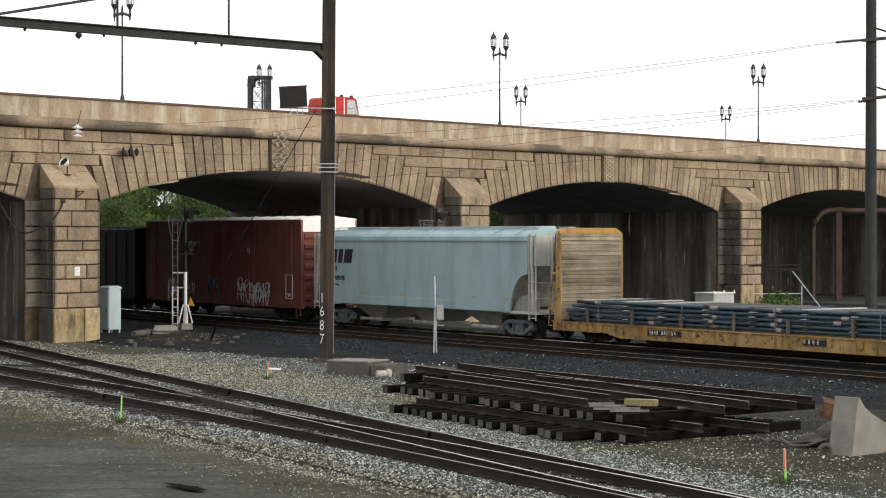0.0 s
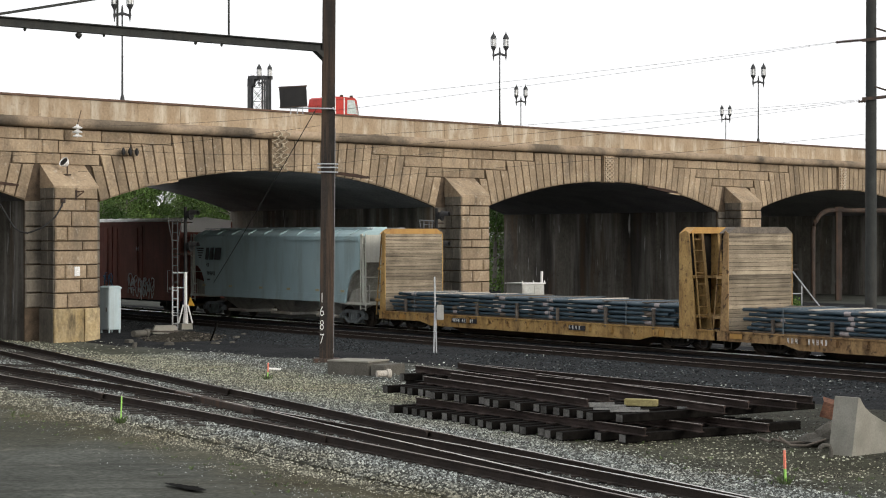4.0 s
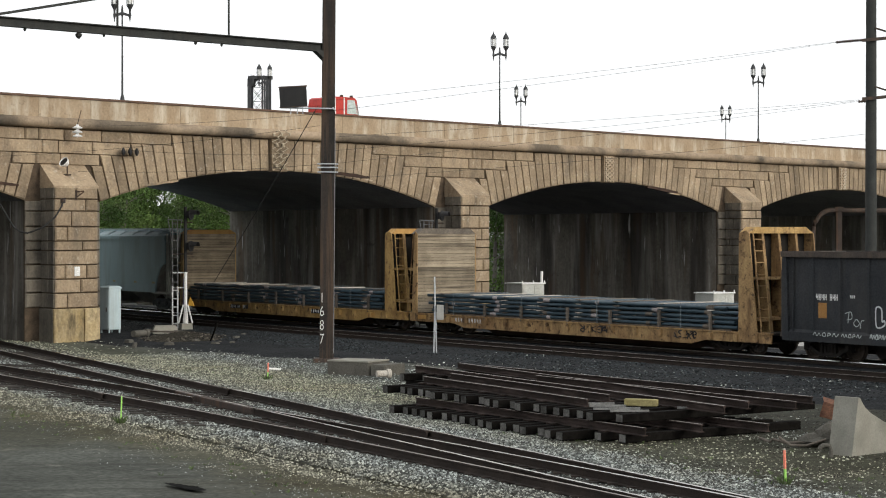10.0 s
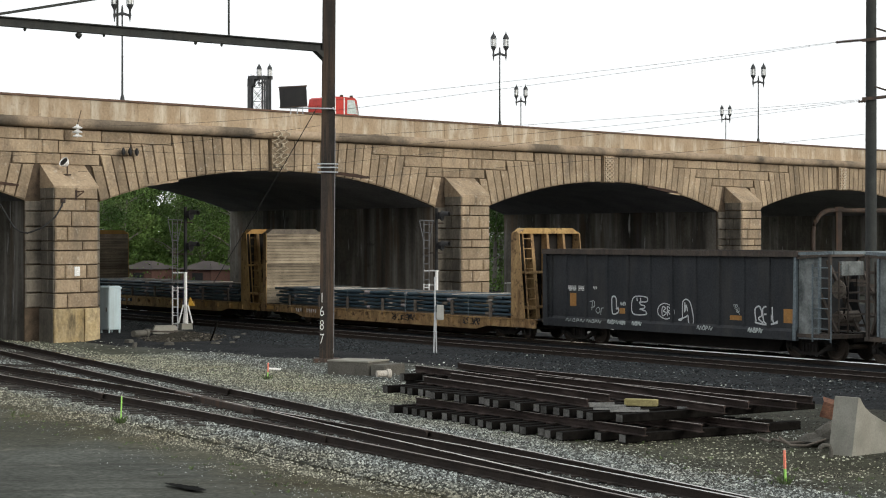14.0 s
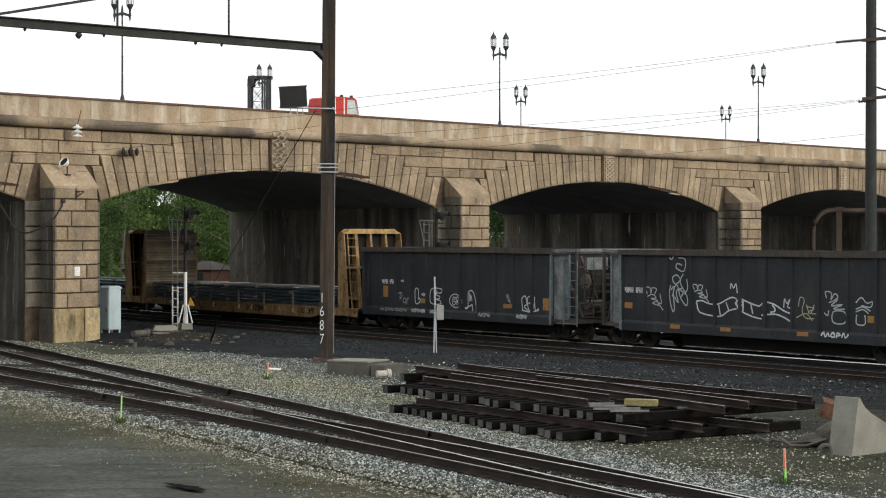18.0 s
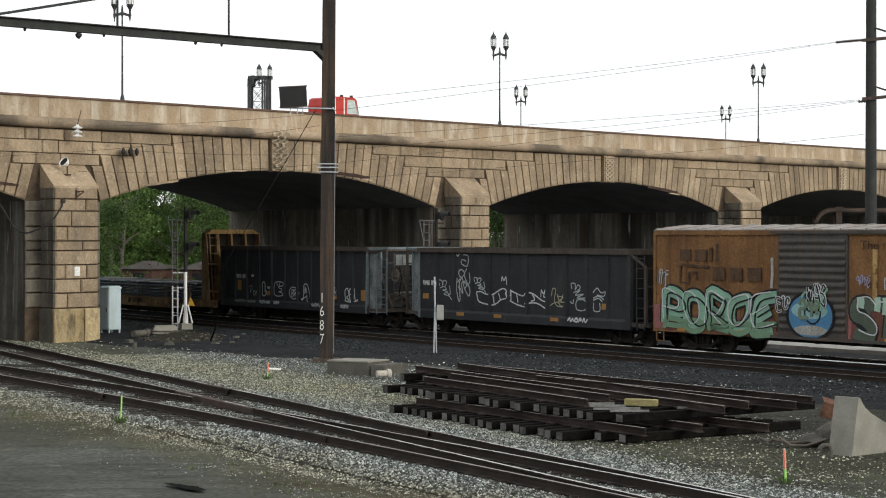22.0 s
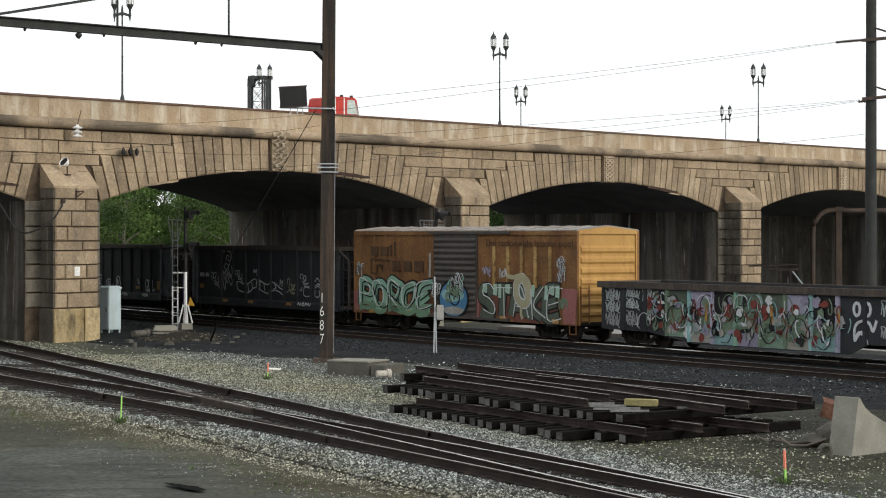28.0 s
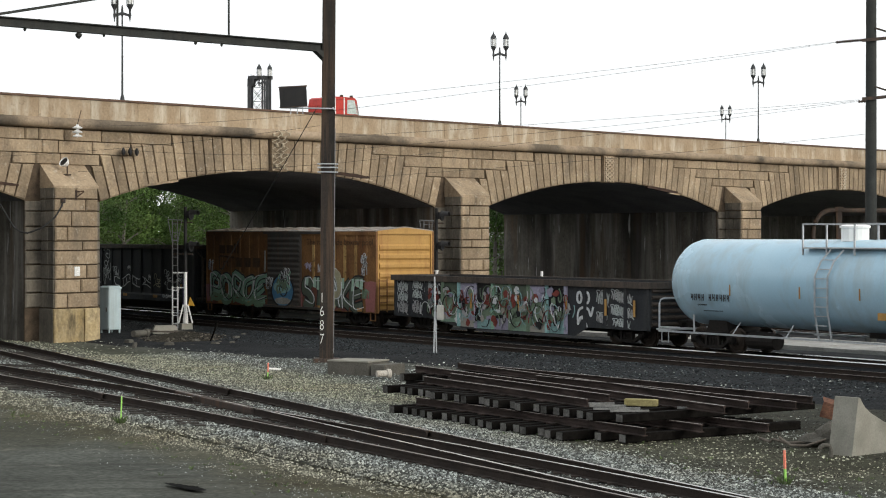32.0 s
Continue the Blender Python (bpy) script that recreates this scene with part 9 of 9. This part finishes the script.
# timber blocks that carry the far end of the upper panel
for a, b in ((-2.8, 2.9), (-2.8, 4.4), (-1.2, 2.9), (-1.2, 4.4)):
    bl = thing("timber_block", "short dark timber block under the track panel", "timber block", group="timber blocks")
    bm = B()
    p = pan(a, b, 0)
    box(bm, -0.6, 0.6, -0.15, 0.15, GROUND - 0.05, GROUND + 0.36, Matrix.Translation((p.x, p.y, 0)) @ Matrix.Rotation(radians(TURN), 4, "Z"))
    part("block", bm, SHADED_TIE, bl)
YELLOW_WOOD = mat("yellow_painted_timber", (0.22, 0.19, 0.08), (0.34, 0.3, 0.14), 0.85, scale=3, fine=30, streak=(0.2, 0.16, 0.08), amount=0.5)
tim = thing("yellow_timber", "short yellow-painted timber on the track panel", "timber", pose(4.3, 41.6, 0.34, 0, 0, -22))
bm = B()
box(bm, -0.36, 0.36, -0.1, 0.1, 0.0, 0.15)
bmesh.ops.bevel(bm, geom=bm.edges[:], offset=0.012, segments=1, affect="EDGES")
part("beam", bm, YELLOW_WOOD, tim)
LOOSE_STEEL = mat("dull_pale_steel", (0.13, 0.133, 0.13), (0.25, 0.255, 0.25), 0.7, 0.2, scale=4, fine=30, streak=(0.1, 0.09, 0.08), amount=0.6)
for k, (x, y, l) in enumerate(((3.17, 41.89, 0.58), (3.15, 41.34, 0.8), (3.19, 40.66, 1.0), (3.5, 40.14, 0.82), (5.0, 40.9, 0.5))):
    st = thing("steel_bar", "pale steel bar lying on the sleepers", "steel bar", group="loose steel bars")
    bm = B()
    bar(bm, (x, y, 0.365), (x + l, y + 0.12 * l, 0.36), 0.075, 0.04)
    part("bar", bm, LOOSE_STEEL, st)
RUST_ORANGE = mat("orange_rusted_steel", (0.08, 0.036, 0.024), (0.2, 0.1, 0.062), 0.85, scale=6, fine=30)
pl = thing("steel_channel", "orange-rusted steel channel leaning on the sleepers", "steel channel")
for a, b, c, d in (((8.66, 43.6, 0.24), (9.1, 43.3, 0.1), (9.13, 43.5, 0.2), (8.69, 43.85, 0.33)), ((8.66, 43.6, 0.24), (9.1, 43.3, 0.1), (9.05, 43.25, -0.2), (8.56, 43.6, -0.08))):
    bm = B()
    prism(bm, [[Vector(p) + Vector((0, 0, v)) for p in (a, b, c, d)] for v in (0.0, 0.025)])
    part("flange", bm, RUST_ORANGE, pl)

# ---- concrete pieces ----
OLD_CONCRETE = mat("dirty_old_concrete", (0.07, 0.066, 0.056), (0.13, 0.122, 0.105), 0.92, scale=1.6, fine=30, bump=0.35)
slab = thing("concrete_slab", "long weathered concrete block lying by the mast", "concrete block")
bm = B()
f0, f1, back_ = Vector((-3.55, 58.7, 0)), Vector((-2.25, 58.0, 0)), Vector((0.6, 1.0, 0))
prism(bm, [[Vector((p.x, p.y, z)) for p in (f0, f1, f1 + back_, f0 + back_)] for z in (GROUND - 0.1, 0.18)])
bmesh.ops.bevel(bm, geom=bm.edges[:], offset=0.03, segments=2, affect="EDGES")
part("block", bm, OLD_CONCRETE, slab)
bm = B()
prism(bm, [[Vector((p.x, p.y, z)) for p in (f0, f1, f1 + back_, f0 + back_)] for z in (0.183, 0.225)])
part("top_plank", bm, CONCRETE, slab, "pale plank along the top")
bm = B()
g0, g1 = Vector((-2.2, 58.0, 0)), Vector((-1.75, 57.7, 0))
prism(bm, [[Vector((p.x, p.y, z)) for p in (g0, g1, g1 + back_, g0 + back_)] for z in (GROUND - 0.1, 0.12)])
bmesh.ops.bevel(bm, geom=bm.edges[:], offset=0.03, segments=2, affect="EDGES")
part("end_block", bm, OLD_CONCRETE, slab, "lower end block")
cap = thing("cable_drum_end", "pale pink-grey pipe fitting lying on the gravel", "pipe fitting", pose(-1.78, 56.9, GROUND + 0.13, 0, 0, 20))
bm = B()
lathe(bm, [(0.02, -0.2), (0.1, -0.2), (0.1, 0.12), (0.14, 0.13), (0.14, 0.24), (0.06, 0.25), (0.02, 0.2)], (0, 0, 0), 12, "x")
part("fitting", bm, DUNNAGE, cap, smooth=True)

barrier = thing("concrete_barrier", "short pale concrete barrier block with a curved flare", "barrier")
e1, e2 = Vector((0.73, 0.68, 0)).normalized(), Vector((-0.66, 0.75, 0)).normalized()
c0 = Vector((7.86, 36.9, 0))
prof = [(0.0, GROUND - 0.1), (1.75, GROUND - 0.1), (1.75, 0.24), (1.4, 0.3), (1.1, 0.38), (0.87, 0.48), (0.65, 0.58), (0.47, 0.69), (0.36, 0.8), (0.3, 0.88), (0.26, 0.905), (0.23, 0.9)]
bm = B()
prism(bm, [[c0 + e1 * x + e2 * d + Vector((0, 0, z)) for x, z in prof] for d in (0.0, 0.02, 0.54, 0.56)])
part("block", bm, CONCRETE, barrier)
lump = thing("broken_concrete", "broken grey concrete lump with bent reinforcing bars beside the barrier", "rubble", pose(7.68, 38.7, GROUND))
bm = B()
lump_r = random.Random(4)
for cx, cy, cz, rx, rz in ((0.1, 0.0, 0.18, 0.3, 0.3), (-0.2, 0.0, 0.1, 0.32, 0.16), (0.2, 0.05, 0.05, 0.25, 0.2)):
    rings = []
    for i in range(7):
        v = math.pi * (i + 0.15) / 6.3
        rings.append([Vector((cx + rx * math.sin(v) * math.cos(q) * lump_r.uniform(0.75, 1.15), cy + 0.25 * math.sin(v) * math.sin(q) * lump_r.uniform(0.75, 1.15), cz - rz * math.cos(v) * lump_r.uniform(0.85, 1.1))) for q in (0.785 * j for j in range(8))])
    prism(bm, rings)
part("lump", bm, OLD_CONCRETE, lump, "rough broken concrete")
for pts in (((-0.1, -0.1, 0.2), (-0.45, -0.15, 0.08), (-0.8, -0.1, 0.07), (-1.0, 0.1, 0.12), (-1.05, 0.2, 0.05), (-1.15, 0.9, 0.06)), ((0.0, -0.25, 0.15), (-0.4, -0.3, 0.03), (-0.7, -0.2, 0.03), (-0.92, -0.1, 0.18))):
    bm = B()
    tube(bm, pts, 0.028, 6)
    part("bent_bar", bm, OLD_WOOD, lump, "bent rusty bar")
stub = thing("rubble_chunk", "pinkish chunk of broken pipe on the ground", "rubble", pose(7.36, 36.85, GROUND), group="rubble")
bm = B()
tube(bm, [(-0.13, 0, 0.14), (-0.05, 0, 0.21), (0.06, 0, 0.2), (0.1, 0, 0.1), (0.1, 0, -0.04)], 0.045, 7)
part("chunk", bm, OLD_CONCRETE, stub)
rubble_r = random.Random(8)
for k in range(26):
    near = k < 3
    x, y = ((-11.9, 81.8), (-12.6, 82.3), (-11.2, 81.4))[k] if near else (rubble_r.uniform(-12.8, -8.2), rubble_r.uniform(72.5, 82.5))
    s = (0.55, 0.3, 0.28)[k] if near else rubble_r.uniform(0.06, 0.2)
    rk = thing("rubble_chunk", "pale broken stone lying by the signal", "rubble", pose(x, y, GROUND - 0.02, 0, 0, 25 + 47 * k), group="rubble")
    bm = B()
    block(bm, [Vector((-s, -s * 0.5, 0)), Vector((s, -s * 0.45, 0)), Vector((s * 0.9, s * 0.5, 0)), Vector((-s * 0.8, s * 0.6, 0))], Vector((0.02, 0.01, s * (0.75 if near else 0.9))), s * 0.2)
    part("chunk", bm, OLD_CONCRETE if k else CONCRETE, rk)
mound = B()
rows = []
for i in range(15):
    row = []
    for j in range(15):
        x, y = -13.5 + 0.42 * i, 73.0 + 0.75 * j
        d = math.hypot((i - 7) / 7, (j - 7) / 7)
        row.append(mound.verts.new((x, y, GROUND - 0.12 + 0.45 * max(0, 1 - d) ** 1.2 + 0.12 * noise.noise((x * 1.3, y * 1.3, 5.0)) * max(0, 1 - d))))
    rows.append(row)
for r0, r1 in zip(rows, rows[1:]):
    for k in range(14):
        mound.faces.new((r0[k], r1[k], r1[k + 1], r0[k + 1]))
tagged(part("dirt_mound", mound, DIRT_BROWN, smooth=True), "low mound of dark dirt and rubble", "mound", kind="structure")

stick = thing("leaning_stake", "thin dark stake leaning out of the rubble", "stake")
bm = B()
tube(bm, [(-9.25, 76.0, GROUND - 0.05), (-9.05, 76.0, 0.25), (-8.95, 76.0, 0.62)], 0.035, 6, 0.05)
part("stake", bm, SHADED_TIE, stick)
drain = thing("pipe_length", "short dirty clay pipe lying on the mound", "pipe", pose(-12.45, 78.9, 0.0, 0, 0, 60))
bm = B()
lathe(bm, [(0.09, -0.45), (0.13, -0.45), (0.13, 0.3), (0.17, 0.31), (0.17, 0.45), (0.1, 0.45), (0.09, 0.2)], (0, 0, 0), 12, "x")
part("pipe", bm, OLD_CONCRETE, drain, smooth=True)
plank = thing("loose_board", "grey weathered board under the broken stone", "board")
bm = B()
bar(bm, (-12.9, 81.2, -0.02), (-10.5, 79.8, 0.0), 0.3, 0.06)
part("board", bm, OLD_WOOD, plank)

# ---- survey stakes, puddle, weeds ----
WEED = mat("dull_weed_leaves", (0.05, 0.075, 0.026), (0.1, 0.14, 0.05), 0.8, scale=0.5, fine=5, bump=0, island=0.4)
LIME = mat("lime_flagging_tape", (0.3, 0.62, 0.12), (0.42, 0.75, 0.2), 0.6, bump=0)
CORAL = mat("coral_flagging_tape", (0.8, 0.2, 0.14), (0.9, 0.32, 0.22), 0.6, bump=0)
for x, y, hgt, cols, label in ((-7.31, 43.5, 0.62, (LIME, LIME), "survey stake wrapped in lime-green tape"), (-5.16, 56.4, 0.52, (LIME, CORAL), "survey stake with coral and green tape"), (5.86, 32.8, 0.6, (LIME, CORAL), "leaning survey stake with coral and green tape")):
    sk = thing("survey_stake", label, "stake", pose(x, y, GROUND - 0.05, 0, -2.0 if x > 0 else 2.0, 20), group="survey stakes")
    bm = B()
    bar(bm, (0, 0, 0), (0, 0, hgt + 0.05), 0.045, 0.02)
    part("lath", bm, DUNNAGE, sk)
    for k, mm in enumerate(cols):
        z0, z1 = (0.08, hgt * 0.5) if k == 0 else (hgt * 0.5, hgt + 0.02)
        bm = B()
        bar(bm, (0, 0, z0), (0, 0, z1), 0.052, 0.026)
        part("tape", bm, mm, sk)
    if cols[1] is CORAL and x < 0:
        bm = B()
        bar(bm, (0.03, 0, hgt * 0.72), (0.42, 0.05, hgt * 0.68), 0.015, 0.05)
        part("streamer", bm, WHITE, sk, "pale loose streamer")
    bm = B()
    for k in range(26):
        q = k * 2.4
        d = 0.03 + 0.07 * (k % 5) / 5
        bar(bm, (math.cos(q) * d, math.sin(q) * d, 0.0), (math.cos(q) * d * 2.4, math.sin(q) * d * 2.4, 0.1 + 0.012 * (k % 7)), 0.012)
    tagged(part("grass_tuft", bm, WEED), "tuft of grass at the foot of a stake", "grass", kind="stuff").matrix_basis = pose(x, y, GROUND - 0.02)

WATER = mat("dark_puddle_water", (0.004, 0.004, 0.004), (0.014, 0.014, 0.013), 0.85, scale=9, fine=30, bump=0.6, depth=0.03, spec=0.02)
for name, lift, material, label in (("puddle", 0.042, WATER, "dark shallow puddle on the packed dirt"),):
    bm = B()
    upper, lower = [], []
    for j in range(25):
        q = j / 24
        half = 0.3 * q ** 0.6 * (1 - q ** 6) + 0.01
        x, y = -4.76 + 0.84 * q, 32.75 - 0.95 * q
        ragged = 1 + 1.3 * noise.noise((q * 17, 1.0, 0.0))
        z = ground_height(-4.34, 32.1) + lift
        upper.append(bm.verts.new((x, y + half * ragged, z)))
        lower.append(bm.verts.new((x - 0.01, y - half * (1 + 0.4 * noise.noise((q * 9, 1.0, 5.0))), z)))
    for a0, a1, b1, b0 in zip(lower, lower[1:], upper[1:], upper):
        bm.faces.new((a0, a1, b1, b0))
    tagged(part(name, bm, material), label, "puddle", kind="structure")

WEED_R = random.Random(14)
weeds = B()
for k in range(260):
    if WEED_R.random() < 0.6:
        p = near_track(WEED_R.uniform(-12, 24), 2.0 + abs(WEED_R.gauss(0, 1.8)), 0)
    else:
        s = WEED_R.uniform(-10, 22)
        p = near_track(s, -spread(s) - 4.2 - abs(WEED_R.gauss(0, 0.8)), 0)
    z = ground_height(p.x, p.y) - 0.01
    for j in range(4):
        q, l = WEED_R.uniform(0, 6.28), WEED_R.uniform(0.03, 0.09)
        bar(weeds, (p.x, p.y, z), (p.x + math.cos(q) * l, p.y + math.sin(q) * l, z + l * 0.8), 0.014, 0.006)
tagged(part("weeds", weeds, WEED), "sparse small weeds in the gravel", "weeds", kind="stuff")

# ---- how the train moves ----
T1, T2, T3, T4 = 95.203, 16.613, -19.309, 10.608


def travelled(t):
    """Metres that the train has gone since the start; it slowly gathers speed."""
    q = t / 32.0
    return T1 * q + T2 * q ** 2 + T3 * q ** 3 + T4 * q ** 4


def motions():
    for car, c in CARS:
        rows = []
        for k in range(17):
            t = 2.0 * k
            p = yard(c + travelled(t), SIDE_Y, 0)
            rows.append((t, pose(p.x, p.y, 0, 0, 0, TURN)))
        walk(car, rows)
    turns = [(k / 6, math.degrees(travelled(k / 6) / 0.42)) for k in range(193)]
    for wheelset, x in WHEELS:
        walk(wheelset, [(t, Matrix.Translation((x, 0, 0.42)) @ Matrix.Rotation(radians(q), 4, "Y")) for t, q in turns])


motions()
